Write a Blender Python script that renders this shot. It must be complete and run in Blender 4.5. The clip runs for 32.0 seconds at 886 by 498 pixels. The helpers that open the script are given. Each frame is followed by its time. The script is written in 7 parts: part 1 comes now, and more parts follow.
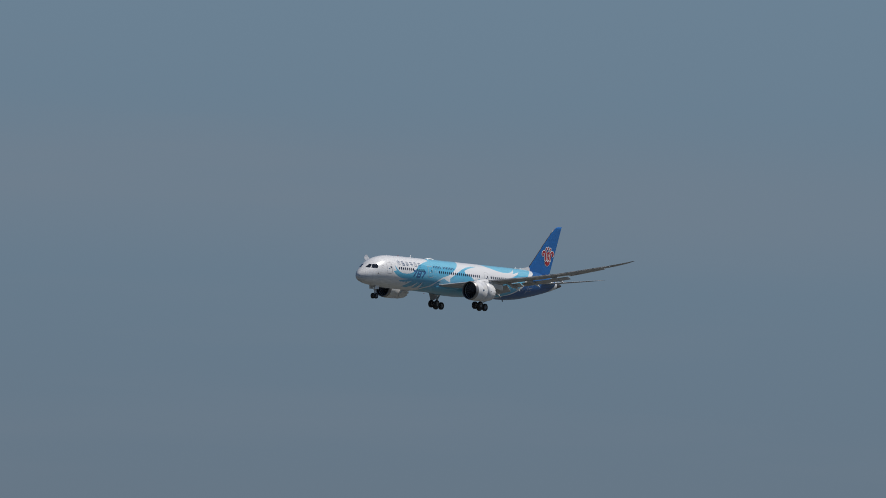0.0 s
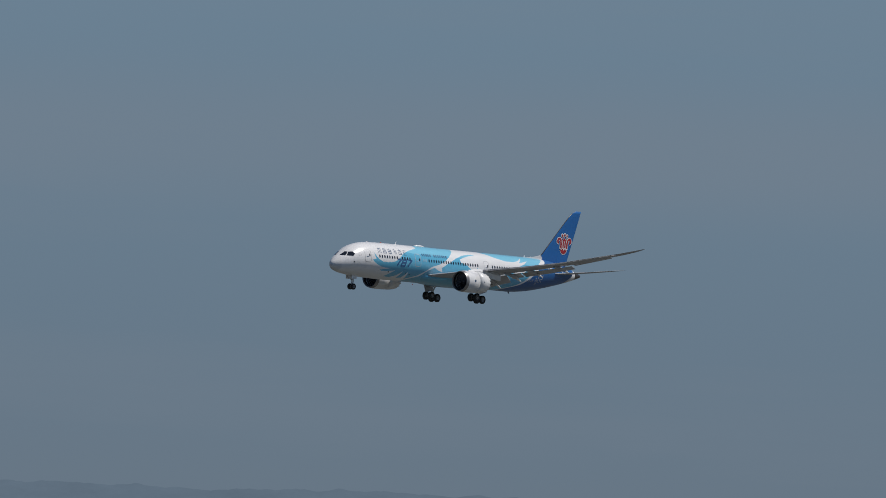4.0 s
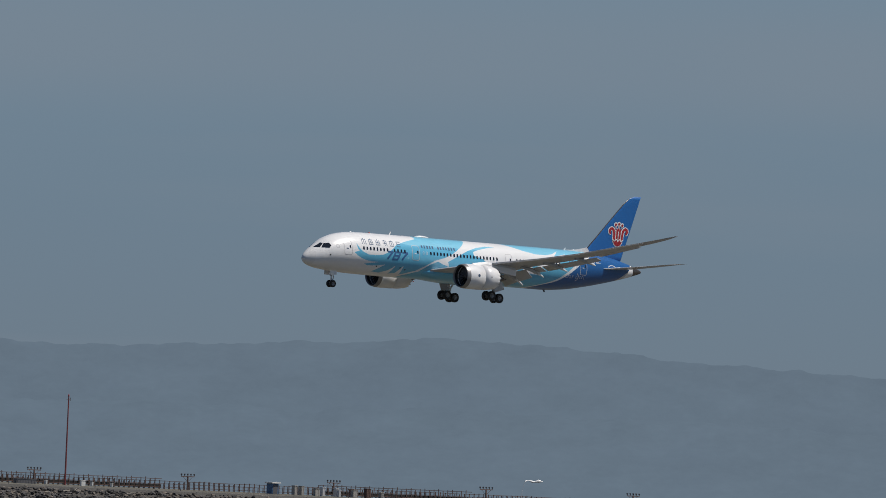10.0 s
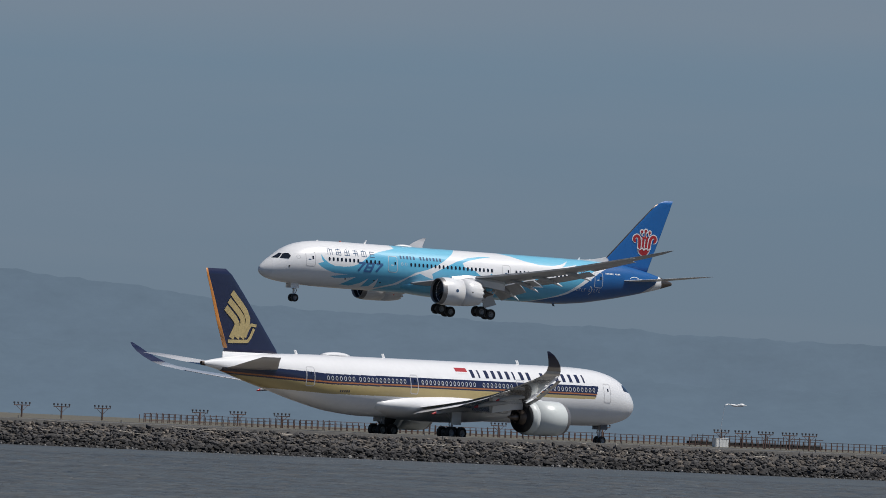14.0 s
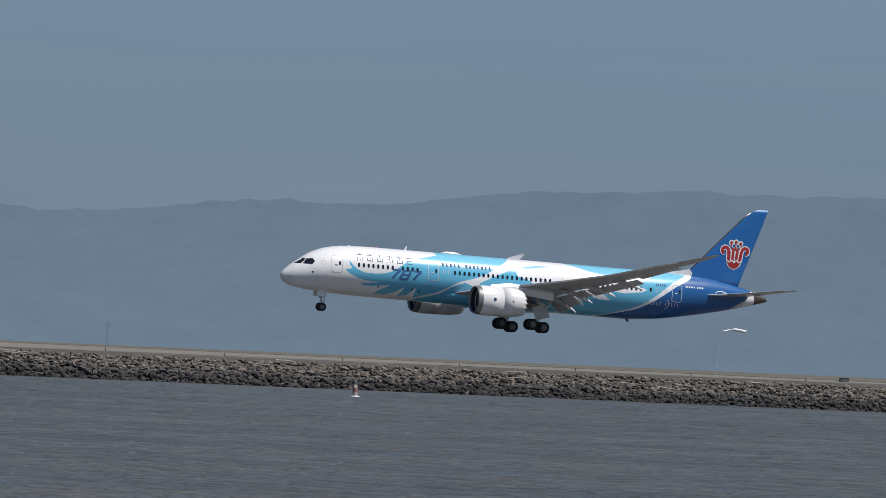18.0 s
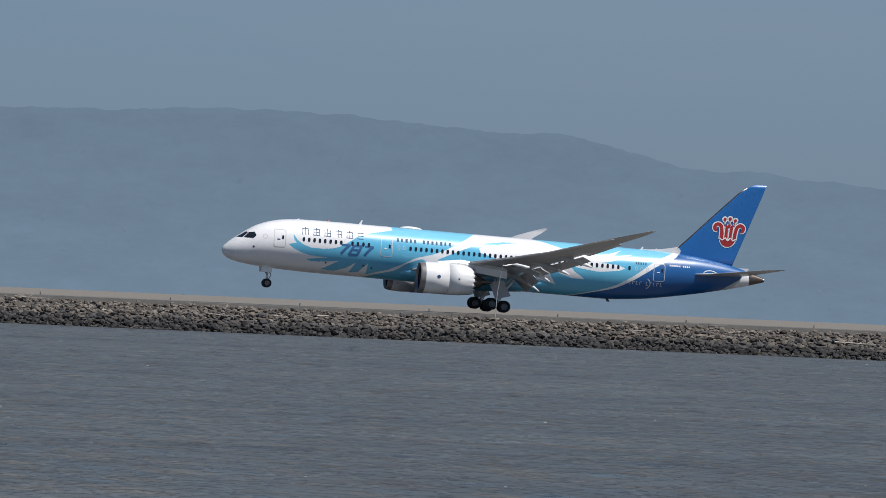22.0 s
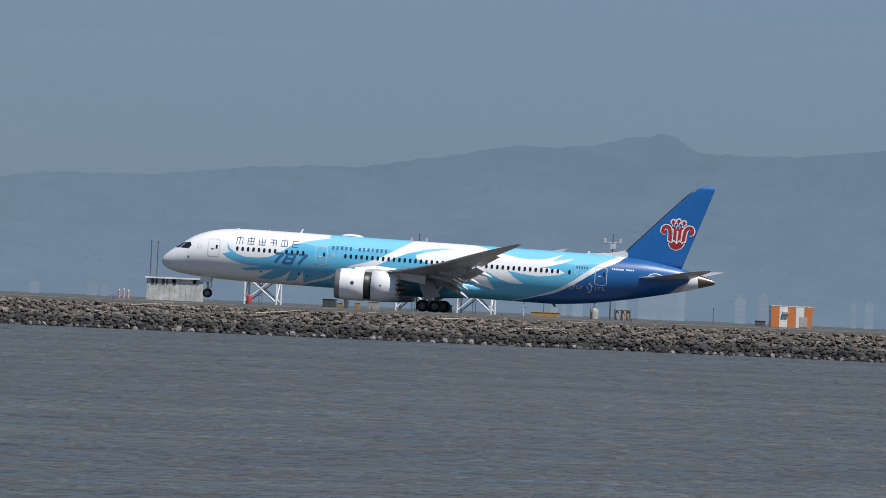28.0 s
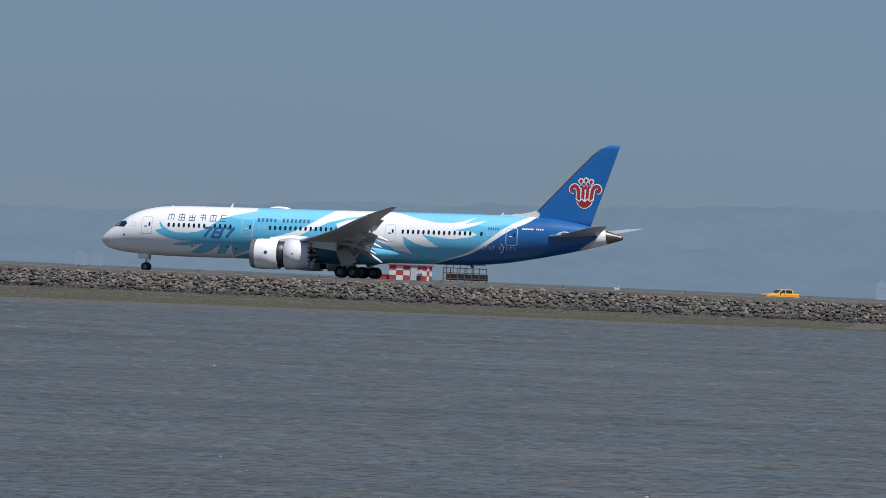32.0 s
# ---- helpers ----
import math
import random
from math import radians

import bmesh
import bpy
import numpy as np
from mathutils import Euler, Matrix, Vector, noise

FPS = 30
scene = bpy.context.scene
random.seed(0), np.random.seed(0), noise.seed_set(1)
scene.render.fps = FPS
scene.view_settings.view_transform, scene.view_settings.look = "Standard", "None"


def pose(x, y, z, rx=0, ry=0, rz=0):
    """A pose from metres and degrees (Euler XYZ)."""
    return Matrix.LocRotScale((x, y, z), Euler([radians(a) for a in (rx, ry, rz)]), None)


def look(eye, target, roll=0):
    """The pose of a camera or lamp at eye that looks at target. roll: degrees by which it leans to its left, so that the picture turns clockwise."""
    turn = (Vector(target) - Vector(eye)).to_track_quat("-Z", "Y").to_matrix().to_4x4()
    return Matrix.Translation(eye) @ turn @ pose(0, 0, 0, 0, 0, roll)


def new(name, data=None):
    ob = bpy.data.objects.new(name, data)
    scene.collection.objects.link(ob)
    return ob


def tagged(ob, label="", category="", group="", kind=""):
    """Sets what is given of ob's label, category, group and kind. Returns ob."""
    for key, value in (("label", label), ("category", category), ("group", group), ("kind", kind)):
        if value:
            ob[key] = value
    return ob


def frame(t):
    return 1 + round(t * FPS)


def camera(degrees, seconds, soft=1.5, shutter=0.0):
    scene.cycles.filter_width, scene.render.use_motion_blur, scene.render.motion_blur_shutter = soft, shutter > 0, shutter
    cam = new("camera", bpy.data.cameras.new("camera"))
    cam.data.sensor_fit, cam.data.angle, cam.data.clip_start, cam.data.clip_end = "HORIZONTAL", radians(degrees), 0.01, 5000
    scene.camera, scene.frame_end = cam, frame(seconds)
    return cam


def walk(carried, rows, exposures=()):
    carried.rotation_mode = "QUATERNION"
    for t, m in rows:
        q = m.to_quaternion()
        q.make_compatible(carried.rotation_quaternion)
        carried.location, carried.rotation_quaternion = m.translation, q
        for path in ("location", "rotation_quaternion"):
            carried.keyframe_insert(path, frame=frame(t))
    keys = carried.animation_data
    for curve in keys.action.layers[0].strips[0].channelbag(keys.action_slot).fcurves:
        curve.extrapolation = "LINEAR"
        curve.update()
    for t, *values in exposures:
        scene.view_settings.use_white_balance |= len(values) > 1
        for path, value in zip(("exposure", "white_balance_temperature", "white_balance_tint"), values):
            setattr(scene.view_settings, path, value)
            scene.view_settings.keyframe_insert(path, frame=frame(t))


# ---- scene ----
EYE = Vector((0.0, 0.0, 4.1))      # water level is z = 0
LEAN = 2.5
LAND = 2.4                          # height of the airfield

# seconds, heading from +y towards +x, tilt (degrees)
CAM_ROWS = [
    (0, 51.869, 1.8175), (0.5, 51.443, 1.7602), (1, 50.869, 1.714), (1.5, 50.203, 1.711),
    (2, 49.556, 1.6732), (2.5, 48.929, 1.65), (3, 48.325, 1.6278), (3.5, 47.748, 1.6131),
    (4, 47.125, 1.5915), (4.5, 46.465, 1.5583), (5, 45.776, 1.509), (5.5, 45.066, 1.4389),
    (6, 44.346, 1.3433), (6.5, 43.597, 1.3344), (7, 42.925, 1.2773), (7.5, 42.197, 1.269),
    (8, 41.489, 1.2838), (8.5, 40.802, 1.2566), (9, 39.844, 1.2083), (9.5, 38.862, 1.1767),
    (10, 37.892, 1.1397), (10.5, 37.058, 1.1123), (11, 36.161, 1.0763), (11.5, 34.932, 1.0089),
    (12, 33.851, 0.9597), (12.5, 32.753, 0.9296), (13, 31.592, 0.8839), (13.5, 30.657, 0.8572),
    (14, 29.77, 0.8231), (14.5, 28.734, 0.772), (15, 27.617, 0.7208), (15.5, 26.422, 0.6712),
    (16, 25.151, 0.6247), (16.5, 23.807, 0.583), (17, 22.394, 0.5476), (17.5, 21.056, 0.5135),
    (18, 19.877, 0.4837), (18.5, 18.791, 0.4477), (19, 17.648, 0.4107), (19.5, 16.244, 0.3671),
    (20, 14.703, 0.3046), (20.5, 13.39, 0.2669), (21, 11.902, 0.2603), (21.5, 10.361, 0.2627),
    (22, 8.932, 0.2286), (22.5, 7.554, 0.189), (23, 6.138, 0.1449), (23.5, 4.611, 0.1391),
    (24, 3.31, 0.169), (24.5, 2.014, 0.1963), (25, 0.641, 0.2158), (25.5, -0.773, 0.229),
    (26, -2.195, 0.2372), (26.5, -3.589, 0.2419), (27, -4.921, 0.2446), (27.5, -6.028, 0.2567),
    (28, -7.555, 0.2339), (28.5, -9.028, 0.2233), (29, -10.223, 0.2415), (29.5, -11.15, 0.224),
    (30, -12.325, 0.2023), (30.5, -13.264, 0.1587), (31, -14.391, 0.14), (31.5, -15.198, 0.1193),
    (32, -16.23, 0.0922),
]

cam = camera(4.1876, 32.0, 0.65)


def sight(heading, tilt):
    a, e = radians(heading), radians(tilt)
    return look(EYE, EYE + 100 * Vector((math.sin(a) * math.cos(e), math.cos(a) * math.cos(e), math.sin(e))), LEAN)


walk(cam, [(t, sight(a, e)) for t, a, e in CAM_ROWS], [(0, -0.36, 6300, 10), (6, -0.31, 6320, 10), (9.5, -0.20, 6480, 10), (12, -0.19, 6420, 10), (14, -0.18, 6290, 10), (18, 0.0, 6290, 10), (23, 0.12, 6200, 10), (29, 0.14, 6130, 10), (32, 0.15, 6060, 10)])

# ---- light ----
SUN = Vector((0.355, -0.325, 0.876)).normalized()
world = bpy.data.worlds.new("world")
scene.world = world
world.use_nodes = True
wn = world.node_tree
sky = wn.nodes.new("ShaderNodeTexSky")
sky.sky_type, sky.sun_disc = "NISHITA", False
sky.sun_elevation = math.asin(SUN.z)
sky.sun_rotation = math.atan2(SUN.x, SUN.y)
sky.altitude, sky.air_density, sky.dust_density, sky.ozone_density = 0, 1.0, 0.25, 1.2
haze = wn.nodes.new("ShaderNodeMix")
haze.data_type, haze.blend_type = "RGBA", "MULTIPLY"
haze.inputs[0].default_value = 1.0
haze.inputs[7].default_value = (0.80, 0.88, 1.0, 1)
wn.links.new(sky.outputs[0], haze.inputs[6])
wn.links.new(haze.outputs[2], wn.nodes["Background"].inputs[0])
wn.nodes["Background"].inputs[1].default_value = 0.058
sun = new("sun", bpy.data.lights.new("sun", "SUN"))
sun.data.energy, sun.data.angle, sun.data.color = 4.7, radians(0.53), (1.0, 0.94, 0.86)
sun.matrix_world = look(SUN * 100, (0, 0, 0))


# ---- materials ----
def paint(name, colour, rough=0.5, metal=0.0, spread=0.12, grain=1.0, bump=0.0, coat=0.0, coords="Object", emit=None):
    """A surface whose tone varies at two scales; grain: metres of the coarse pattern."""
    m = bpy.data.materials.new(name)
    m.use_nodes = True
    nt, b = m.node_tree, m.node_tree.nodes["Principled BSDF"]
    b.inputs["Roughness"].default_value, b.inputs["Metallic"].default_value = rough, metal
    b.inputs["Coat Weight"].default_value = coat
    b.inputs["Coat Roughness"].default_value = 0.05
    tc = nt.nodes.new("ShaderNodeTexCoord")
    n1, n2 = nt.nodes.new("ShaderNodeTexNoise"), nt.nodes.new("ShaderNodeTexNoise")
    n1.inputs["Scale"].default_value, n2.inputs["Scale"].default_value = 1.0 / grain, 7.0 / grain
    n1.inputs["Detail"].default_value = n2.inputs["Detail"].default_value = 4
    for n in (n1, n2):
        nt.links.new(tc.outputs[coords], n.inputs["Vector"])
    add = nt.nodes.new("ShaderNodeMath")
    add.operation = "ADD"
    nt.links.new(n1.outputs[0], add.inputs[0])
    nt.links.new(n2.outputs[0], add.inputs[1])
    ramp = nt.nodes.new("ShaderNodeMapRange")
    ramp.inputs["From Min"].default_value, ramp.inputs["From Max"].default_value = 0.6, 1.4
    ramp.inputs["To Min"].default_value, ramp.inputs["To Max"].default_value = 1 - spread, 1 + spread
    nt.links.new(add.outputs[0], ramp.inputs["Value"])
    mul = nt.nodes.new("ShaderNodeVectorMath")
    mul.operation = "SCALE"
    mul.inputs[0].default_value = colour
    nt.links.new(ramp.outputs[0], mul.inputs["Scale"])
    nt.links.new(mul.outputs[0], b.inputs["Base Color"])
    if bump:
        bn = nt.nodes.new("ShaderNodeBump")
        bn.inputs["Strength"].default_value, bn.inputs["Distance"].default_value = 0.6, bump
        nt.links.new(n2.outputs[0], bn.inputs["Height"])
        nt.links.new(bn.outputs[0], b.inputs["Normal"])
    if emit:
        b.inputs["Emission Color"].default_value = (*emit[:3], 1)
        b.inputs["Emission Strength"].default_value = emit[3]
    return m


def by_piece(m, low, high, source="random"):
    """Lets the tone differ from piece to piece."""
    nt, b = m.node_tree, m.node_tree.nodes["Principled BSDF"]
    src = nt.nodes.new("ShaderNodeObjectInfo" if source == "random" else "ShaderNodeNewGeometry")
    out = src.outputs["Random" if source == "random" else "Random Per Island"]
    mr = nt.nodes.new("ShaderNodeMapRange")
    mr.inputs["To Min"].default_value, mr.inputs["To Max"].default_value = low, high
    nt.links.new(out, mr.inputs["Value"])
    link = b.inputs["Base Color"].links[0]
    mul = nt.nodes.new("ShaderNodeVectorMath")
    mul.operation = "SCALE"
    nt.links.new(link.from_socket, mul.inputs[0])
    nt.links.new(mr.outputs[0], mul.inputs["Scale"])
    nt.links.new(mul.outputs[0], b.inputs["Base Color"])
    return m


WHITE = paint("white_aircraft_paint", (0.77, 0.77, 0.77), 0.28, spread=0.03, grain=3, coat=0.5)
SKYBLUE = paint("light_blue_aircraft_paint", (0.115, 0.43, 0.63), 0.28, spread=0.05, grain=4, coat=0.5)
PALEBLUE = paint("pale_blue_aircraft_paint", (0.20, 0.53, 0.70), 0.28, spread=0.05, grain=4, coat=0.5)
DEEPBLUE = paint("deep_blue_aircraft_paint", (0.013, 0.097, 0.29), 0.34, spread=0.06, grain=4, coat=0.25)
FINBLUE = paint("blue_fin_paint", (0.012, 0.115, 0.36), 0.38, spread=0.06, grain=3, coat=0.2)
NAVY = paint("navy_aircraft_paint", (0.012, 0.016, 0.05), 0.28, spread=0.06, grain=3, coat=0.5)
GOLD = paint("gold_aircraft_paint", (0.42, 0.33, 0.15), 0.35, spread=0.05, grain=3, coat=0.3)
ORANGE = paint("orange_stripe_paint", (0.55, 0.22, 0.05), 0.35, spread=0.05, grain=3)
RUSSET = paint("russet_stripe_paint", (0.36, 0.13, 0.045), 0.35, spread=0.05, grain=3)
RED = paint("red_aircraft_paint", (0.36, 0.025, 0.03), 0.35, spread=0.06, grain=2)
RADOME = paint("radome_grey_white", (0.70, 0.70, 0.70), 0.4, spread=0.04, grain=1.5)
LIP = paint("dull_inlet_lip", (0.27, 0.262, 0.26), 0.42, 0.55, 0.1, 0.8)
GREY = paint("grey_wing_paint", (0.40, 0.405, 0.415), 0.4, spread=0.08, grain=2.5, coat=0.2)
PALEGREY = paint("pale_grey_paint", (0.52, 0.52, 0.53), 0.38, spread=0.06, grain=2.5)
DARKGREY = paint("dark_grey_composite", (0.10, 0.10, 0.11), 0.5, spread=0.12, grain=1.0)
EMBLEM = paint("mid_blue_lettering", (0.03, 0.11, 0.27), 0.6, spread=0.05, grain=1)
LETTER = paint("slate_blue_lettering", (0.03, 0.08, 0.17), 0.65, spread=0.05, grain=1)
GLASS = paint("dark_glazing", (0.012, 0.014, 0.018), 0.06, spread=0.1, grain=1, coat=1.0)
HUB = paint("dull_wheel_metal", (0.20, 0.20, 0.205), 0.5, 0.3, spread=0.15, grain=0.4)
TYRE = paint("black_rubber", (0.015, 0.015, 0.016), 0.75, spread=0.25, grain=0.4, bump=0.004)
STEEL = paint("brushed_steel", (0.55, 0.54, 0.52), 0.3, 1.0, 0.1, 0.5)
CHROME = paint("bare_lip_metal", (0.55, 0.55, 0.56), 0.42, 1.0, 0.06, 1.0)
BURNT = paint("heat_stained_metal", (0.16, 0.13, 0.11), 0.38, 0.9, 0.25, 0.7)
FANBLACK = paint("fan_black", (0.02, 0.02, 0.022), 0.45, spread=0.2, grain=0.5)
BEACON = paint("red_lens", (0.25, 0.03, 0.02), 0.2, spread=0.02, emit=(1.0, 0.12, 0.04, 0.1))
ROCK = by_piece(paint("basalt_rock", (0.053, 0.050, 0.049), 0.85, spread=0.3, grain=0.6, bump=0.05), 0.45, 1.7)
ROCKS = by_piece(paint("basalt_rocks", (0.053, 0.050, 0.049), 0.85, spread=0.3, grain=0.6, bump=0.05), 0.45, 1.7, "island")
SOIL = paint("dry_soil_and_grass", (0.165, 0.149, 0.126), 0.95, spread=0.25, grain=14, bump=0.03, coords="Object")
DRYGRASS = paint("dull_dry_grass", (0.105, 0.096, 0.072), 0.95, spread=0.25, grain=9, bump=0.03)
RUNWAY = paint("sunlit_worn_runway", (0.078, 0.077, 0.075), 0.9, spread=0.15, grain=6)
ASPHALT = paint("worn_asphalt", (0.075, 0.073, 0.07), 0.9, spread=0.2, grain=6)
CONCRETE = paint("weathered_concrete", (0.34, 0.325, 0.30), 0.85, spread=0.18, grain=2, bump=0.01)


# ---- the large structure ----
def part(name, bm, material, parent=None, label="", smooth=False):
    me = bpy.data.meshes.new(name)
    bm.to_mesh(me)
    bm.free()
    for m in (material if isinstance(material, (list, tuple)) else [material]):
        me.materials.append(m)
    if smooth:
        me.shade_smooth()
    ob = new(name, me)
    if parent:
        ob.parent = parent
    if label:
        ob["label"] = label
    return ob


def base(name, m, label, category, group="", kind=""):
    ob = new(name)
    ob.matrix_world = m
    return tagged(ob, label, category, group, kind)


def add_box(bm, lo, hi, m=None):
    vs = [bm.verts.new(Vector((x, y, z))) for x in (lo[0], hi[0]) for y in (lo[1], hi[1]) for z in (lo[2], hi[2])]
    if m is not None:
        for v in vs:
            v.co = m @ v.co
    for f in ((0, 1, 3, 2), (4, 6, 7, 5), (0, 4, 5, 1), (2, 3, 7, 6), (0, 2, 6, 4), (1, 5, 7, 3)):
        bm.faces.new([vs[i] for i in f])
    return vs


def box(lo, hi, bevel=0.0, m=None):
    bm = bmesh.new()
    add_box(bm, lo, hi, m)
    if bevel:
        bmesh.ops.bevel(bm, geom=list(bm.edges), offset=bevel, segments=2, affect="EDGES", profile=0.6)
    return bm


def add_rod(bm, a, b, r0, r1=None, n=8):
    a, b = Vector(a), Vector(b)
    r1 = r0 if r1 is None else r1
    q = (b - a).to_track_quat("Z", "Y").to_matrix()
    rings = []
    for p, r in ((a, r0), (b, r1)):
        rings.append([bm.verts.new(p + q @ Vector((r * math.cos(k * math.tau / n), r * math.sin(k * math.tau / n), 0))) for k in range(n)])
    for k in range(n):
        bm.faces.new((rings[0][k], rings[0][(k + 1) % n], rings[1][(k + 1) % n], rings[1][k]))
    bm.faces.new(rings[0][::-1])
    bm.faces.new(rings[1])


def rod(a, b, r0, r1=None, n=8):
    bm = bmesh.new()
    add_rod(bm, a, b, r0, r1, n)
    return bm


def turned(profile, n=32, axis="X", close=False):
    """A body of revolution. profile: (along, radius) pairs."""
    bm = bmesh.new()
    rings = []
    for i, (s, r) in enumerate(profile):
        ring = []
        for k in range(n):
            c, d = r * math.cos(k * math.tau / n), r * math.sin(k * math.tau / n)
            ring.append(bm.verts.new((s, c, d) if axis == "X" else ((c, s, d) if axis == "Y" else (c, d, s))))
        rings.append(ring)
    for p, q in zip(rings, rings[1:]):
        for k in range(n):
            bm.faces.new((p[k], p[(k + 1) % n], q[(k + 1) % n], q[k]))
    if close:
        bm.faces.new(rings[0][::-1])
        bm.faces.new(rings[-1])
    bmesh.ops.recalc_face_normals(bm, faces=bm.faces)
    return bm


def grid_mesh(xs, ys, height):
    bm = bmesh.new()
    rows = [[bm.verts.new((x, y, height(x, y))) for x in xs] for y in ys]
    for p, q in zip(rows, rows[1:]):
        for k in range(len(xs) - 1):
            bm.faces.new((p[k], p[k + 1], q[k + 1], q[k]))
    return bm


SHORE = 1105.0                      # the waterline runs along y = SHORE

# bay water: a broad sheet, with the chop on it as small ridges
def water_material(name, body, rough):
    m = paint(name, body, rough, spread=0.35, grain=40, coords="Object")
    nt, b = m.node_tree, m.node_tree.nodes["Principled BSDF"]
    b.inputs["IOR"].default_value = 1.333
    tc, mp, nz = nt.nodes.new("ShaderNodeTexCoord"), nt.nodes.new("ShaderNodeMapping"), nt.nodes.new("ShaderNodeTexNoise")
    mp.inputs["Scale"].default_value = (1.7, 0.7, 1)
    nz.inputs["Detail"].default_value = 4
    bp = nt.nodes.new("ShaderNodeBump")
    bp.inputs["Strength"].default_value, bp.inputs["Distance"].default_value = 0.8, 0.06
    nt.links.new(tc.outputs["Object"], mp.inputs[0])
    nt.links.new(mp.outputs[0], nz.inputs["Vector"])
    nt.links.new(nz.outputs[0], bp.inputs["Height"])
    nt.links.new(bp.outputs[0], b.inputs["Normal"])
    # gusts ruffle the bay in broad patches
    mp2, gust, mr = nt.nodes.new("ShaderNodeMapping"), nt.nodes.new("ShaderNodeTexNoise"), nt.nodes.new("ShaderNodeMapRange")
    mp2.inputs["Scale"].default_value = (0.12, 0.018, 1)
    gust.inputs["Detail"].default_value, gust.inputs["Roughness"].default_value = 6, 0.72
    nt.links.new(tc.outputs["Object"], mp2.inputs[0])
    nt.links.new(mp2.outputs[0], gust.inputs["Vector"])
    mr.inputs["From Min"].default_value, mr.inputs["From Max"].default_value = 0.3, 0.7
    mr.inputs["To Min"].default_value, mr.inputs["To Max"].default_value = rough - 0.12, rough + 0.14
    nt.links.new(gust.outputs[0], mr.inputs["Value"])
    nt.links.new(mr.outputs[0], b.inputs["Roughness"])
    silt = nt.nodes.new("ShaderNodeMix")
    silt.data_type, silt.blend_type = "RGBA", "MULTIPLY"
    silt.inputs[0].default_value = 1.0
    tint = nt.nodes.new("ShaderNodeValToRGB")
    tint.color_ramp.elements[0].position, tint.color_ramp.elements[1].position = 0.32, 0.68
    tint.color_ramp.elements[0].color, tint.color_ramp.elements[1].color = (0.84, 0.91, 0.93, 1), (1.13, 1.08, 1.03, 1)
    nt.links.new(gust.outputs[0], tint.inputs[0])
    nt.links.new(b.inputs["Base Color"].links[0].from_socket, silt.inputs[6])
    nt.links.new(tint.outputs[0], silt.inputs[7])
    nt.links.new(silt.outputs[2], b.inputs["Base Color"])
    return m


WATER = water_material("bay_water", (0.076, 0.077, 0.070), 0.38)
CHOP = by_piece(water_material("choppy_water", (0.082, 0.083, 0.076), 0.36), 0.78, 1.25, "island")
FOAM = paint("white_foam", (0.33, 0.33, 0.31), 0.7, spread=0.1, grain=0.3)
water = part("water", grid_mesh([-5000, -500, 0, 500, 1000, 5000], [-600, 200, 800, SHORE + 4, 2600, 5000], lambda x, y: 0.0), WATER)
tagged(water, "grey-brown choppy bay water with small ripples", "water", kind="structure")


def wavelets(count, seed):
    """Low crests scattered over the bay, finer towards the near water."""
    rng = np.random.default_rng(seed)
    far = 190 * (1102 / 190) ** rng.random(count)
    head = np.radians(rng.uniform(-21, 34, count))
    x, y = far * np.sin(head), far * np.cos(head)
    keep = y < SHORE - 1.5 - 385 * np.clip((-257 - x) / 110, 0, 1)
    x, y, far = x[keep], y[keep], far[keep]
    n = len(x)
    wide = rng.uniform(0.07, 0.22, n) * (far / 350) ** 0.5
    high = wide * rng.uniform(0.12, 0.30, n)
    deep = wide * rng.uniform(3.0, 5.5, n)
    white = (rng.random(n) < 0.0018).astype(np.int32)
    wide[white > 0] *= 0.3
    deep[white > 0] *= 0.06
    high[white > 0] *= 0.55
    turn = rng.normal(0.1, 0.35, n)
    c, s = np.cos(turn), np.sin(turn)
    shapes = []
    for px, py, pz in ((-1, 0, 0), (1, 0, 0), (0.15, 0.1, 1), (0, -1, 0), (0, 1.2, 0)):
        lx, ly = px * wide, py * deep
        shapes.append(np.stack([x + c * lx - s * ly, y + s * lx + c * ly, 0.004 + pz * high], -1))
    co = np.stack(shapes, 1).reshape(-1, 3)
    tri = (np.array([(0, 3, 2), (3, 1, 2), (1, 4, 2), (4, 0, 2)])[None] + (5 * np.arange(n))[:, None, None]).reshape(-1, 3)
    me = bpy.data.meshes.new("wavelets")
    me.from_pydata(co, [], tri)
    me.materials.append(CHOP)
    me.materials.append(FOAM)
    me.polygons.foreach_set("material_index", np.repeat(white, 4))
    me.polygons.foreach_set("use_smooth", np.ones(4 * n, bool))
    ob = new("wavelets", me)
    ob.parent = water
    tagged(ob, "small brown-grey wavelets with a few white flecks", kind="stuff")


wavelets(225000, 8)

# airfield land, with the runway and the shore road lying on it
bm = grid_mesh([-3000, -450, -62, 0, 450, 1000, 1145], [SHORE + 7.6, SHORE + 8.6, SHORE + 10, SHORE + 24, SHORE + 30, 1200, 1320, 1420, 1510, 2400],
               lambda x, y: {SHORE + 7.6: 2.2, SHORE + 8.6: 2.2, SHORE + 10: 1.65, SHORE + 24: 1.65}.get(y, LAND))
bmesh.ops.delete(bm, geom=[f for f in bm.faces if f.calc_center_median().x < -62 and f.calc_center_median().y > 1510], context="FACES")
ground = part("ground", bm, SOIL)
tagged(ground, "flat dry airfield land of pale soil and grass", "ground", kind="structure")
runway = part("runway", box((-3000, 1326, LAND - 0.5), (900, 1388, LAND + 0.02)), RUNWAY)
tagged(runway, "long pale grey worn runway on the airfield", "runway", kind="structure")
apron = part("apron", box((-1500, SHORE + 30.5, LAND - 0.5), (-62, 1325.5, LAND + 0.03)), ASPHALT)
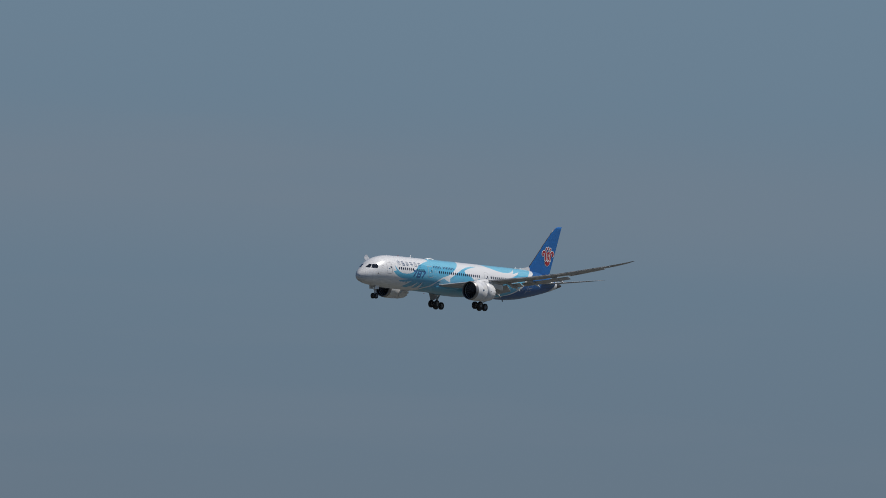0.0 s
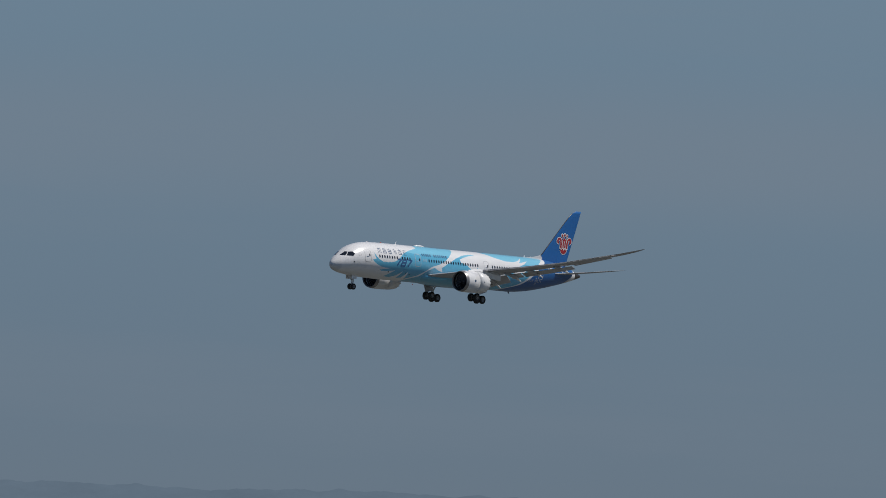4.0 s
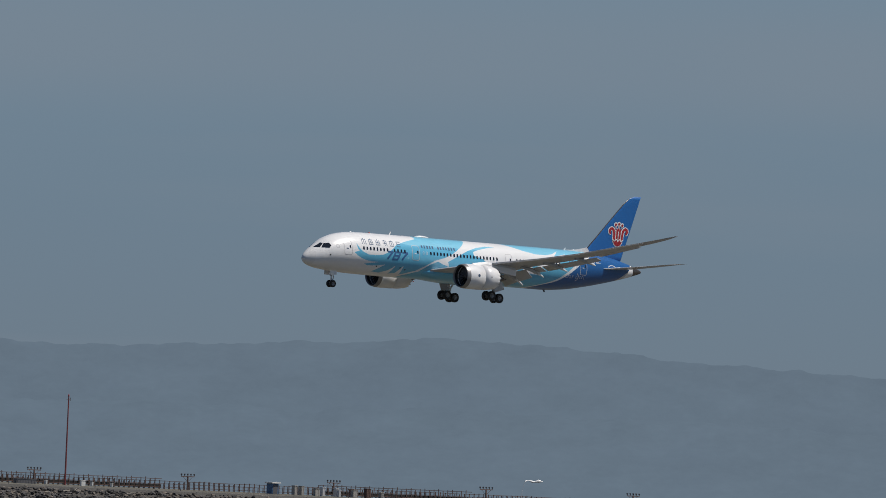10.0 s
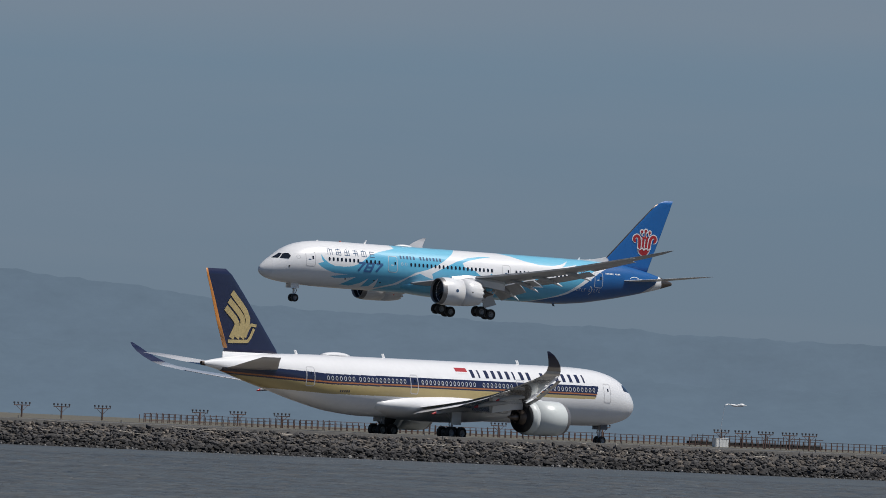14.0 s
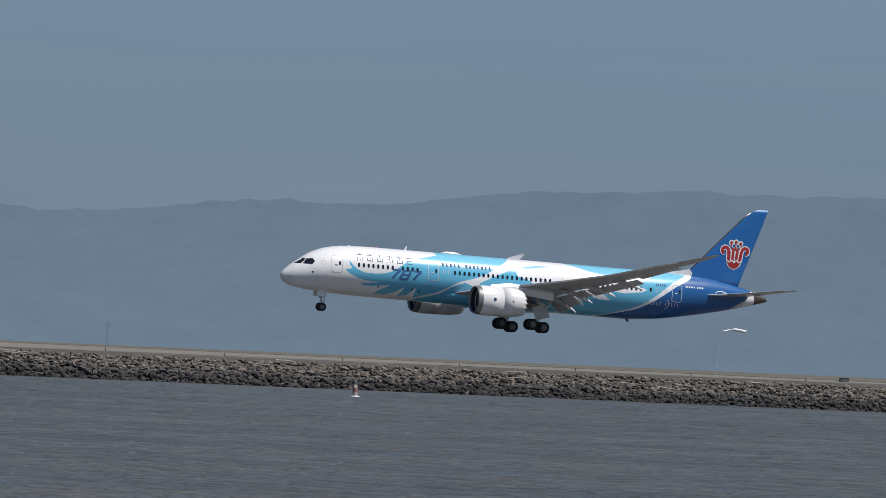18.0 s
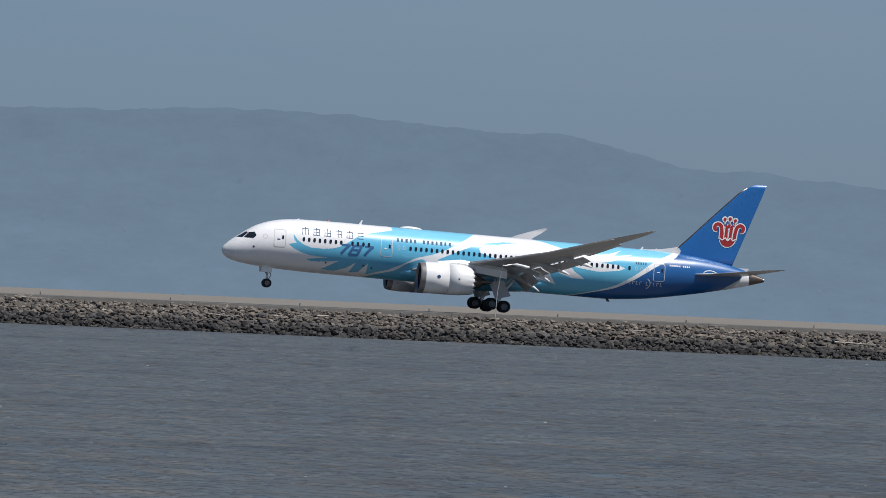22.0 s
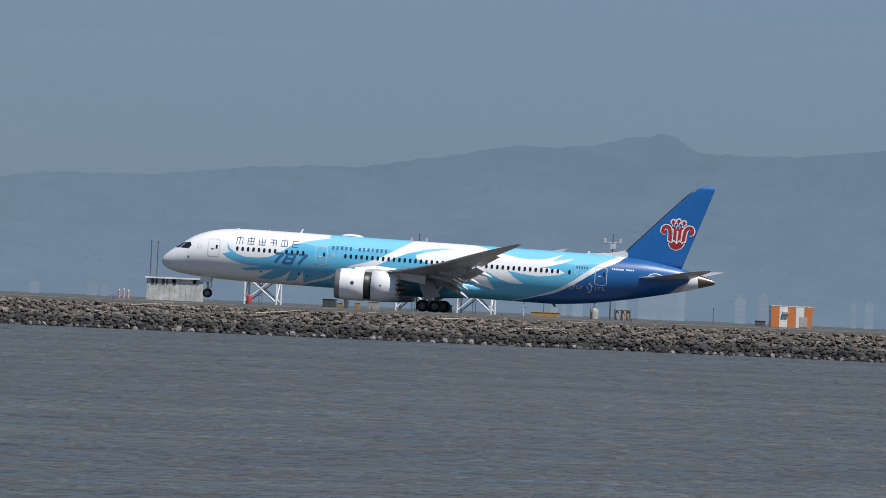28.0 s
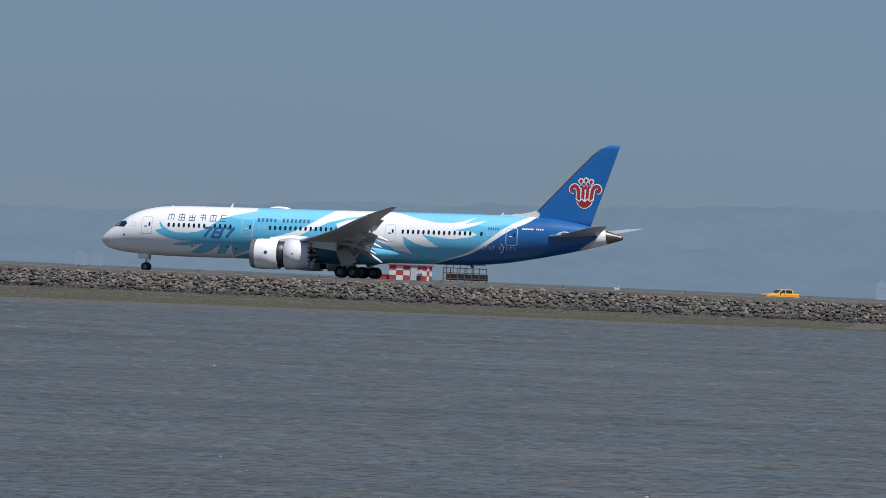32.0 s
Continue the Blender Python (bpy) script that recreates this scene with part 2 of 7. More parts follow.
verge = part("verge", box((-1500, 1388.5, LAND - 0.5), (-62, 1509, LAND + 0.03)), ASPHALT)
tagged(verge, "worn dark paved verge beyond the runway", "pavement", kind="structure")
tagged(apron, "wide worn asphalt apron beside the runway", "apron", kind="structure")
taxiway = part("taxiway", box((640, SHORE + 30.5, LAND - 0.5), (1144, 1325.5, LAND + 0.03)), ASPHALT)
tagged(taxiway, "wide dark asphalt taxiway behind the sea wall", "taxiway", kind="structure")
meadow = part("grass_field", box((905, 1326.5, LAND - 0.5), (1144, 2399, LAND + 0.04)), DRYGRASS)
tagged(meadow, "flat field of dull dry grass beyond the taxiway", "grass", kind="structure")
infield = part("grass_field", box((640, 1388.5, LAND - 0.5), (904, 2399, LAND + 0.04)), DRYGRASS)
tagged(infield, "flat field of dull dry grass beyond the runway", "grass", kind="structure")
road = part("road", box((-1500, SHORE + 10.2, 1.3), (1144, SHORE + 23, 1.82)), ASPHALT)
tagged(road, "narrow dark asphalt perimeter road behind the rocks", "road", kind="structure")
far_bank = part("far_bank", grid_mesh([-62, 1000, 1145], [2400, 2402, 2404], lambda x, y: LAND if y < 2401 else (0.9 if y < 2403 else -0.5)), SOIL)
tagged(far_bank, "low earth bank at the far edge of the airfield", "bank", kind="structure")

# sloping core of the sea wall
core = part("sea_wall", grid_mesh([-1500, -450, 0, 450, 1000, 1145], [SHORE - 2, SHORE, SHORE + 6, SHORE + 9], lambda x, y: {SHORE - 2: -0.8, SHORE: -0.1, SHORE + 6: 2.0, SHORE + 9: 2.38}[y]),
            paint("packed_gravel", (0.07, 0.063, 0.055), 0.95, spread=0.3, grain=0.8, bump=0.06))
tagged(core, "long sea wall of loose dark grey rocks along the water", "sea wall", kind="structure")

# hazy sky low over the bay, with a few thin streaks of cloud
SKYBAND = bpy.data.materials.new("hazy_low_sky")
SKYBAND.use_nodes = True
nt = SKYBAND.node_tree
nt.nodes.remove(nt.nodes["Principled BSDF"])
em = nt.nodes.new("ShaderNodeEmission")
nt.links.new(em.outputs[0], nt.nodes["Material Output"].inputs[0])
tc = nt.nodes.new("ShaderNodeTexCoord")
sep = nt.nodes.new("ShaderNodeSeparateXYZ")
nt.links.new(tc.outputs["Object"], sep.inputs[0])
rise = nt.nodes.new("ShaderNodeMapRange")
rise.inputs["From Max"].default_value = 320.0
nt.links.new(sep.outputs[2], rise.inputs["Value"])
grade = nt.nodes.new("ShaderNodeValToRGB")
grade.color_ramp.elements[0].color, grade.color_ramp.elements[1].color = (0.177, 0.224, 0.274, 1), (0.200, 0.296, 0.385, 1)
mid = grade.color_ramp.elements.new(0.35)
mid.color = (0.175, 0.245, 0.314, 1)
nt.links.new(rise.outputs[0], grade.inputs[0])
mp = nt.nodes.new("ShaderNodeMapping")
mp.inputs["Scale"].default_value = (0.0014, 0.0014, 0.016)
nz = nt.nodes.new("ShaderNodeTexNoise")
nz.inputs["Scale"].default_value, nz.inputs["Detail"].default_value = 1.0, 5
nt.links.new(tc.outputs["Object"], mp.inputs[0])
nt.links.new(mp.outputs[0], nz.inputs["Vector"])
veil = nt.nodes.new("ShaderNodeMapRange")
veil.inputs["From Min"].default_value, veil.inputs["From Max"].default_value = 0.52, 0.78
veil.inputs["To Max"].default_value = 0.45
nt.links.new(nz.outputs[0], veil.inputs["Value"])
cloud = nt.nodes.new("ShaderNodeMix")
cloud.data_type = "RGBA"
cloud.inputs[7].default_value = (0.235, 0.275, 0.325, 1)
low, up = nt.nodes.new("ShaderNodeMapRange"), nt.nodes.new("ShaderNodeMapRange")
low.interpolation_type = up.interpolation_type = "SMOOTHSTEP"
low.inputs["From Min"].default_value, low.inputs["From Max"].default_value = 142.0, 176.0
up.inputs["From Min"].default_value, up.inputs["From Max"].default_value = 222.0, 184.0
n3 = nt.nodes.new("ShaderNodeTexNoise")
n3.inputs["Scale"].default_value, n3.inputs["Detail"].default_value = 0.0021, 3
nt.links.new(tc.outputs["Object"], n3.inputs["Vector"])
nt.links.new(sep.outputs[2], low.inputs["Value"])
nt.links.new(sep.outputs[2], up.inputs["Value"])
chain = low
for other in (up, n3):
    m1 = nt.nodes.new("ShaderNodeMath")
    m1.operation = "MULTIPLY"
    nt.links.new(chain.outputs[0], m1.inputs[0])
    nt.links.new(other.outputs[0], m1.inputs[1])
    chain = m1
total = nt.nodes.new("ShaderNodeMath")
total.operation, total.use_clamp = "MULTIPLY_ADD", True
total.inputs[1].default_value = 0.8
nt.links.new(chain.outputs[0], total.inputs[0])
nt.links.new(veil.outputs[0], total.inputs[2])
nt.links.new(total.outputs[0], cloud.inputs[0])
nt.links.new(grade.outputs[0], cloud.inputs[6])
nt.links.new(cloud.outputs[2], em.inputs[0])
bm = bmesh.new()
ring = [[bm.verts.new((4880 * math.sin(k * math.tau / 180), 4880 * math.cos(k * math.tau / 180), z)) for k in range(180)] for z in (-5.0, 330.0)]
for k in range(180):
    bm.faces.new((ring[0][k], ring[0][(k + 1) % 180], ring[1][(k + 1) % 180], ring[1][k]))
tagged(part("backdrop", bm, SKYBAND), "hazy blue-grey low sky with faint cloud streaks", "sky", kind="structure")

# hazy hills across the bay: degrees of heading, degrees of height
RIDGE = [(-30, 0.18), (-22, 0.20), (-18.3, 0.21), (-16.2, 0.31), (-14.2, 0.36), (-12.3, 0.38), (-11.2, 0.41), (-9.9, 0.48), (-9.4, 0.52), (-8.1, 0.60), (-7.04, 0.72), (-6.55, 0.81), (-6.3, 0.72), (-5.7, 0.76), (-5.15, 0.86), (-4.74, 0.84), (-4.5, 0.79), (-3.8, 0.80), (-3.2, 0.755), (-2.84, 0.70), (-2.2, 0.67), (-1, 0.64), (0.4, 0.66), (1.2, 0.73), (2.0, 0.88),
         (2.4, 0.84), (3.3, 0.71), (4.1, 0.67), (5.3, 0.76), (6.6, 0.80), (8.2, 0.84), (9.4, 0.80), (10.2, 0.67), (11.2, 0.61), (13, 0.61), (15.5, 0.63), (17, 0.64), (18.2, 0.60), (19.2, 0.68), (20.8, 0.80), (22.5, 0.82), (24.5, 0.86), (27, 0.66),
         (29.5, 0.50), (31.5, 0.46), (33.5, 0.47), (36, 0.62), (38, 0.71), (39.9, 0.63), (42, 0.46), (44, 0.40), (48, 0.42), (60, 0.4)]


SLOPE = ((-70, 0.0), (-46, 0.35), (-24, 0.7), (-8, 0.93), (0, 1.0))     # metres before the crest, share of its height


def crest(a, radius, scale, shift, rough):
    """The height of a ridge at heading a."""
    deg = float(ridge_degrees(a)) * scale + shift
    for f, w in ((0.35, 0.6), (1.3, 0.5), (4.5, 0.42), (11.0, 0.30), (24.0, 0.15), (53.0, 0.08)):
        deg += rough * w * noise.noise((a * f + radius, 3.7 * f, 1.0))
    return EYE.z + radius * math.tan(radians(deg))


def ridge_degrees(a):
    for (a0, h0), (a1, h1) in zip(RIDGE, RIDGE[1:]):
        if a0 <= a <= a1:
            s = (a - a0) / (a1 - a0)
            return h0 + (h1 - h0) * s * s * (3 - 2 * s)
    return RIDGE[-1][1]


def hills(name, radius, scale, shift, rough, material):
    bm = bmesh.new()
    cols = []
    for k in range(0, 4501):
        a = -30 + k * 0.02
        top = crest(a, radius, scale, shift, rough)
        col = []
        for j, (out, frac) in enumerate(SLOPE):
            r = radius + out + 3 * noise.noise((a * 0.7, j * 1.7, radius))
            col.append(bm.verts.new((r * math.sin(radians(a)), r * math.cos(radians(a)), -2 + (top + 2) * frac)))
        cols.append(col)
    for p, q in zip(cols, cols[1:]):
        for j in range(4):
            bm.faces.new((p[j], p[j + 1], q[j + 1], q[j]))
    return part(name, bm, material, smooth=True)


# Distance haze is painted into the surface as an emitted colour.
def haze_glow_material(name, glow, tone):
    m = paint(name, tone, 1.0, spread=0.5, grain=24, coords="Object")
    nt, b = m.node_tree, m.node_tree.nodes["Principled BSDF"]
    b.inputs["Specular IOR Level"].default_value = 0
    # the painted haze is thicker low down
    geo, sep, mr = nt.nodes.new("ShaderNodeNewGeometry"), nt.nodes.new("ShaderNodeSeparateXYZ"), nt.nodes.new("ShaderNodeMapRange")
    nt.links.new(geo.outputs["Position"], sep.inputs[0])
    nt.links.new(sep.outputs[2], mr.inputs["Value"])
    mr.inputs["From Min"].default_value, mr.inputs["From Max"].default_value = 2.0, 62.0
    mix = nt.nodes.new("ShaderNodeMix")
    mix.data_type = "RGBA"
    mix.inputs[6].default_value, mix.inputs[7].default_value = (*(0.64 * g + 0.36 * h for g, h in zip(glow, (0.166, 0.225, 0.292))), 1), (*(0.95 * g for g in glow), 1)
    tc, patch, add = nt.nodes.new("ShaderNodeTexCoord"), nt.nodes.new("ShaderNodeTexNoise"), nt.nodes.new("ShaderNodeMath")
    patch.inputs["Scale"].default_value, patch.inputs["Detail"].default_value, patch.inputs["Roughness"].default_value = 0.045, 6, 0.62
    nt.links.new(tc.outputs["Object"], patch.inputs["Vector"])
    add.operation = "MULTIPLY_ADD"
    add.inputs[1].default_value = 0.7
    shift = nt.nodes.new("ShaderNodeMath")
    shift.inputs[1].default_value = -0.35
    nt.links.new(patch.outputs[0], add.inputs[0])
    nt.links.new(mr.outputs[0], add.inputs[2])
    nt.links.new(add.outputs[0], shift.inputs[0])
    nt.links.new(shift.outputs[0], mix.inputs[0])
    # painted haze also builds up towards either end of the ridge
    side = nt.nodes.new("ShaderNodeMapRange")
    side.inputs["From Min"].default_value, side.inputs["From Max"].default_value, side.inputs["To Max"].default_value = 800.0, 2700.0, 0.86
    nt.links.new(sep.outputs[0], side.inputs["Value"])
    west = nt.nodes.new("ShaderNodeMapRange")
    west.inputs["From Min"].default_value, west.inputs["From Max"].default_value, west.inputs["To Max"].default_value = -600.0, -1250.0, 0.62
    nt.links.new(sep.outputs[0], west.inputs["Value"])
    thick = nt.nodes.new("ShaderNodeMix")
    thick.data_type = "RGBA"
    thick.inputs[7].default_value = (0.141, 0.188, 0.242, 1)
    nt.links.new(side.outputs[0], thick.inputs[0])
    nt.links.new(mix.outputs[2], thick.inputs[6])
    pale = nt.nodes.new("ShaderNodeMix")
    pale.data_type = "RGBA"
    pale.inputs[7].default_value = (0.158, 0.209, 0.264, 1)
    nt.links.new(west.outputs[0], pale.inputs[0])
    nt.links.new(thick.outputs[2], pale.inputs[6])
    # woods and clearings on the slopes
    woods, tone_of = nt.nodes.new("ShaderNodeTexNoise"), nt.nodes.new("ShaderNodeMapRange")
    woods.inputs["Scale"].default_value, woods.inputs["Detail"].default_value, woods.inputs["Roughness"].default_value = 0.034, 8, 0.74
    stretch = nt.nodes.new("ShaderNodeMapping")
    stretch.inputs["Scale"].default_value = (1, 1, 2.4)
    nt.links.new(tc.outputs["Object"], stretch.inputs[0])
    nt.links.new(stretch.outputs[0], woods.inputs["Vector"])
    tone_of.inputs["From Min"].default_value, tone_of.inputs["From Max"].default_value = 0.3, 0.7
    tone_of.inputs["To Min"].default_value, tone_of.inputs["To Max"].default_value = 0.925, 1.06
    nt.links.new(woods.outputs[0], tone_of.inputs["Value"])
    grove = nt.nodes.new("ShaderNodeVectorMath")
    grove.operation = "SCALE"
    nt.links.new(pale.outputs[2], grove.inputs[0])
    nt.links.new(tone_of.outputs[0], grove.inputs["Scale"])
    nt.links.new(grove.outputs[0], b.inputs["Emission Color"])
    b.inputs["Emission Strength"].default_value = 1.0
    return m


FAR_HILL = haze_glow_material("hills_with_painted_haze", (0.141, 0.194, 0.259), (0.006, 0.009, 0.009))
MID_HILL = haze_glow_material("near_hills_with_painted_haze", (0.137, 0.189, 0.252), (0.006, 0.009, 0.009))
tagged(hills("backdrop", 4700, 1.0, 0.0, 0.035, FAR_HILL), "distant wooded hills across the bay, blue haze painted in", "hills", kind="structure")
tagged(hills("backdrop", 4400, 0.62, -0.05, 0.06, MID_HILL), "lower hill slopes across the bay, haze painted in", "hills", kind="structure")


# ---- airliners: a = metres aft of the nose, l = metres to the left, u = metres over the cabin datum ----
WHEEL_A, GROUND_U = 31.0, -5.45     # a thing's origin lies on the ground under the main wheels


def loc(a, l, u):
    return Vector((a - WHEEL_A, -l, u - GROUND_U))


def smooth_curve(knots, s):
    """Monotone cubic through (position, value) knots."""
    x = np.array([k[0] for k in knots], float)
    y = np.array([k[1] for k in knots], float)
    d = np.diff(y) / np.diff(x)
    g = np.zeros(len(x))
    for i in range(1, len(x) - 1):
        g[i] = 0 if d[i - 1] * d[i] <= 0 else 2 * d[i - 1] * d[i] / (d[i - 1] + d[i])
    g[0], g[-1] = d[0], d[-1]
    s = np.asarray(s, float)
    i = np.clip(np.searchsorted(x, s) - 1, 0, len(x) - 2)
    h = x[i + 1] - x[i]
    t = np.clip((s - x[i]) / h, 0, 1)
    return y[i] * (2 * t**3 - 3 * t**2 + 1) + h * g[i] * (t**3 - 2 * t**2 + t) + y[i + 1] * (3 * t**2 - 2 * t**3) + h * g[i + 1] * (t**3 - t**2)


class Hull:
    """The fuselage's shape: top, bottom and half width along its length."""

    def __init__(self, top, bottom, half):
        self.top, self.bottom, self.half = top, bottom, half
        self.end = top[-1][0]

    def at(self, a):
        t, b, w = smooth_curve(self.top, a), smooth_curve(self.bottom, a), smooth_curve(self.half, a)
        return (t + b) / 2, (t - b) / 2, w

    def side(self, a, u):
        c, r, w = self.at(a)
        return w * np.sqrt(np.clip(1 - ((u - c) / r) ** 2, 0.0004, 1))

    def mesh(self, name, livery, materials, parent, label, near, na, fine, coarse):
        a = self.end * (np.linspace(0, 1, na) ** 1.0)
        a[:40] = a[40] * (np.linspace(0, 1, 41)[:40] ** 1.8)
        a[0] = 0.004
        th = np.concatenate([np.linspace(0, math.pi, fine, endpoint=False), np.linspace(math.pi, 2 * math.pi, coarse, endpoint=False)])
        c, r, w = self.at(a)
        A, T = np.meshgrid(a, th, indexing="ij")
        L = w[:, None] * np.sin(T) * near
        U = c[:, None] + r[:, None] * np.cos(T)
        co = np.stack([A - WHEEL_A, -L, U - GROUND_U], -1).reshape(-1, 3)
        nk = len(th)
        i, k = np.meshgrid(np.arange(na - 1), np.arange(nk), indexing="ij")
        k2 = (k + 1) % nk
        quads = np.stack([i * nk + k, i * nk + k2, (i + 1) * nk + k2, (i + 1) * nk + k], -1).reshape(-1, 4)
        if near < 0:
            quads = quads[:, ::-1]
        me = bpy.data.meshes.new(name)
        me.from_pydata(co.tolist(), [], quads.tolist() + [list(range(nk)), list(range((na - 1) * nk, na * nk))])
        mid = co[quads].mean(1)
        index = livery(mid[:, 0] + WHEEL_A, mid[:, 2] + GROUND_U, -mid[:, 1])
        me.polygons.foreach_set("material_index", np.concatenate([index, [0, 0]]).astype(np.int32))
        for m in materials:
            me.materials.append(m)
        me.shade_smooth()
        ob = new(name, me)
        ob.parent = parent
        ob["label"] = label
        return ob


def inside(poly, x, y):
    """Which of the points lie in the polygon."""
    hit = np.zeros(len(x), bool)
    for (x0, y0), (x1, y1) in zip(poly, poly[1:] + poly[:1]):
        if y0 != y1:
            hit ^= ((y0 > y) != (y1 > y)) & (x < (x1 - x0) * (y - y0) / (y1 - y0) + x0)
    return hit


def decal(poly, skin, near, lift=0.012, step=0.12, rows=3, thick=True):
    """A thin plate of convex outline that lies on a skin. skin(a, u) gives the half width there."""
    bm = bmesh.new()
    a0, a1 = min(p[0] for p in poly), max(p[0] for p in poly)
    n = max(2, int((a1 - a0) / step) + 1)
    cols = []
    for i in range(n + 1):
        a = a0 + (a1 - a0) * min(max(i / n, 0.002), 0.998)
        us = [y0 + (y1 - y0) * (a - x0) / (x1 - x0) for (x0, y0), (x1, y1) in zip(poly, poly[1:] + poly[:1]) if (x0 <= a) != (x1 <= a)]
        lo, hi = min(us), max(us)
        cols.append([bm.verts.new(loc(a, near * (float(skin(a, lo + (hi - lo) * j / rows)) + lift), lo + (hi - lo) * j / rows)) for j in range(rows + 1)])
    for p, q in zip(cols, cols[1:]):
        for j in range(rows):
            bm.faces.new((p[j], q[j], q[j + 1], p[j + 1]))
    bmesh.ops.recalc_face_normals(bm, faces=bm.faces)
    if thick:
        ext = bmesh.ops.solidify(bm, geom=list(bm.faces), thickness=-0.01)
    return bm


def merge(bms):
    out = bmesh.new()
    for b in bms:
        me = bpy.data.meshes.new("scrap")
        b.to_mesh(me)
        b.free()
        out.from_mesh(me)
        bpy.data.meshes.remove(me)
    return out


def ribbon(points, width, skin, near, lift):
    """A flat painted band along a line of (a, u) points."""
    bm = bmesh.new()
    rows = []
    fine = [points[0]]
    for p, q in zip(points, points[1:]):
        n = max(1, math.ceil(math.dist(p, q) / 0.14))
        fine += [(p[0] + (q[0] - p[0]) * k / n, p[1] + (q[1] - p[1]) * k / n) for k in range(1, n + 1)]
    points = fine
    for i, p in enumerate(points):
        q0, q1 = Vector(points[max(i - 1, 0)]), Vector(points[min(i + 1, len(points) - 1)])
        t = (q1 - q0).normalized()
        nrm = Vector((-t.y, t.x)) * width / 2
        rows.append([bm.verts.new(loc(c.x, near * (float(skin(c.x, c.y)) + lift), c.y)) for c in (Vector(p) - nrm, Vector(p) + nrm)])
    for p, q in zip(rows, rows[1:]):
        bm.faces.new((p[0], q[0], q[1], p[1]))
    bmesh.ops.recalc_face_normals(bm, faces=bm.faces)
    return bm


def arc(c, r, d0, d1, n=10, squash=1.0):
    return [(c[0] + r * math.cos(radians(d0 + (d1 - d0) * k / n)), c[1] + squash * r * math.sin(radians(d0 + (d1 - d0) * k / n))) for k in range(n + 1)]


def airfoil(n=14):
    """(chord share, half thickness share) round the section from the trailing edge over the top."""
    pts = []
    for k in range(n + 1):
        x = 0.5 * (1 + math.cos(math.pi * k / n))
        pts.append((x, 2.8 * (0.2969 * math.sqrt(x) - 0.126 * x - 0.3516 * x * x + 0.2843 * x**3 - 0.1015 * x**4) * 2))
    return pts + [(x, -0.75 * y) for x, y in pts[-2:0:-1]]


def loft(sections, cap=True):
    bm = bmesh.new()
    rings = [[bm.verts.new(p) for p in s] for s in sections]
    n = len(rings[0])
    for p, q in zip(rings, rings[1:]):
        for k in range(n):
            bm.faces.new((p[k], p[(k + 1) % n], q[(k + 1) % n], q[k]))
    if cap:
        bm.faces.new(rings[0][::-1])
        bm.faces.new(rings[-1])
    bmesh.ops.recalc_face_normals(bm, faces=bm.faces)
    return bm


def lifting(stations, twist=0.0):
    """A wing from (l, leading edge a, chord, u, thickness) stations."""
    secs = []
    for l, le, ch, u, th in stations:
        secs.append([loc(le + ch * x, l, u + th * 0.5 * y - twist * ch * x) for x, y in airfoil()])
    return loft(secs)


def station(stations, l):
    for s0, s1 in zip(stations, stations[1:]):
        if s0[0] <= abs(l) <= s1[0]:
            t = (abs(l) - s0[0]) / (s1[0] - s0[0])
            return [p + (q - p) * t for p, q in zip(s0, s1)]
    return stations[-1]


def wheel(parent, centre, radius, width):
    """Tyre with rounded shoulders and a pale rim, axle along y."""
    r, w = radius, width / 2
    prof = [(-w * 0.8, r * 0.55), (-w, r * 0.72), (-w * 0.96, r * 0.9), (-w * 0.7, r * 0.985), (0, r), (w * 0.7, r * 0.985), (w * 0.96, r * 0.9), (w, r * 0.72), (w * 0.8, r * 0.55)]
    ty = part("wheel", turned(prof, 28, "Y"), TYRE, parent, "black rubber tyre", True)
    ty.location = centre
    rim = [(-w * 0.8, 0.02), (-w * 0.82, r * 0.2), (-w * 0.45, r * 0.3), (-w * 0.55, r * 0.48), (-w * 0.8, r * 0.56), (w * 0.8, r * 0.56), (w * 0.55, r * 0.48), (w * 0.45, r * 0.3), (w * 0.82, r * 0.2), (w * 0.8, 0.02)]
    part("rim", turned(rim, 20, "Y", close=True), HUB, ty, "dull grey metal rim")
    return ty


def slab(outline, thick):
    """A flat plate of (x, z) outline, standing in the xz plane."""
    bm = bmesh.new()
    near = [bm.verts.new((x, -thick / 2, z)) for x, z in outline]
    far = [bm.verts.new((x, thick / 2, z)) for x, z in outline]
    bm.faces.new(near)
    bm.faces.new(far[::-1])
    for k in range(len(outline)):
        bm.faces.new((near[k], far[k], far[(k + 1) % len(outline)], near[(k + 1) % len(outline)]))
    bmesh.ops.recalc_face_normals(bm, faces=bm.faces)
    return bm


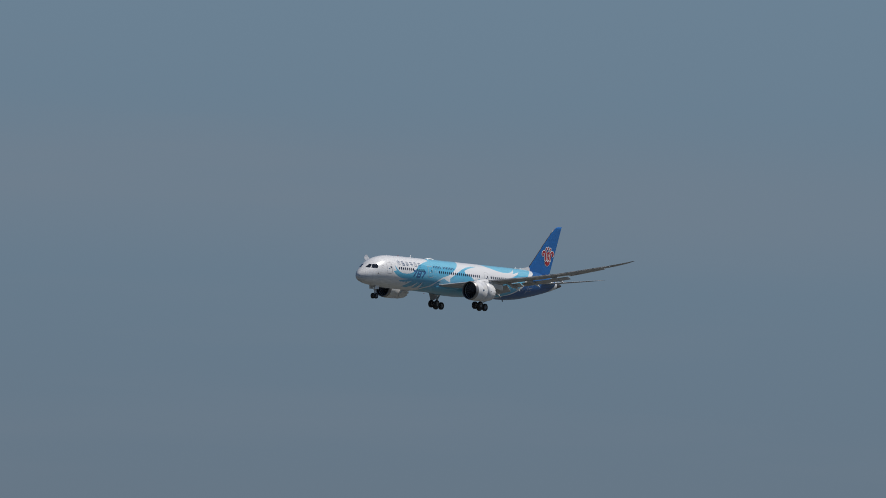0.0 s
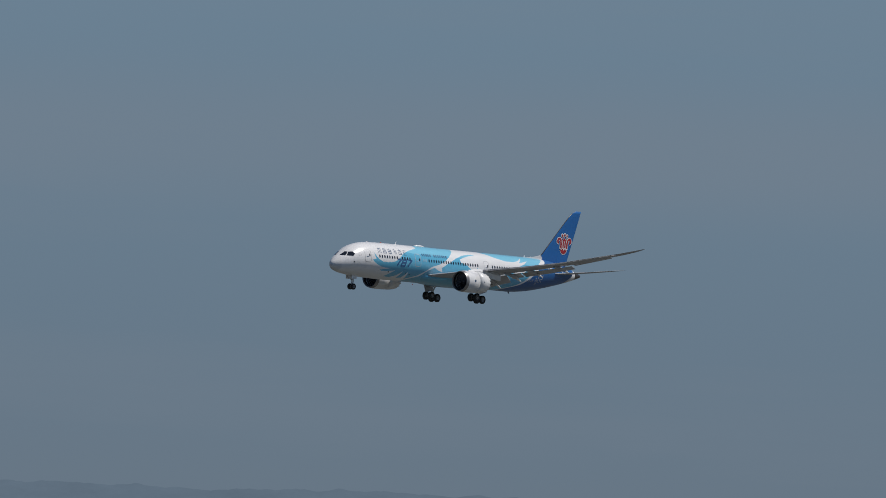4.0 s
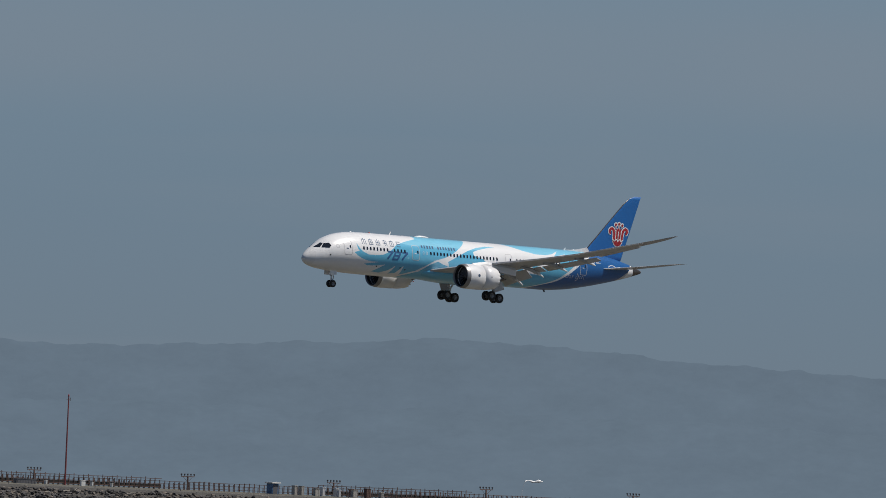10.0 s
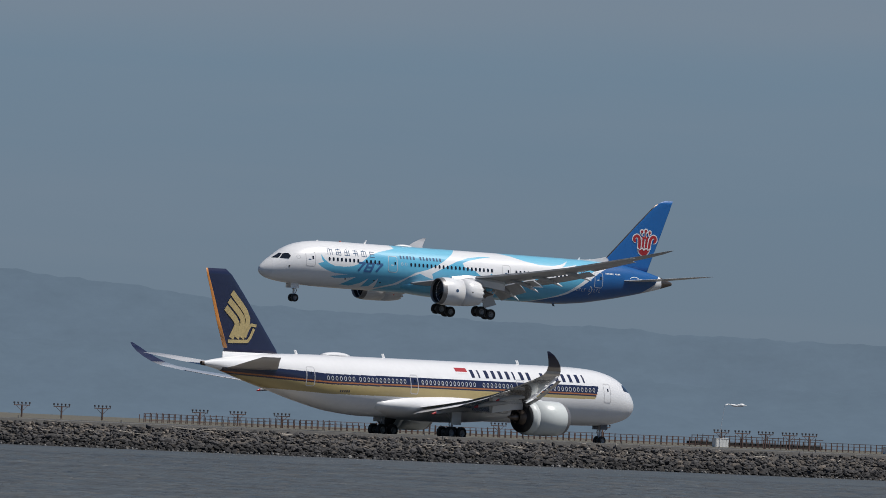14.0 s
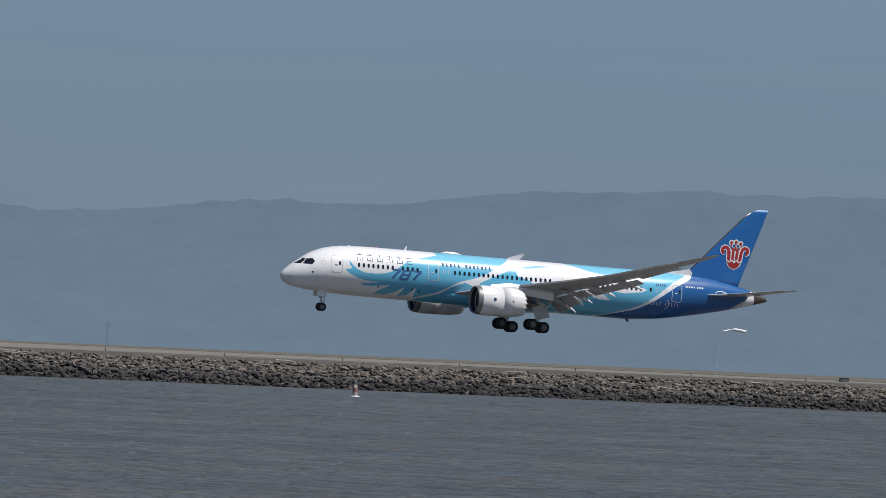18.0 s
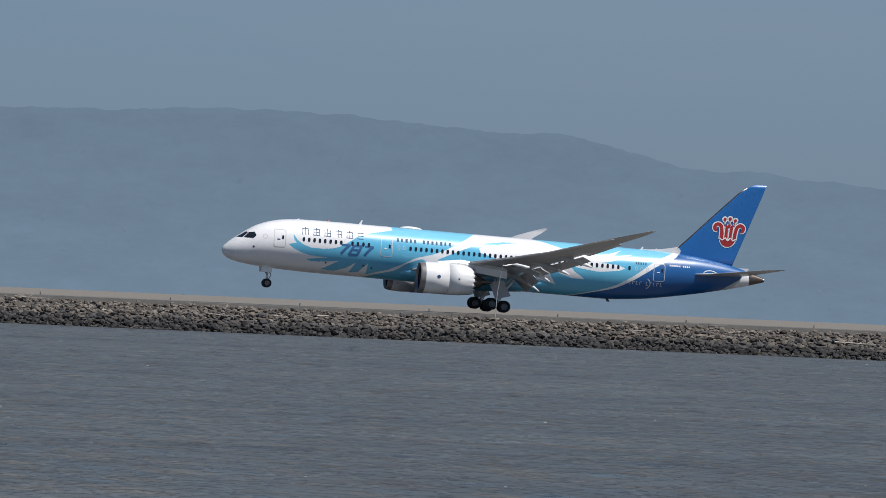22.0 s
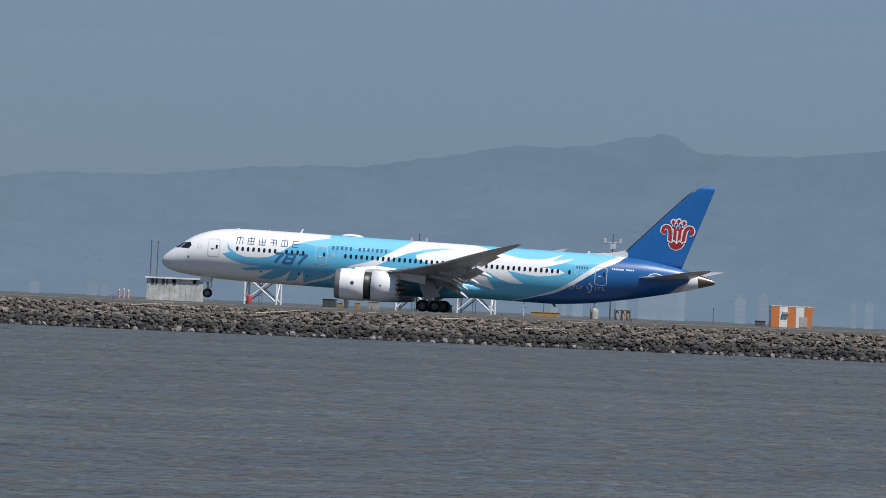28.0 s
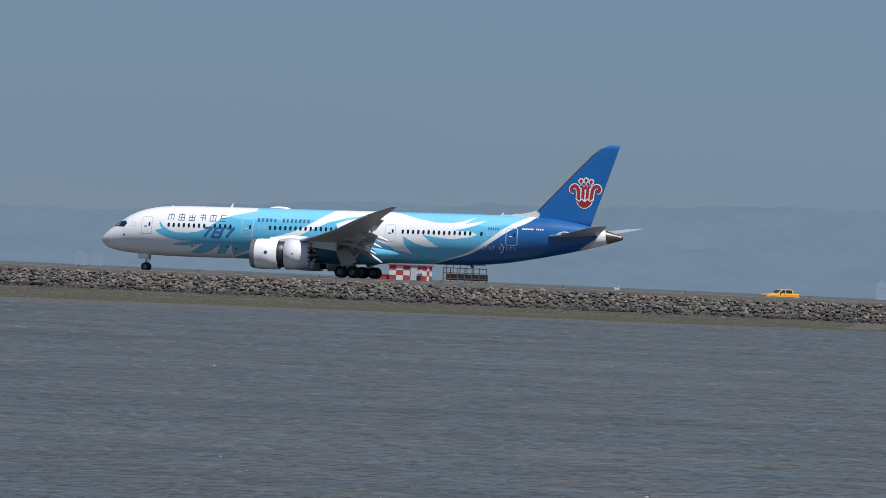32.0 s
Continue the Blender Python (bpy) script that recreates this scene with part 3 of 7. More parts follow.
def gear_leg(name, parent, l, a, top_u, centre_u, bogie, radius, track):
    """A landing-gear leg; its origin is the middle of the axle or bogie."""
    z = centre_u - GROUND_U
    leg = part(name, merge([rod((0, 0, 0), (0, 0, 1.5), 0.13, n=12), rod((0, 0, 1.3), (-0.1, 0, top_u - centre_u), 0.2, n=12),
                            rod((0, 0, 1.4), (1.6 * (1 if bogie else -0.6), 0, top_u - centre_u), 0.09), rod((0.12, 0, 0.3), (0.45, 0, 0.95), 0.06), rod((0.45, 0, 0.95), (0.12, 0, 1.5), 0.06)]), PALEGREY, parent, "grey metal strut")
    leg.location = (a - WHEEL_A, -l, z)
    truck = part("bogie" if bogie else "axle", merge([rod((-bogie - 0.15, 0, 0), (bogie + 0.15, 0, 0), 0.16, n=10)] * 1 + [rod((s, -track - 0.1, 0), (s, track + 0.1, 0), 0.1, n=10) for s in ((-bogie, bogie) if bogie else (0,))]) if bogie
                 else rod((0, -track - 0.1, 0), (0, track + 0.1, 0), 0.09, n=10), STEEL, leg)
    for s in ((-bogie, bogie) if bogie else (0,)):
        for t in (-track, track):
            wheel(truck, (s, t, 0), radius, radius * 0.74)
    return leg, truck


# ---- the landing jet ----
JET = Hull(
    top=[(0, -1.72), (0.12, -1.38), (0.5, -0.92), (1.3, -0.24), (2.45, 0.60), (3.7, 1.38), (5.5, 2.03), (7.4, 2.36), (9.4, 2.47), (12, 2.50), (44, 2.50), (50, 2.44), (54, 2.25), (57.5, 1.75), (60, 1.20), (62, 0.62), (62.6, 0.42)],
    bottom=[(0, -1.76), (0.12, -2.08), (0.4, -2.38), (1.2, -2.76), (2.7, -3.06), (5.9, -3.33), (9.2, -3.44), (13, -3.47), (41, -3.50), (44, -3.50), (48, -3.22), (52, -2.60), (56, -1.80), (60, -0.86), (62, -0.28), (62.6, -0.10)],
    half=[(0, 0.02), (0.12, 0.36), (0.5, 0.80), (1.2, 1.32), (2.4, 1.92), (4.5, 2.52), (6.5, 2.77), (9, 2.87), (12, 2.885), (43, 2.885), (48, 2.62), (52, 2.15), (56, 1.50), (60, 0.80), (62, 0.36), (62.6, 0.25)])

FRONT_WAVE = [(7.6, 0.75), (7.7, 0.12), (8.0, -0.23), (7.1, -0.46), (7.7, -0.89), (8.6, -1.26), (9.8, -1.53), (11.7, -1.60), (9.2, -1.96), (9.9, -2.16), (11.5, -2.09), (13.1, -1.85), (11.2, -2.95), (12.7, -3.02), (14.0, -2.60), (15.0, -1.88), (14.4, -3.05),
              (15.5, -2.9), (16.4, -1.85), (16.4, -3.1), (18.9, -2.35), (20.8, -1.35), (21.8, -0.78), (23.7, -0.25), (25.2, 0.41), (26.8, 1.36), (28.5, 2.4), (29.2, 2.6), (19.0, 2.6), (19.1, 2.11), (16.6, 1.57), (15.0, 1.06), (14.1, 0.41), (13.2, -0.17), (12.3, -0.5),
              (11.0, -0.67), (9.7, -0.65), (8.8, -0.36), (8.1, 0.1)]
BELLY_WAVE = [(17.0, -3.14), (19.5, -2.43), (21.0, -1.41), (22.5, -0.84), (23.5, -1.2), (27, -2.0), (33, -1.6), (34, -3.6), (16, -3.6)]
MID_WAVE = [(24.3, -0.76), (26.2, 0.17), (28.1, 1.03), (29.9, 1.57), (31.8, 1.86), (33.8, 1.95), (31.9, 1.66), (30.0, 1.25), (29.0, 0.91), (29.2, 0.43), (30.7, 0.04), (32.0, -0.73), (24.9, -1.97)]
REAR_WAVE = [(34.8, 2.6), (36.7, 2.27), (38.8, 1.73), (40.9, 1.39), (42.9, 1.38), (44.2, 1.62), (45.6, 2.13), (45.0, 1.71), (44.4, 1.29), (46.9, 1.76), (45.8, 1.2), (44.2, 0.72), (43.0, 0.5), (45.2, 0.45), (46.0, 0.1), (45.3, -0.2), (43.0, -0.52), (41.0, -0.32),
             (39.5, -0.1), (40.2, -0.74), (41.4, -1.49), (40.1, -1.52), (38.6, -1.11), (37.1, -0.3), (37.3, -1.21), (38.2, -2.4), (37.1, -2.1), (36.0, -1.9), (37.5, -2.85), (35.5, -1.52), (34.1, -0.98), (33.3, -0.14), (31.5, -1.88), (31.0, -3.6), (40.4, -3.6), (54, -3.6), (54, 2.6)]


def tail_line(a):
    """The height at which the white line before the deep blue tail crosses."""
    return smooth_curve([(39.5, -3.6), (42.6, -2.82), (44.9, -2.1), (47.1, -0.87), (48.8, 0.36), (50.1, 1.19), (51.9, 2.1), (52.7, 2.8)], a)


def jet_livery(a, u, l):
    ix = np.zeros(len(a), int)
    for wave in (FRONT_WAVE, MID_WAVE, BELLY_WAVE, REAR_WAVE):
        ix[inside(wave, a, u)] = 1
    pale = (ix == 1) & (u > 1.2 + 0.12 * np.sin(a * 1.3))
    ix[pale] = 2
    line = tail_line(a)
    ix[(a > 39.5) & (u < line)] = 3
    width = np.clip((a - 42) * 0.05, 0.05, 0.34)
    ix[(a > 39.5) & (a < 53) & (np.abs(u - line) < width)] = 0
    ix[(a > 53)] = 3
    ix[(a > 53) & (a < 54.5) & (u > 2.0)] = 3
    ix[a > 57.2 + (u + 1.69) * 1.5] = 4
    ix[a > 59.3 + (u + 0.67) * 0.7] = 0
    ix[a > 60.9 - 0.15 * u] = 5
    ix[a < 1.45 + 0.1 * u] = 6
    return ix


WING = [(1.5, 20.6, 13.2, -2.35, 1.5), (2.9, 21.7, 12.1, -2.08, 1.4), (6, 23.9, 9.9, -1.45, 1.1), (9.8, 26.6, 7.6, -0.76, 0.82), (15, 30.2, 5.7, 0.12, 0.56), (20, 33.7, 4.1, 1.14, 0.40), (25, 37.2, 2.8, 2.45, 0.26), (27.5, 39.2, 2.15, 3.15, 0.18), (29, 41.0, 1.5, 3.72, 0.12), (30.1, 42.9, 0.5, 4.28, 0.05)]


def flap(parent, wing, side, l0, l1, share, chord, angle, drop, label, name="flap"):
    """A drooped trailing-edge panel under the wing's trailing edge."""
    secs = []
    for l in (l0, (l0 + l1) / 2, l1):
        _, le, ch, u, th = station(wing, l)
        ch_f = chord * (ch / station(wing, (l0 + l1) / 2)[2]) ** 0.5
        a0, u0 = le + ch * share, u - drop
        ca, sa = math.cos(radians(angle)), math.sin(radians(angle))
        secs.append([loc(a0 + ch_f * x * ca + 0.16 * y * ch_f * 0.3 * sa, side * l, u0 - ch_f * x * sa + 0.16 * y * ch_f * 0.3 * ca + 0.05) for x, y in airfoil(8)])
    return part(name, loft(secs), PALEGREY, parent, label, True)


def canoe(parent, side, l, a0, a1, u, droop, tail=None):
    """A flap-track fairing; unless tail is given, the sun on its tail is painted in as white."""
    def ring(s):
        r = 0.26 * math.sin(math.pi * (0.08 + 0.9 * s)) ** 0.6
        return [loc(a0 + (a1 - a0) * s, side * l + r * math.cos(q * math.tau / 10) * 0.8, u - droop * s**2 + r * math.sin(q * math.tau / 10) * 1.1) for q in range(10)]
    body = part("flap_track_fairing", loft([ring((0.9 if tail else 0.7) * k / 8) for k in range(9)]), GREY, parent, smooth=True)
    # white here is painted sunlight on the tail; red is its own paint
    part("fairing_tail", loft([ring((0.9 if tail else 0.7) + (0.02 if tail else 0.06) * k) for k in range(6)]), tail or WHITE, body, "red-tipped fairing tail" if tail else "fairing tail with sunlight painted white", True)
    return body


def engine(parent, side, l, u, front, r, length, sleeve_at, white, moves):
    """A nacelle with lip, cowl, sliding reverser sleeve, fan, spinner and core."""
    hold = part("engine_cowl", turned([(0.62, r * 0.972), (0.9, r * 0.988), (1.6, r), (sleeve_at, r * 0.995), (sleeve_at, r * 0.90), (1.3, r * 0.80), (0.8, r * 0.80), (0.62, r * 0.812)], 48), white, parent, "white engine cowl", True)
    hold.location = loc(front, side * l, u)
    part("inlet_lip", turned([(0.62, r * 0.812), (0.28, r * 0.82), (0.08, r * 0.845), (0.0, r * 0.885), (0.08, r * 0.912), (0.28, r * 0.938), (0.62, r * 0.972)], 48), LIP, hold, "bare metal inlet lip", True)
    part("inlet_duct", turned([(0.27, r * 0.815), (1.3, r * 0.79), (1.35, 0.1)], 40), FANBLACK, hold, "dark inlet", True)
    part("spinner", turned([(0.72, 0.02), (0.85, 0.14), (1.25, 0.36)], 20), DARKGREY, hold, smooth=True)
    bm = bmesh.new()
    for k in range(18):
        t = k * math.tau / 18
        vs = []
        for rr, tw in ((0.3, 0.5), (r * 0.5, 0.8), (r * 0.79, 1.1)):
            for s in (-1, 1):
                vs.append(bm.verts.new((1.1 + s * 0.12 * math.cos(tw), rr * math.cos(t + s * 0.15 * math.sin(tw)), rr * math.sin(t + s * 0.15 * math.sin(tw)))))
        for j in (0, 2):
            bm.faces.new((vs[j], vs[j + 1], vs[j + 3], vs[j + 2]))
    part("fan", bm, DARKGREY, hold, "dark fan blades")
    n = 64
    slv = turned([(0.0, r * 0.90), (0.0, r * 0.99), ((length - sleeve_at) * 0.5, r * 0.965), (length - sleeve_at - 0.35, r * 0.88), (length - sleeve_at, r * 0.81), (length - sleeve_at - 0.3, r * 0.80), (0.4, r * 0.86)], n)
    for v in slv.verts:
        if moves and v.co.x > length - sleeve_at - 0.05:
            k = round(math.atan2(v.co.z, v.co.y) / math.tau * n)
            v.co.x += (0.16, 0.0, -0.16, 0.0)[k % 4]
    sleeve = part("reverser_sleeve", slv, white, hold, "white scalloped reverser sleeve", True)
    sleeve.location = (sleeve_at, 0, 0)
    part("cascade", turned([(sleeve_at - 0.1, r * 0.86), (sleeve_at + 1.2, r * 0.85), (sleeve_at + 1.2, 0.6)], 36), FANBLACK, hold, "dark cascade vanes", True)
    part("core_nozzle", turned([(sleeve_at + 0.6, r * 0.55), (length - 0.3, r * 0.52), (length + 0.9, r * 0.36), (length + 0.85, r * 0.31)], 32), BURNT, hold, "heat-stained core nozzle", True)
    part("exhaust_plug", turned([(length + 0.3, r * 0.27), (length + 0.9, r * 0.25), (length + 2.2, 0.05)], 20), BURNT, hold, smooth=True)
    return hold, sleeve


def jet_airliner():
    jet = base("airliner", pose(900, 1356, 50), "white and blue twin-engine airliner with swirling wave livery", "airplane")
    JET.mesh("fuselage", jet_livery, [WHITE, SKYBLUE, PALEBLUE, DEEPBLUE, PALEGREY, BURNT, RADOME], jet, "white nose, light blue waves, deep blue tail", 1, 1180, 176, 40)
    # wing-body fairing
    secs = []
    for s in np.linspace(0, 1, 19):
        k = math.sin(math.pi * min(max(s, 0.02), 0.98)) ** 0.45
        a = 19.0 + 19.5 * s
        secs.append([loc(a, (1.2 + 2.05 * k) * math.cos(q * math.tau / 24), -2.35 + (0.25 + 1.22 * k) * math.sin(q * math.tau / 24)) for q in range(24)])
    part("belly_fairing", loft(secs), SKYBLUE, jet, "light blue wing-body fairing", True)
    # cabin windows
    row = [8.8 + 0.615 * k for k in range(8)] + [14.4 + 0.63 * k for k in range(4)] + [21.1 + 0.613 * k for k in range(21)] + [37.1 + 0.622 * k for k in range(14)] + [46.5]
    pane = None
    for a in row:
        if pane is None or a < 12 or a > 42.5:
            ov = [(0.15 * math.copysign(abs(math.cos(t)) ** 0.6, math.cos(t)), 0.24 * math.copysign(abs(math.sin(t)) ** 0.6, math.sin(t))) for t in [k * math.tau / 16 for k in range(16)]]
            bm = decal([(a + x, 0.22 + y) for x, y in ov], JET.side, 1, 0.014, 0.035, 3)
            w = part("cabin_window", bm, GLASS, jet, "dark oval cabin window")
            if pane is None and 12 < a < 42:
                pane, first = w, a
        else:
            w = new("cabin_window", pane.data)
            w.parent = jet
            w.location = (a - first, 0, 0)
            w["label"] = "dark oval cabin window"
    # window plugs painted over
    for a in (19.75, 20.35, 47.3, 47.95, 48.6):
        part("window_plug", ribbon([(a + 0.13 * math.cos(t), 0.22 + 0.22 * math.sin(t)) for t in [k * math.tau / 12 for k in range(13)]], 0.05, JET.side, 1, 0.01), PALEGREY, jet)
    # doors
    for a0, a1, u0, u1, m, pl in ((5.45, 6.75, -0.86, 1.10, PALEGREY, WHITE), (17.7, 19.0, -0.90, 1.14, PALEGREY, PALEBLUE), (35.0, 36.2, -0.95, 1.02, PALEGREY, WHITE), (49.4, 50.7, -1.0, 0.97, PALEGREY, DEEPBLUE)):
        c = 0.16
        out = [(a0 + c, u0), (a1 - c, u0), (a1, u0 + c), (a1, u1 - c), (a1 - c, u1), (a0 + c, u1), (a0, u1 - c), (a0, u0 + c), (a0 + c, u0)]
        frame_pts = []
        for p, q in zip(out, out[1:]):
            frame_pts += [(p[0] + (q[0] - p[0]) * k / 6, p[1] + (q[1] - p[1]) * k / 6) for k in range(6)]
        d = part("door", ribbon(frame_pts + frame_pts[:2], 0.07, JET.side, 1, 0.014), m, jet, "cabin door outlined in pale grey")
        part("door_window", decal([(a1 - 0.42, 0.05), (a1 - 0.2, 0.05), (a1 - 0.2, 0.45), (a1 - 0.42, 0.45)], JET.side, 1, 0.02), GLASS, d)
        part("door_mark", decal([(a0 + 0.35, -0.05), (a0 + 0.7, -0.05), (a0 + 0.7, 0.05), (a0 + 0.35, 0.05)], JET.side, 1, 0.02), LETTER if m is PALEGREY and pl is WHITE else WHITE, d)
    # flight-deck windows
    for poly in ([(1.50, -0.12), (2.06, -0.10), (2.68, 0.50), (2.50, 0.56), (2.0, 0.22)], [(2.20, -0.10), (3.2, -0.10), (3.50, 0.24), (3.32, 0.60), (2.74, 0.50)]):
        for near in (1, -1):
            part("cockpit_window", decal(poly, JET.side, near, 0.045, 0.06, 5), GLASS, jet, "dark flight-deck pane")
    # lettering as plain shapes
    for k in range(6):
        a, u = 9.0 + 1.27 * k, 1.16
        shapes = [ribbon([(a - 0.34, u + 0.30), (a + 0.34, u + 0.30)], 0.085, JET.side, 1, 0.012), ribbon([(a - 0.34, u - 0.02), (a + 0.34, u - 0.02)], 0.085, JET.side, 1, 0.012), ribbon([(a - 0.30, u - 0.36), (a + 0.30, u - 0.36)], 0.085, JET.side, 1, 0.012),
                  ribbon([(a, u + 0.45), (a, u), (a, u - 0.40)], 0.085, JET.side, 1, 0.016), ribbon([(a - 0.32, u + 0.30), (a - 0.32, u - 0.1), (a - 0.36, u - 0.40)], 0.08, JET.side, 1, 0.014), ribbon([(a + 0.32, u + 0.30), (a + 0.32, u - 0.1), (a + 0.34, u - 0.40)], 0.08, JET.side, 1, 0.014)]
        skip = ((1, 2), (), (0,), (2, 4), (1,), (3, 5))[k]
        for q in skip:
            shapes[q].free()
        shapes = [b for q, b in enumerate(shapes) if q not in skip]
        part("title_block", merge(shapes), LETTER, jet, "slate-blue painted block of a title")
    for k in range(13):
        if k != 5:
            a, w = 19.5 + 0.50 * k, (0.24, 0.20, 0.26, 0.22)[k % 4]
            part("title_bar", decal([(a, 0.88), (a + w, 0.88), (a + w, 1.28), (a, 1.28)], JET.side, 1, 0.012), LETTER, jet, "slate-blue bar of a painted title")
    seven = [[(0, 1), (1.0, 1)], [(0.92, 1.0), (0.62, 0.55), (0.42, 0.0)]]
    eight = [[(0.08, 1), (0.95, 1)], [(0.05, 0.52), (0.95, 0.52)], [(0.0, 0), (0.9, 0)], [(0.1, 1.06), (0.05, 0.5), (0.0, -0.06)], [(0.92, 1.06), (0.95, 0.5), (0.88, -0.06)]]
    for k, strokes in enumerate((seven, eight, seven)):
        a = 12.75 + 1.34 * k
        marks = [ribbon([(a + 1.02 * x + 0.42 * v, -1.03 + 1.02 * v) for x, v in p], 0.30 if len(p) == 3 else 0.25, JET.side, 1, 0.016 + 0.002 * q) for q, p in enumerate(strokes)]
        part("fuselage_emblem", merge(marks), EMBLEM, jet, "slanted mid-blue block mark")
    for k in range(10):
        a = 46.2 + 0.42 * k + (0.35 if k > 4 else 0)
        part("tail_script", merge([ribbon([(a, -1.2), (a, -1.58)], 0.07, JET.side, 1, 0.012), ribbon([(a, -1.4 + 0.17 * (-1) ** k), (a + 0.22, -1.4 + 0.17 * (-1) ** k)], 0.06, JET.side, 1, 0.012)]), PALEGREY, jet, "thin pale painted bar")
    part("tail_swirl", ribbon(arc((48.55, -1.4), 0.55, -75, 70, 12), 0.11, JET.side, 1, 0.014), PALEGREY, jet)
    for k in range(5):
        part("registration_bar", ribbon([(47.3 + 0.28 * k, 0.98), (47.3 + 0.28 * k, 0.70)], 0.16, JET.side, 1, 0.012), LETTER, jet)
    for k in range(11):
        if k != 6:
            part("tail_bar", ribbon([(51.3 + 0.23 * k, 1.0), (51.3 + 0.23 * k, 0.82)], 0.15, JET.side, 1, 0.012), WHITE, jet, "small white painted bar")
    part("nose_emblem", ribbon(arc((4.45, 0.2), 0.24, 0, 360, 16), 0.07, JET.side, 1, 0.012), PALEGREY, jet)
    for a, u in ((3.25, -1.05), (11.6, -2.2), (15.9, -2.15), (16.9, -2.35)):
        part("port", decal([(a - 0.1, u - 0.08), (a + 0.1, u - 0.08), (a + 0.1, u + 0.08), (a - 0.1, u + 0.08)], JET.side, 1, 0.012), FANBLACK, jet)
    # wings, flaps, spoilers
    spoilers, wings = [], []
    for side in (1, -1):
        w = part("wing", lifting([(side * s[0], *s[1:]) for s in WING]), GREY, jet, "long grey upswept raked wing", True)
        wings.append((w, side))
        part("leading_edge", lifting([(side * s[0], s[1] - 0.25, s[2] * 0.10 + 0.2, s[3] - 0.16, s[4] * 0.45) for s in WING[3:8]]), PALEGREY, w, "drooped pale leading-edge slat", True)
        flap(w, WING, side, 3.4, 8.9, 0.945, 1.9, 40, 0.30, "drooped inboard flap")
        flap(w, WING, side, 9.1, 11.2, 0.965, 1.4, 26, 0.24, "drooped flaperon", "flaperon")
        flap(w, WING, side, 11.4, 19.6, 0.975, 1.2, 26, 0.24, "drooped outboard flap")
        flap(w, WING, side, 19.8, 25.5, 0.93, 0.7, 12, 0.03, "small drooped aileron", "aileron")
        for l, a0, a1, u, dr in ((6.2, 30.8, 35.6, -1.7, 1.65), (10.3, 31.5, 35.9, -1.0, 1.15), (13.6, 32.8, 37.4, -0.28, 0.95), (17.6, 35.2, 39.2, 0.5, 0.75)):
            canoe(w, side, l, a0, a1, u, dr)
        for l0, l1 in ((3.8, 5.6), (5.7, 7.5), (7.6, 9.2), (11.6, 13.2), (13.3, 14.9), (15.0, 16.6), (16.7, 18.3)):
            p0, p1 = station(WING, l0), station(WING, l1)
            h0, h1 = loc(p0[1] + p0[2] * 0.74, side * l0, p0[3] + p0[4] * 0.27), loc(p1[1] + p1[2] * 0.74, side * l1, p1[3] + p1[4] * 0.27)
            ax = (h1 - h0) * (1 if side < 0 else -1)
            x = ax.normalized()
            back = Vector((1, 0, -0.06))
            y = (back - x * back.dot(x)).normalized()
            zv = x.cross(y)
            m = Matrix((x, y, zv)).transposed().to_4x4()
            m.translation = h1 if side > 0 else h0
            sp = part("spoiler", box((0, 0, 0.0), (ax.length, p0[2] * 0.11 + 0.45, 0.05), 0.012), PALEGREY, w, "hinged grey spoiler panel")
            sp.matrix_basis = m
            spoilers.append((sp, m))
    # engines
    sleeves = []
    for side in (1, -1):
        hold, sleeve = engine(jet, side, 9.75, -2.88, 20.9, 1.78, 6.3, 3.3, WHITE, True)
        sleeves.append(sleeve)
        secs = [[loc(a, side * 9.75 + x, u + y) for x, y in ((-0.25, 0), (0, 0.35), (0.25, 0), (0.2, -0.8), (-0.2, -0.8))] for a, u in ((23.0, -1.3), (25.5, -0.95), (28.5, -1.2), (31.0, -1.5))]
        part("pylon", loft(secs), WHITE, jet, "white engine pylon")
        if side == 1:
            part("cowl_emblem", turned([(11.55 - 9.75, 0.02), (11.56 - 9.75, 0.21)], 20, "Y"), LETTER, hold, "small dark round mark").location = (2.05, -3.60, 0.18)
            part("cowl_port", turned([(0, 0.02), (0.01, 0.1)], 10, "Y"), FANBLACK, sleeve).location = (1.1, -1.76, 0.1)
    # tail
    fin_pts = [(0.9, 50.5, 8.2, 0.42), (2.2, 51.75, 7.4, 0.40), (4.5, 53.95, 6.0, 0.36), (7.5, 56.8, 4.2, 0.28), (9.7, 58.95, 2.8, 0.2), (10.5, 59.9, 2.1, 0.14), (10.95, 60.9, 1.3, 0.06)]
    secs = [[loc(le + ch * x, th * 0.5 * y * 1.2, u) for x, y in airfoil()] for u, le, ch, th in fin_pts]
    part("fin", loft(secs), FINBLUE, jet, "tall swept blue fin", True)
    secs = [[loc(le - 0.12 + 0.34 * x, (th * 0.14 + 0.03) * y, u) for x, y in airfoil(6)] for u, le, ch, th in fin_pts[1:6]]
    part("fin_leading_edge", loft(secs), BURNT, jet, "dull metal leading edge", True)
    secs = [[loc(47.8 + 4.9 * s + (0.2 if j == 1 else 0), 0.05 + 0.12 * s if j == 0 else (-0.05 - 0.12 * s if j == 2 else 0), (2.28 if j != 1 else 2.52 + 0.75 * s**2.2)) for j in range(3)] for s in (0, 0.25, 0.5, 0.75, 1)]
    part("dorsal_fillet", loft(secs), PALEGREY, jet, "pale grey dorsal fillet")

    def fin_skin(a, u):
        us = [p[0] for p in fin_pts]
        le, ch, th = (np.interp(u, us, [p[i] for p in fin_pts]) for i in (1, 2, 3))
        x = min(max((a - le) / ch, 0.02), 0.98)
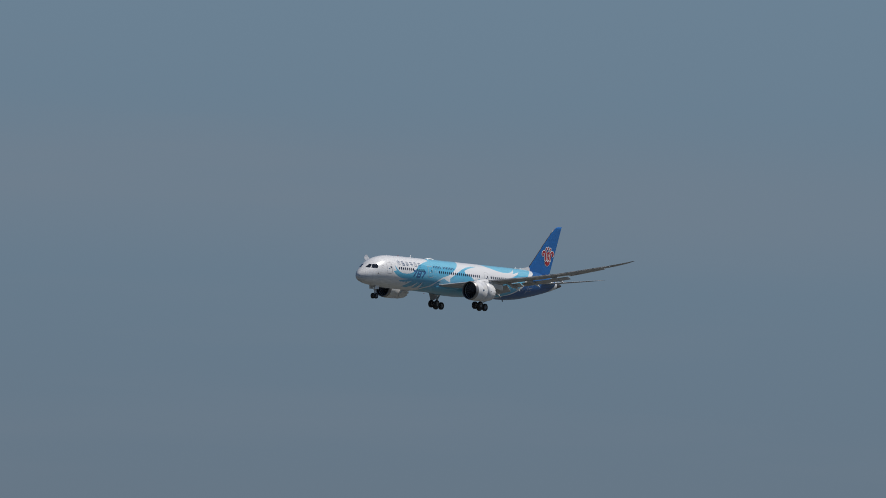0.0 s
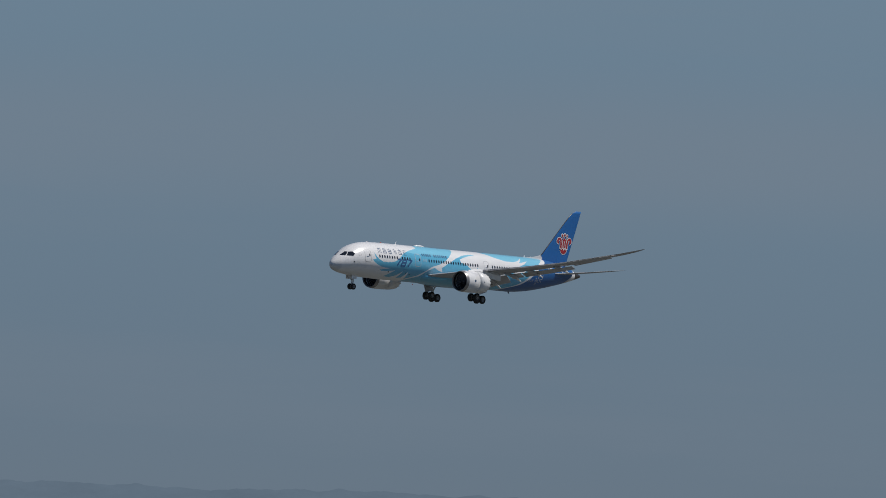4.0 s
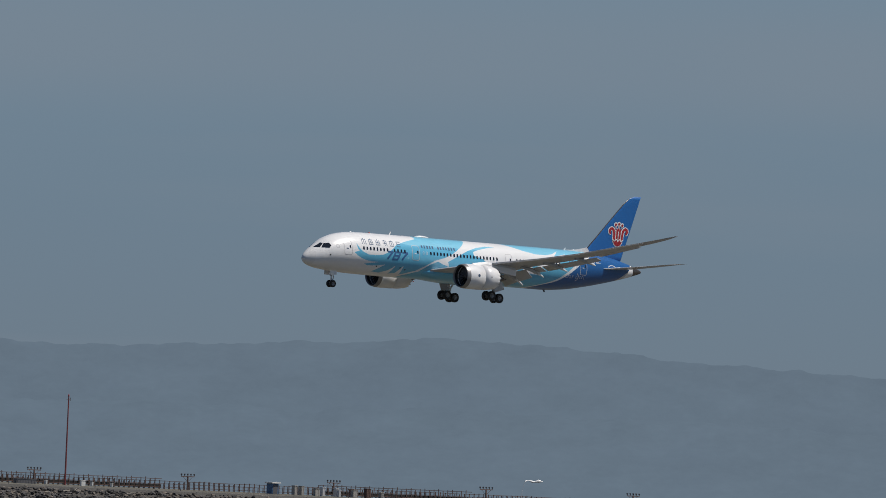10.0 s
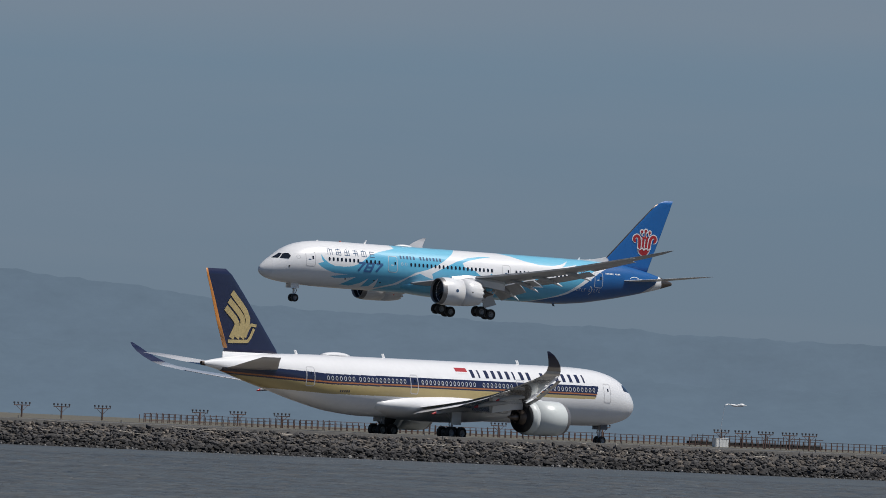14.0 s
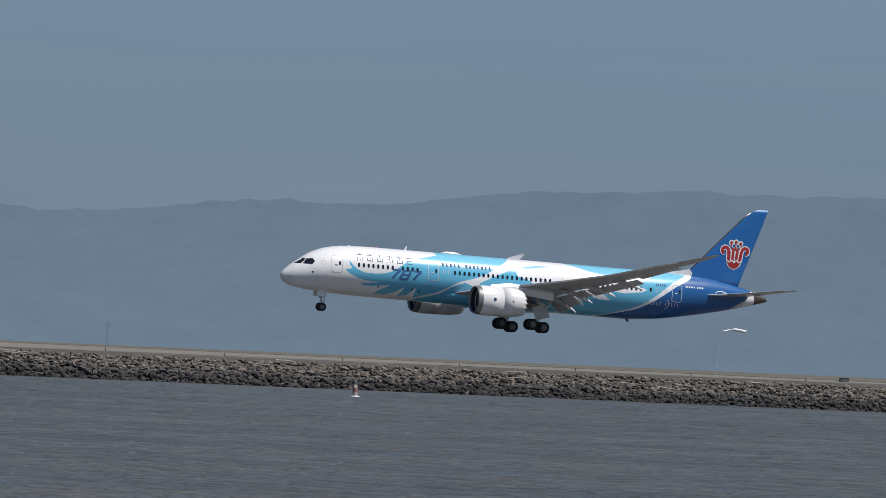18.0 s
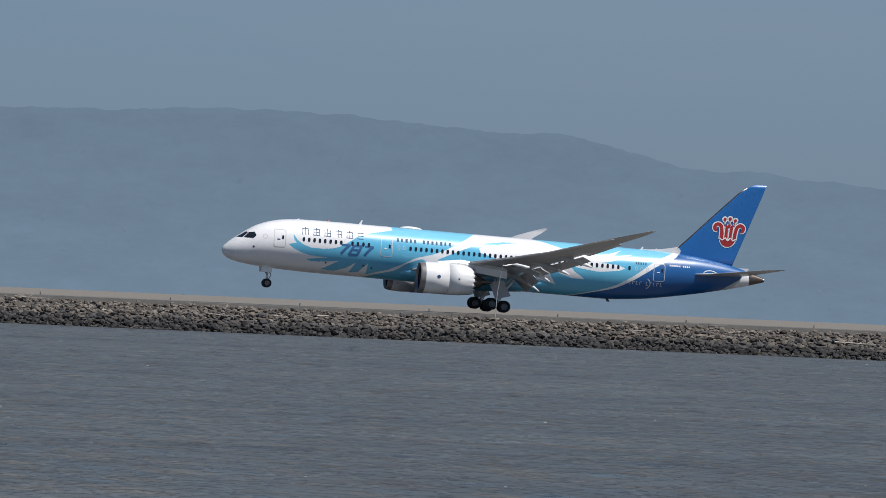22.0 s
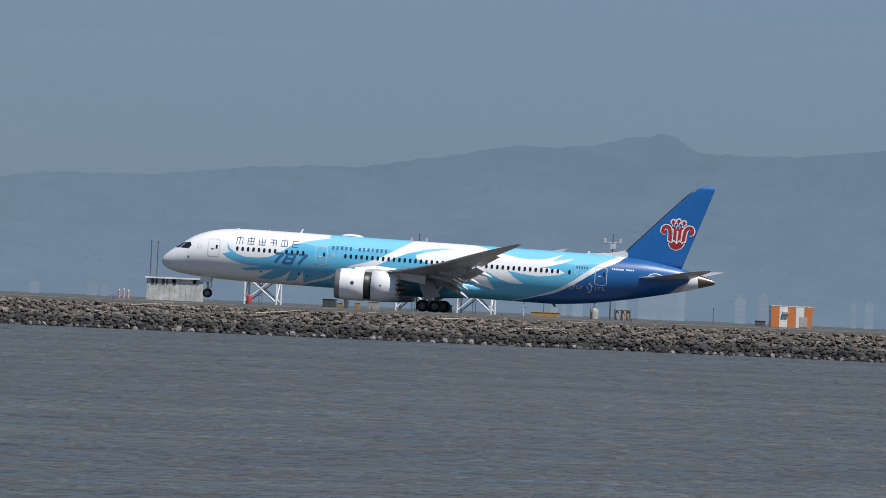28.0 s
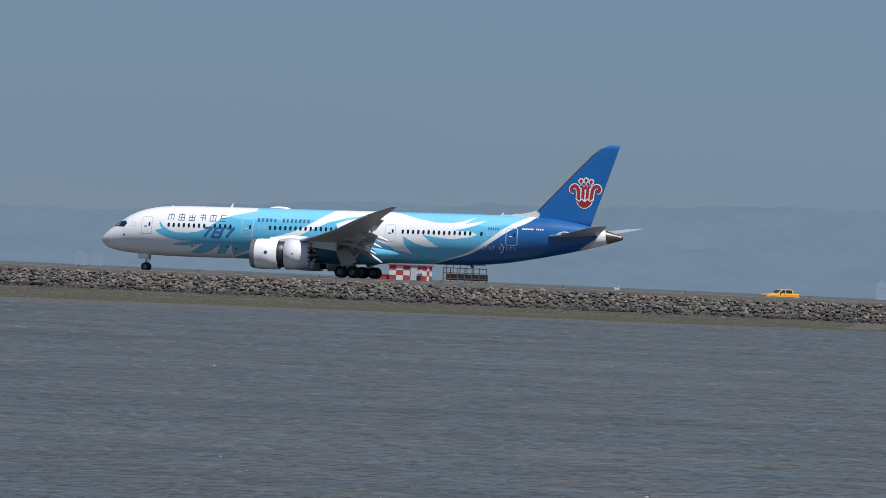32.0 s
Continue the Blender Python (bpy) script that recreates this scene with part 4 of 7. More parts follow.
        return th * 0.6 * 2.8 * 2 * (0.2969 * math.sqrt(x) - 0.126 * x - 0.3516 * x * x + 0.2843 * x**3 - 0.1015 * x**4)
    cx, cz = 58.15, 5.35
    lobe = [(-1.40, 0.16), (-1.55, 0.16), (-1.68, 0.36), (-1.58, 0.66), (-1.28, 0.78), (-1.0, 0.64), (-0.86, 0.34), (-0.79, -0.2), (-0.76, -0.9)]
    inner = [(-0.42, 0.70), (-0.30, 0.38), (-0.27, -0.2), (-0.26, -1.05)]
    bulbs = [(-0.60, 1.36), (0.0, 1.46), (0.62, 1.30)]
    stalks = [[(-0.52, 0.78), (-0.60, 1.22)], [(0, 0.5), (0, 1.3)], [(0.54, 0.74), (0.62, 1.16)]]

    def rounded(path):
        out = []
        for k in range(len(path) - 1):
            p0, p1, p2, p3 = (Vector(path[min(max(k + d, 0), len(path) - 1)]) for d in (-1, 0, 1, 2))
            out += [tuple(p1 + 0.5 * q * (p2 - p0) + q * q * (p0 - 2.5 * p1 + 2 * p2 - 0.5 * p3) + q**3 * (-0.5 * p0 + 1.5 * p1 - 1.5 * p2 + 0.5 * p3)) for q in (0, 0.25, 0.5, 0.75)]
        return out + [path[-1]]

    lobe, inner = rounded(lobe), rounded(inner)

    def bowl(rx, rz, near, lift):
        rows = [(-0.84 - rz * (k + 0.5) / 12, rx * math.sqrt(1 - ((k + 0.5) / 12) ** 2)) for k in range(12)]
        return [shape([(-w, z), (w, z)], rz / 12 + 0.02, near, lift) for z, w in rows]

    def shape(path, width, near, lift, flip=1):
        return ribbon([(cx + flip * x + 0.05 * z, cz + z) for x, z in path], width, fin_skin, near, lift)

    for near in (1, -1):
        strokes = [(lobe, 0.38, 1), (lobe, 0.38, -1), (inner, 0.34, 1), (inner, 0.34, -1), ([(0, 0.85), (0, 0.42)], 0.30, 1)]
        em = part("fin_emblem", merge([shape(p, wd + 0.24, near, 0.030 + 0.002 * k, f) for k, (p, wd, f) in enumerate(strokes)] + bowl(0.98, 0.98, near, 0.03) + [shape(arc(b, 0.14, 0, 360, 12), 0.42, near, 0.03) for b in bulbs] + [shape(p, 0.24, near, 0.03) for p in stalks]), WHITE, jet, "white-edged red flower emblem")
        part("petal", merge([shape(p, wd, near, 0.056 + 0.002 * k, f) for k, (p, wd, f) in enumerate(strokes)] + bowl(0.86, 0.86, near, 0.056) + [shape(arc(b, 0.09, 0, 360, 10), 0.20, near, 0.056) for b in bulbs] + [shape(p, 0.08, near, 0.056) for p in stalks]), RED, em, "deep red petals")
        part("petal_line", merge([shape([(-0.98, -0.78), (-0.62, -1.0), (-0.30, -0.72), (0, -1.05), (0.30, -0.72), (0.62, -1.0), (0.98, -0.78)], 0.12, near, 0.078)] + [shape([(d * 1.02, 0.55), (d, 0.1), (d * 0.98, -0.9)], 0.11, near, 0.076) for d in (-0.50, 0.50)] + [shape([(0, 0.38), (0, -0.95)], 0.11, near, 0.076)]), WHITE, em, "white petal outlines")
    for side in (1, -1):
        part("tailplane", lifting([(side * l, le, ch, u, th) for l, le, ch, u, th in ((0.8, 53.9, 6.0, 0.05, 0.5), (2.0, 54.9, 5.4, 0.2, 0.45), (5.5, 58.0, 3.6, 0.72, 0.3), (8.8, 60.8, 2.1, 1.25, 0.16), (9.9, 62.3, 0.7, 1.42, 0.05))], -0.05), GREY, jet, "grey upswept tailplane", True)
        # bright glint of the root's leading edge, painted in as white
        part("tailplane_edge_glint", lifting([(side * l, le, ch, u, th) for l, le, ch, u, th in ((1.5, 53.95, 2.0, 0.12, 0.42), (2.4, 55.0, 1.4, 0.26, 0.36), (3.2, 55.85, 0.8, 0.40, 0.30))]), WHITE, jet, "tailplane root edge with its metal glint painted white", True)
    part("tail_mark", ribbon(arc((56.15, 0.30), 0.85, 25, 160, 10, 0.5), 0.09, JET.side, 1, 0.014), WHITE, jet, "thin white painted curve")
    part("tail_exhaust", turned([(62.3 - WHEEL_A, 0.26), (62.75 - WHEEL_A, 0.2), (62.7 - WHEEL_A, 0.1)], 16), BURNT, jet).location = (0, 0, 0.16 - GROUND_U)
    # roof fittings
    secs = [[loc(20.2 + 2.5 * s, 0.55 * math.cos(q * math.tau / 12) * math.sin(math.pi * (0.04 + 0.92 * s)) ** 0.5, 2.46 + 0.30 * max(0, math.sin(q * math.tau / 12)) * math.sin(math.pi * (0.04 + 0.92 * s)) ** 0.5) for q in range(12)] for s in np.linspace(0, 1, 9)]
    part("antenna_dome", loft(secs), WHITE, jet, "low white dome on the roof", True)
    for a, h in ((15.4, 0.55), (8.2, 0.12), (48.0, 0.5), (49.6, 0.42), (33.0, 0.1)):
        part("antenna", loft([[loc(a + x + s * 0.3, y * (1 - s * 0.5), 2.40 + h * s + (-0.12 if a > 47 else 0)) for x, y in ((0, 0), (0.12 - 0.04 * s, 0.04), (0.30 - 0.12 * s, 0), (0.12 - 0.04 * s, -0.04))] for s in (0, 1)]), WHITE, jet, "small white blade aerial")
    for a in (26.0, 44.5):
        part("antenna", loft([[loc(a + x + s * 0.25, y, -3.4 - 0.38 * s) for x, y in ((0, 0), (0.15, 0.04), (0.35, 0), (0.15, -0.04))] for s in (0, 1)]), DARKGREY, jet, "small dark belly aerial")
    part("beacon", turned([(-0.02, 0.14), (0.08, 0.12), (0.16, 0.02)], 12, "Z"), BEACON, jet, "red beacon lamp", True).location = loc(11.9, 0, 2.49)
    part("beacon", turned([(0.02, 0.09), (-0.06, 0.08), (-0.1, 0.02)], 12, "Z"), BEACON, jet, "red beacon lamp", True).location = loc(20.5, 0, -3.75)
    # landing gear
    legs = []
    for side in (1, -1):
        leg, truck = gear_leg("main_gear", jet, side * 4.9, 31.15, -1.9, -5.3, 0.73, 0.685, 0.6)
        part("gear_door", slab([(-1.3, 2.5), (0.3, 2.85), (1.3, 1.15), (-0.45, 0.62)], 0.06), PALEGREY, leg, "pale grey leg door").location = (0, -side * 0.95, 0)
        part("brace", merge([rod((0, 0, 1.5), (-0.2, side * 2.0, 3.1), 0.12), rod((0.05, 0, 0.7), (1.7, 0, 3.0), 0.13)]), WHITE, leg)
        legs.append((leg, loc(31.15, side * 4.9, -5.3), truck, 0.6))
    leg, truck = gear_leg("nose_gear", jet, 0, 5.45, -2.9, -5.05, 0, 0.51, 0.36)
    part("taxi_light", turned([(-0.02, 0.16), (0.06, 0.14), (0.1, 0.02)], 12), STEEL, leg).location = (-0.2, 0, 1.2)
    legs.append((leg, loc(5.45, 0, -5.05), None, 0.3))
    for s in (1, -1):
        part("nose_gear_door", box((-0.75, -0.025, -0.62), (0.5, 0.025, 0.1), 0.015), WHITE, jet, "white nose gear door").location = loc(5.35, s * 0.62, -3.2)
    return jet, spoilers, sleeves, legs, wings


jet, spoilers, sleeves, legs, wings = jet_airliner()


# ---- the second airliner, holding on the taxiway ----
LINER = Hull(
    top=[(0.3, -0.95), (0.45, -0.55), (0.9, 0.02), (1.6, 0.72), (2.8, 1.62), (4.5, 2.38), (7, 2.86), (10, 3.05), (13, 3.09), (48, 3.09), (54, 3.03), (58, 2.87), (62, 2.52), (65, 2.12), (66.7, 1.82)],
    bottom=[(0.3, -1.05), (0.45, -1.50), (0.9, -2.05), (1.6, -2.50), (2.8, -2.88), (4.5, -3.2), (7, -3.33), (10, -3.37), (42, -3.37), (47, -3.05), (52, -2.15), (57, -0.95), (62, 0.28), (65, 1.08), (66.7, 1.40)],
    half=[(0.3, 0.02), (0.45, 0.5), (0.9, 1.08), (1.6, 1.68), (2.8, 2.25), (4.5, 2.65), (7, 2.9), (10, 2.98), (44, 2.98), (50, 2.72), (55, 2.15), (60, 1.35), (64, 0.65), (66.7, 0.24)])


def liner_livery(a, u, l):
    ix = np.zeros(len(a), int)
    lift = 0.36 + np.clip((a - 50) * 0.045, 0, 2)
    band = (a > 8.3 + (1.1 - u) * 0.45)
    ix[band & (u < 0.72 + lift) & (u > -0.12 + lift)] = 1
    ix[band & (u < -0.12 + lift) & (u > -0.27 + lift)] = 2
    ix[band & (u < -0.27 + lift) & (u > -0.42 + lift)] = 1
    ix[band & (a <= 24) & (u < -0.42 + lift) & (u > -0.74 + lift)] = 3
    ix[(a > 24) & (u < -0.42 + lift) & (u > -1.45 + lift)] = 3
    ix[(a > 64.2) | ((a > 60) & (u > 1.25))] = 0
    mask = (a > 1.5) & (a < 3.75) & (u > 0.30 + (a - 1.5) * 0.16) & (u < 1.02 + (a - 1.5) * 0.30 - np.clip(a - 3.0, 0, 1) * 0.5)
    ix[mask] = 4
    return ix


LINER_WING = [(1.5, 21.0, 16.5, -2.5, 1.6), (3.0, 22.2, 14.8, -2.25, 1.5), (7, 25.2, 11.5, -1.75, 1.15), (10.5, 27.8, 8.9, -1.30, 0.85), (16, 31.6, 6.6, -0.55, 0.62), (22, 36.2, 4.7, 0.35, 0.42), (27, 40.0, 3.3, 1.1, 0.28), (29.5, 42.0, 2.5, 1.6, 0.2), (30.5, 42.9, 2.15, 2.0, 0.17)]


LINERWING = paint("polished_grey_wing", (0.56, 0.57, 0.575), 0.2, spread=0.16, grain=1.2, coat=1.0)
PALEWHITE = paint("pale_green_grey_paint", (0.62, 0.65, 0.63), 0.32, spread=0.04, grain=3, coat=0.3)


def holding_airliner():
    m = pose(689.1, 1160.8, LAND + 0.1, 0, 0, 180 + 15.39) @ Matrix.Translation((WHEEL_A, 0, 0))
    m.translation.z = LAND
    pl = base("airliner", m, "white airliner with navy and gold bands waiting on the taxiway", "airplane")
    LINER.mesh("fuselage", liner_livery, [WHITE, NAVY, RUSSET, GOLD, GLASS], pl, "white hull with navy, orange and gold bands", -1, 440, 200, 40)
    pane = None
    row = [13.0] + [9.2 + 0.62 * k for k in range(13)] + [22.2 + 0.62 * k for k in range(8)] + [28.0 + 0.62 * k for k in range(14)] + [38.8 + 0.62 * k for k in range(12)] + [46.6 + 0.62 * k for k in range(7)]
    for a in row:
        if pane is None or a > 43:
            rim = ribbon(arc((a, 0.62), 0.15, 0, 360, 12, 1.5), 0.07, LINER.side, -1, 0.015)
            w = part("cabin_window", rim, PALEGREY, pl, "small oval cabin window")
            g = part("pane", decal([(a + 0.12 * math.cos(t), 0.62 + 0.19 * math.sin(t)) for t in [k * math.tau / 10 for k in range(10)]], LINER.side, -1, 0.01, 0.08, 2), GLASS, w)
            if pane is None:
                pane, glass, first = w, g, a
        else:
            c = new("cabin_window", pane.data)
            c.parent, c.location = pl, (a - first, 0, 0)
            c["label"] = "small oval cabin window"
            g = new("pane", glass.data)
            g.parent = c
    for a0, a1 in ((6.4, 7.5), (20.2, 21.3), (36.8, 37.9), (52.2, 53.3)):
        lift = 0.72 if a0 > 50 else 0.36
        u0, u1 = -1.05 + lift, 1.0 + lift
        pts = []
        out = [(a0 + 0.14, u0), (a1 - 0.14, u0), (a1, u0 + 0.14), (a1, u1 - 0.14), (a1 - 0.14, u1), (a0 + 0.14, u1), (a0, u1 - 0.14), (a0, u0 + 0.14), (a0 + 0.14, u0)]
        for p, q in zip(out, out[1:]):
            pts += [(p[0] + (q[0] - p[0]) * k / 5, p[1] + (q[1] - p[1]) * k / 5) for k in range(5)]
        d = part("door", ribbon(pts + pts[:2], 0.09, LINER.side, -1, 0.014), PALEGREY, pl, "cabin door outlined in pale grey")
        part("door_window", decal([(a0 + 0.35, 0.2 + lift), (a0 + 0.55, 0.2 + lift), (a0 + 0.55, 0.5 + lift), (a0 + 0.35, 0.5 + lift)], LINER.side, -1, 0.02), GLASS, d)
    # title as plain bars, flag
    for k in range(17):
        if k != 9:
            a, w = 28.2 - 1.10 * k, (0.50, 0.24, 0.52, 0.48, 0.46)[k % 5]
            part("title_bar", decal([(a - w, 1.38), (a, 1.38), (a, 2.22), (a - w, 2.22)], LINER.side, -1, 0.013), NAVY, pl, "navy bar of the painted title")
    part("flag", decal([(28.6, 1.95), (30.4, 1.95), (30.4, 2.38), (28.6, 2.38)], LINER.side, -1, 0.013), RED, pl, "small red and white flag")
    part("flag_white", decal([(28.6, 1.78), (30.4, 1.78), (30.4, 1.96), (28.6, 1.96)], LINER.side, -1, 0.014), WHITE, pl)
    for k in range(5):
        part("registration_bar", ribbon([(47.2 + 0.3 * k, -0.62), (47.2 + 0.3 * k, -0.86)], 0.17, LINER.side, -1, 0.012), NAVY, pl)
    secs = []
    for s in np.linspace(0, 1, 19):
        k = math.sin(math.pi * min(max(s, 0.02), 0.98)) ** 0.45
        secs.append([loc(20.0 + 22.6 * s, (2.2 + 1.5 * k) * math.cos(q * math.tau / 24), -1.95 + (0.45 + 1.3 * k) * math.sin(q * math.tau / 24)) for q in range(24)])
    part("belly_fairing", loft(secs), WHITE, pl, "white wing-body fairing", True)
    for side in (1, -1):
        stations = [(l, le, ch, u - side * 0.011 * l, th) for l, le, ch, u, th in LINER_WING]
        w = part("wing", lifting([(side * s[0], *s[1:]) for s in stations]), LINERWING, pl, "pale grey wing", True)
        tip = [(30.5, 42.9, 2.15, 2.0, 0.17), (31.3, 43.8, 1.85, 2.55, 0.15), (31.8, 44.7, 1.5, 3.1, 0.12), (32.1, 45.6, 1.05, 3.65, 0.09), (32.2, 46.5, 0.35, 4.05, 0.04)]
        part("winglet", lifting([(side * l, le, ch, u - side * 0.011 * l, th) for l, le, ch, u, th in tip]), NAVY, w, "curved navy winglet", True)
        for l0, l1 in ((11.6, 16.8), (17.0, 22.4), (22.6, 28.4)) if side < 0 else ():
            cut = [station(stations, l) for l in (l0, (l0 + l1) / 2, l1)]
            part("slat", lifting([(side * c[0], c[1] - 0.55, c[2] * 0.07 + 0.42, c[3] - 0.34, c[4] * 0.32) for c in cut]), CHROME, w, "bright lowered leading-edge slat", True)
        flap(w, stations, side, 3.6, 10.2, 0.92, 2.2 if side < 0 else 0.9, 16 if side < 0 else 1, 0.15 if side < 0 else 0.0, "partly lowered flap")
        flap(w, stations, side, 10.6, 20.5, 0.91, 1.8 if side < 0 else 0.6, 15 if side < 0 else 1, 0.12 if side < 0 else 0.0, "partly lowered flap")
        flap(w, stations, side, 20.8, 27.2, 0.86, 1.3 if side < 0 else 0.5, 12 if side < 0 else 1, 0.05 if side < 0 else 0.0, "slightly drooped aileron", "aileron")
        for l, a0, a1, u, dr in ((7.0, 32.5, 38.6, -2.1, 0.7), (13.5, 33.5, 38.6, -1.25, 0.6), (18.5, 36.0, 40.4, -0.55, 0.5))[0 if side < 0 else 1:]:
            canoe(w, side, l, a0, a1, u, dr, RED)
        hold, sleeve = engine(pl, side, 10.5, -2.75, 22.2, 1.92, 6.0, 4.9, PALEWHITE, False)
        secs = [[loc(a, side * 10.5 + x, u + y) for x, y in ((-0.25, 0), (0, 0.35), (0.25, 0), (0.2, -0.8), (-0.2, -0.8))] for a, u in ((24.5, -1.2), (27.0, -1.0), (30.0, -1.2), (33.0, -1.6))]
        part("pylon", loft(secs), WHITE, pl, "white engine pylon")
        part("tailplane", lifting([(side * l, le, ch, u, th) for l, le, ch, u, th in ((0.8, 56.3, 8.0, 1.15, 0.5), (2.5, 57.8, 6.8, 1.4, 0.42), (6.0, 61.1, 4.7, 1.95, 0.28), (9.3, 64.1, 2.7, 2.5, 0.12))]), PALEGREY, pl, "pale grey tailplane", True)
        leg, truck = gear_leg("main_gear", pl, side * 5.3, 33.7, -2.0, -4.76, 0.85, 0.69, 0.62)
        part("gear_door", box((-0.75, -0.05, 0.9), (0.7, 0.03, 2.6), 0.02), WHITE, leg, "white leg door").location = (0.1, -side * 0.75, 0)
    leg, _ = gear_leg("nose_gear", pl, 0, 5.0, -2.9, -4.94, 0, 0.51, 0.36)
    for s in (1, -1):
        part("nose_gear_door", box((-0.55, -0.025, -0.5), (0.55, 0.025, 0.1), 0.015), DARKGREY, pl, "dark nose gear door").location = loc(5.0, s * 0.62, -3.2)
    fin_pts = [(2.25, 55.2, 8.6, 0.46), (3.35, 55.8, 7.9, 0.44), (6.3, 58.4, 6.5, 0.36), (9.2, 61.0, 4.9, 0.26), (11.2, 62.9, 3.75, 0.18), (11.85, 63.9, 2.9, 0.1)]
    part("fin", loft([[loc(le + ch * x, th * 0.6 * y, u) for x, y in airfoil()] for u, le, ch, th in fin_pts]), NAVY, pl, "navy fin", True)
    part("fin_edge", loft([[loc(le + ch * 0.93 + ch * 0.085 * x, (th * 0.12 + 0.03) * y, u) for x, y in airfoil(6)] for u, le, ch, th in fin_pts[1:]]), ORANGE, pl, "orange trailing stripe", True)
    part("fin_root", loft([[loc(le + ch * x, (th * 0.6 + 0.04) * y, u) for x, y in airfoil()] for u, le, ch, th in ((1.5, 55.0, 9.0, 0.5), (2.95, 55.4, 8.45, 0.45))]), WHITE, pl, "white fin root", True)

    def fin_skin(a, u):
        us = [p[0] for p in fin_pts]
        le, ch, th = (np.interp(u, us, [p[i] for p in fin_pts]) for i in (1, 2, 3))
        x = min(max((a - le) / ch, 0.02), 0.98)
        return th * 0.6 * 2.8 * 2 * (0.2969 * math.sqrt(x) - 0.126 * x - 0.3516 * x * x + 0.2843 * x**3 - 0.1015 * x**4)
    feathers = [[(62.9, 9.35), (62.1, 8.6), (61.4, 7.98), (60.75, 7.3), (60.38, 6.6), (60.42, 6.0), (60.85, 5.15), (61.2, 4.45)],
                [(63.3, 8.5), (62.5, 7.85), (61.8, 7.25), (61.2, 6.6), (61.14, 6.0), (61.55, 5.25), (61.95, 4.45)],
                [(63.75, 7.7), (63.0, 7.1), (62.3, 6.5), (61.95, 6.0), (62.2, 5.4), (62.6, 4.7), (62.75, 4.42)]]
    breast = [(63.2, 4.08), (61.6, 4.10), (60.35, 4.15), (59.95, 4.6), (59.45, 5.55)]
    head = [(60.75, 4.55), (60.3, 5.5), (59.9, 5.95), (59.1, 5.85)]
    part("fin_emblem", merge([ribbon(p, 0.68, fin_skin, -1, 0.03 + 0.004 * i) for i, p in enumerate(feathers)] + [ribbon(breast, 0.36, fin_skin, -1, 0.05), ribbon(head, 0.32, fin_skin, -1, 0.055)]), GOLD, pl, "gold striped emblem")
    secs = [[loc(44.7 + 4.2 * s, 0.6 * math.cos(q * math.tau / 12) * math.sin(math.pi * (0.04 + 0.92 * s)) ** 0.5, 3.05 + 0.42 * max(0, math.sin(q * math.tau / 12)) * math.sin(math.pi * (0.04 + 0.92 * s)) ** 0.5) for q in range(12)] for s in np.linspace(0, 1, 9)]
    part("antenna_dome", loft(secs), WHITE, pl, "low white dome on the roof", True)
    for a, h in ((18.2, 0.5), (39.1, 0.5), (52.5, 0.45)):
        part("antenna", loft([[loc(a + x + s * 0.25, y * (1 - 0.5 * s), 3.03 + h * s) for x, y in ((0, 0), (0.2, 0.05), (0.42, 0), (0.2, -0.05))] for s in (0, 1)]), WHITE, pl, "small white blade aerial")
    part("tail_exhaust", turned([(66.5 - WHEEL_A, 0.26), (67.0 - WHEEL_A, 0.2), (66.9 - WHEEL_A, 0.1)], 16), BURNT, pl).location = (0, 0, 1.6 - GROUND_U)
    return pl


holding_airliner()


# ---- the shore ----
def rock_shape(seed):
    rng = random.Random(seed)
    bm = bmesh.new()
    bmesh.ops.create_icosphere(bm, subdivisions=1, radius=1.0)
    for v in bm.verts:
        v.co *= rng.uniform(0.72, 1.15)
    for _ in range(3):
        n = Vector((rng.uniform(-1, 1), rng.uniform(-1, 1), rng.uniform(-1, 1))).normalized()
        d = rng.uniform(0.45, 0.7)
        for v in bm.verts:
            s = v.co.dot(n) - d
            if s > 0:
                v.co -= n * s
    bm.verts.ensure_lookup_table()
    co = np.array([v.co for v in bm.verts])
    tri = np.array([[v.index for v in f.verts] for f in bm.faces])
    bm.free()
    return co, tri


SHAPES = [rock_shape(s) for s in range(14)]
PALE_ROCKS = by_piece(paint("sun_bleached_rocks", (0.125, 0.107, 0.090), 0.9, spread=0.3, grain=0.6, bump=0.05), 0.5, 1.6, "island")
PALE_ROCK = by_piece(paint("sun_bleached_rock", (0.125, 0.107, 0.090), 0.9, spread=0.3, grain=0.6, bump=0.05), 0.5, 1.6)


SHINGLE = by_piece(paint("pale_barnacled_stone", (0.16, 0.155, 0.148), 0.9, spread=0.3, grain=0.4, bump=0.03), 0.4, 1.5, "island")


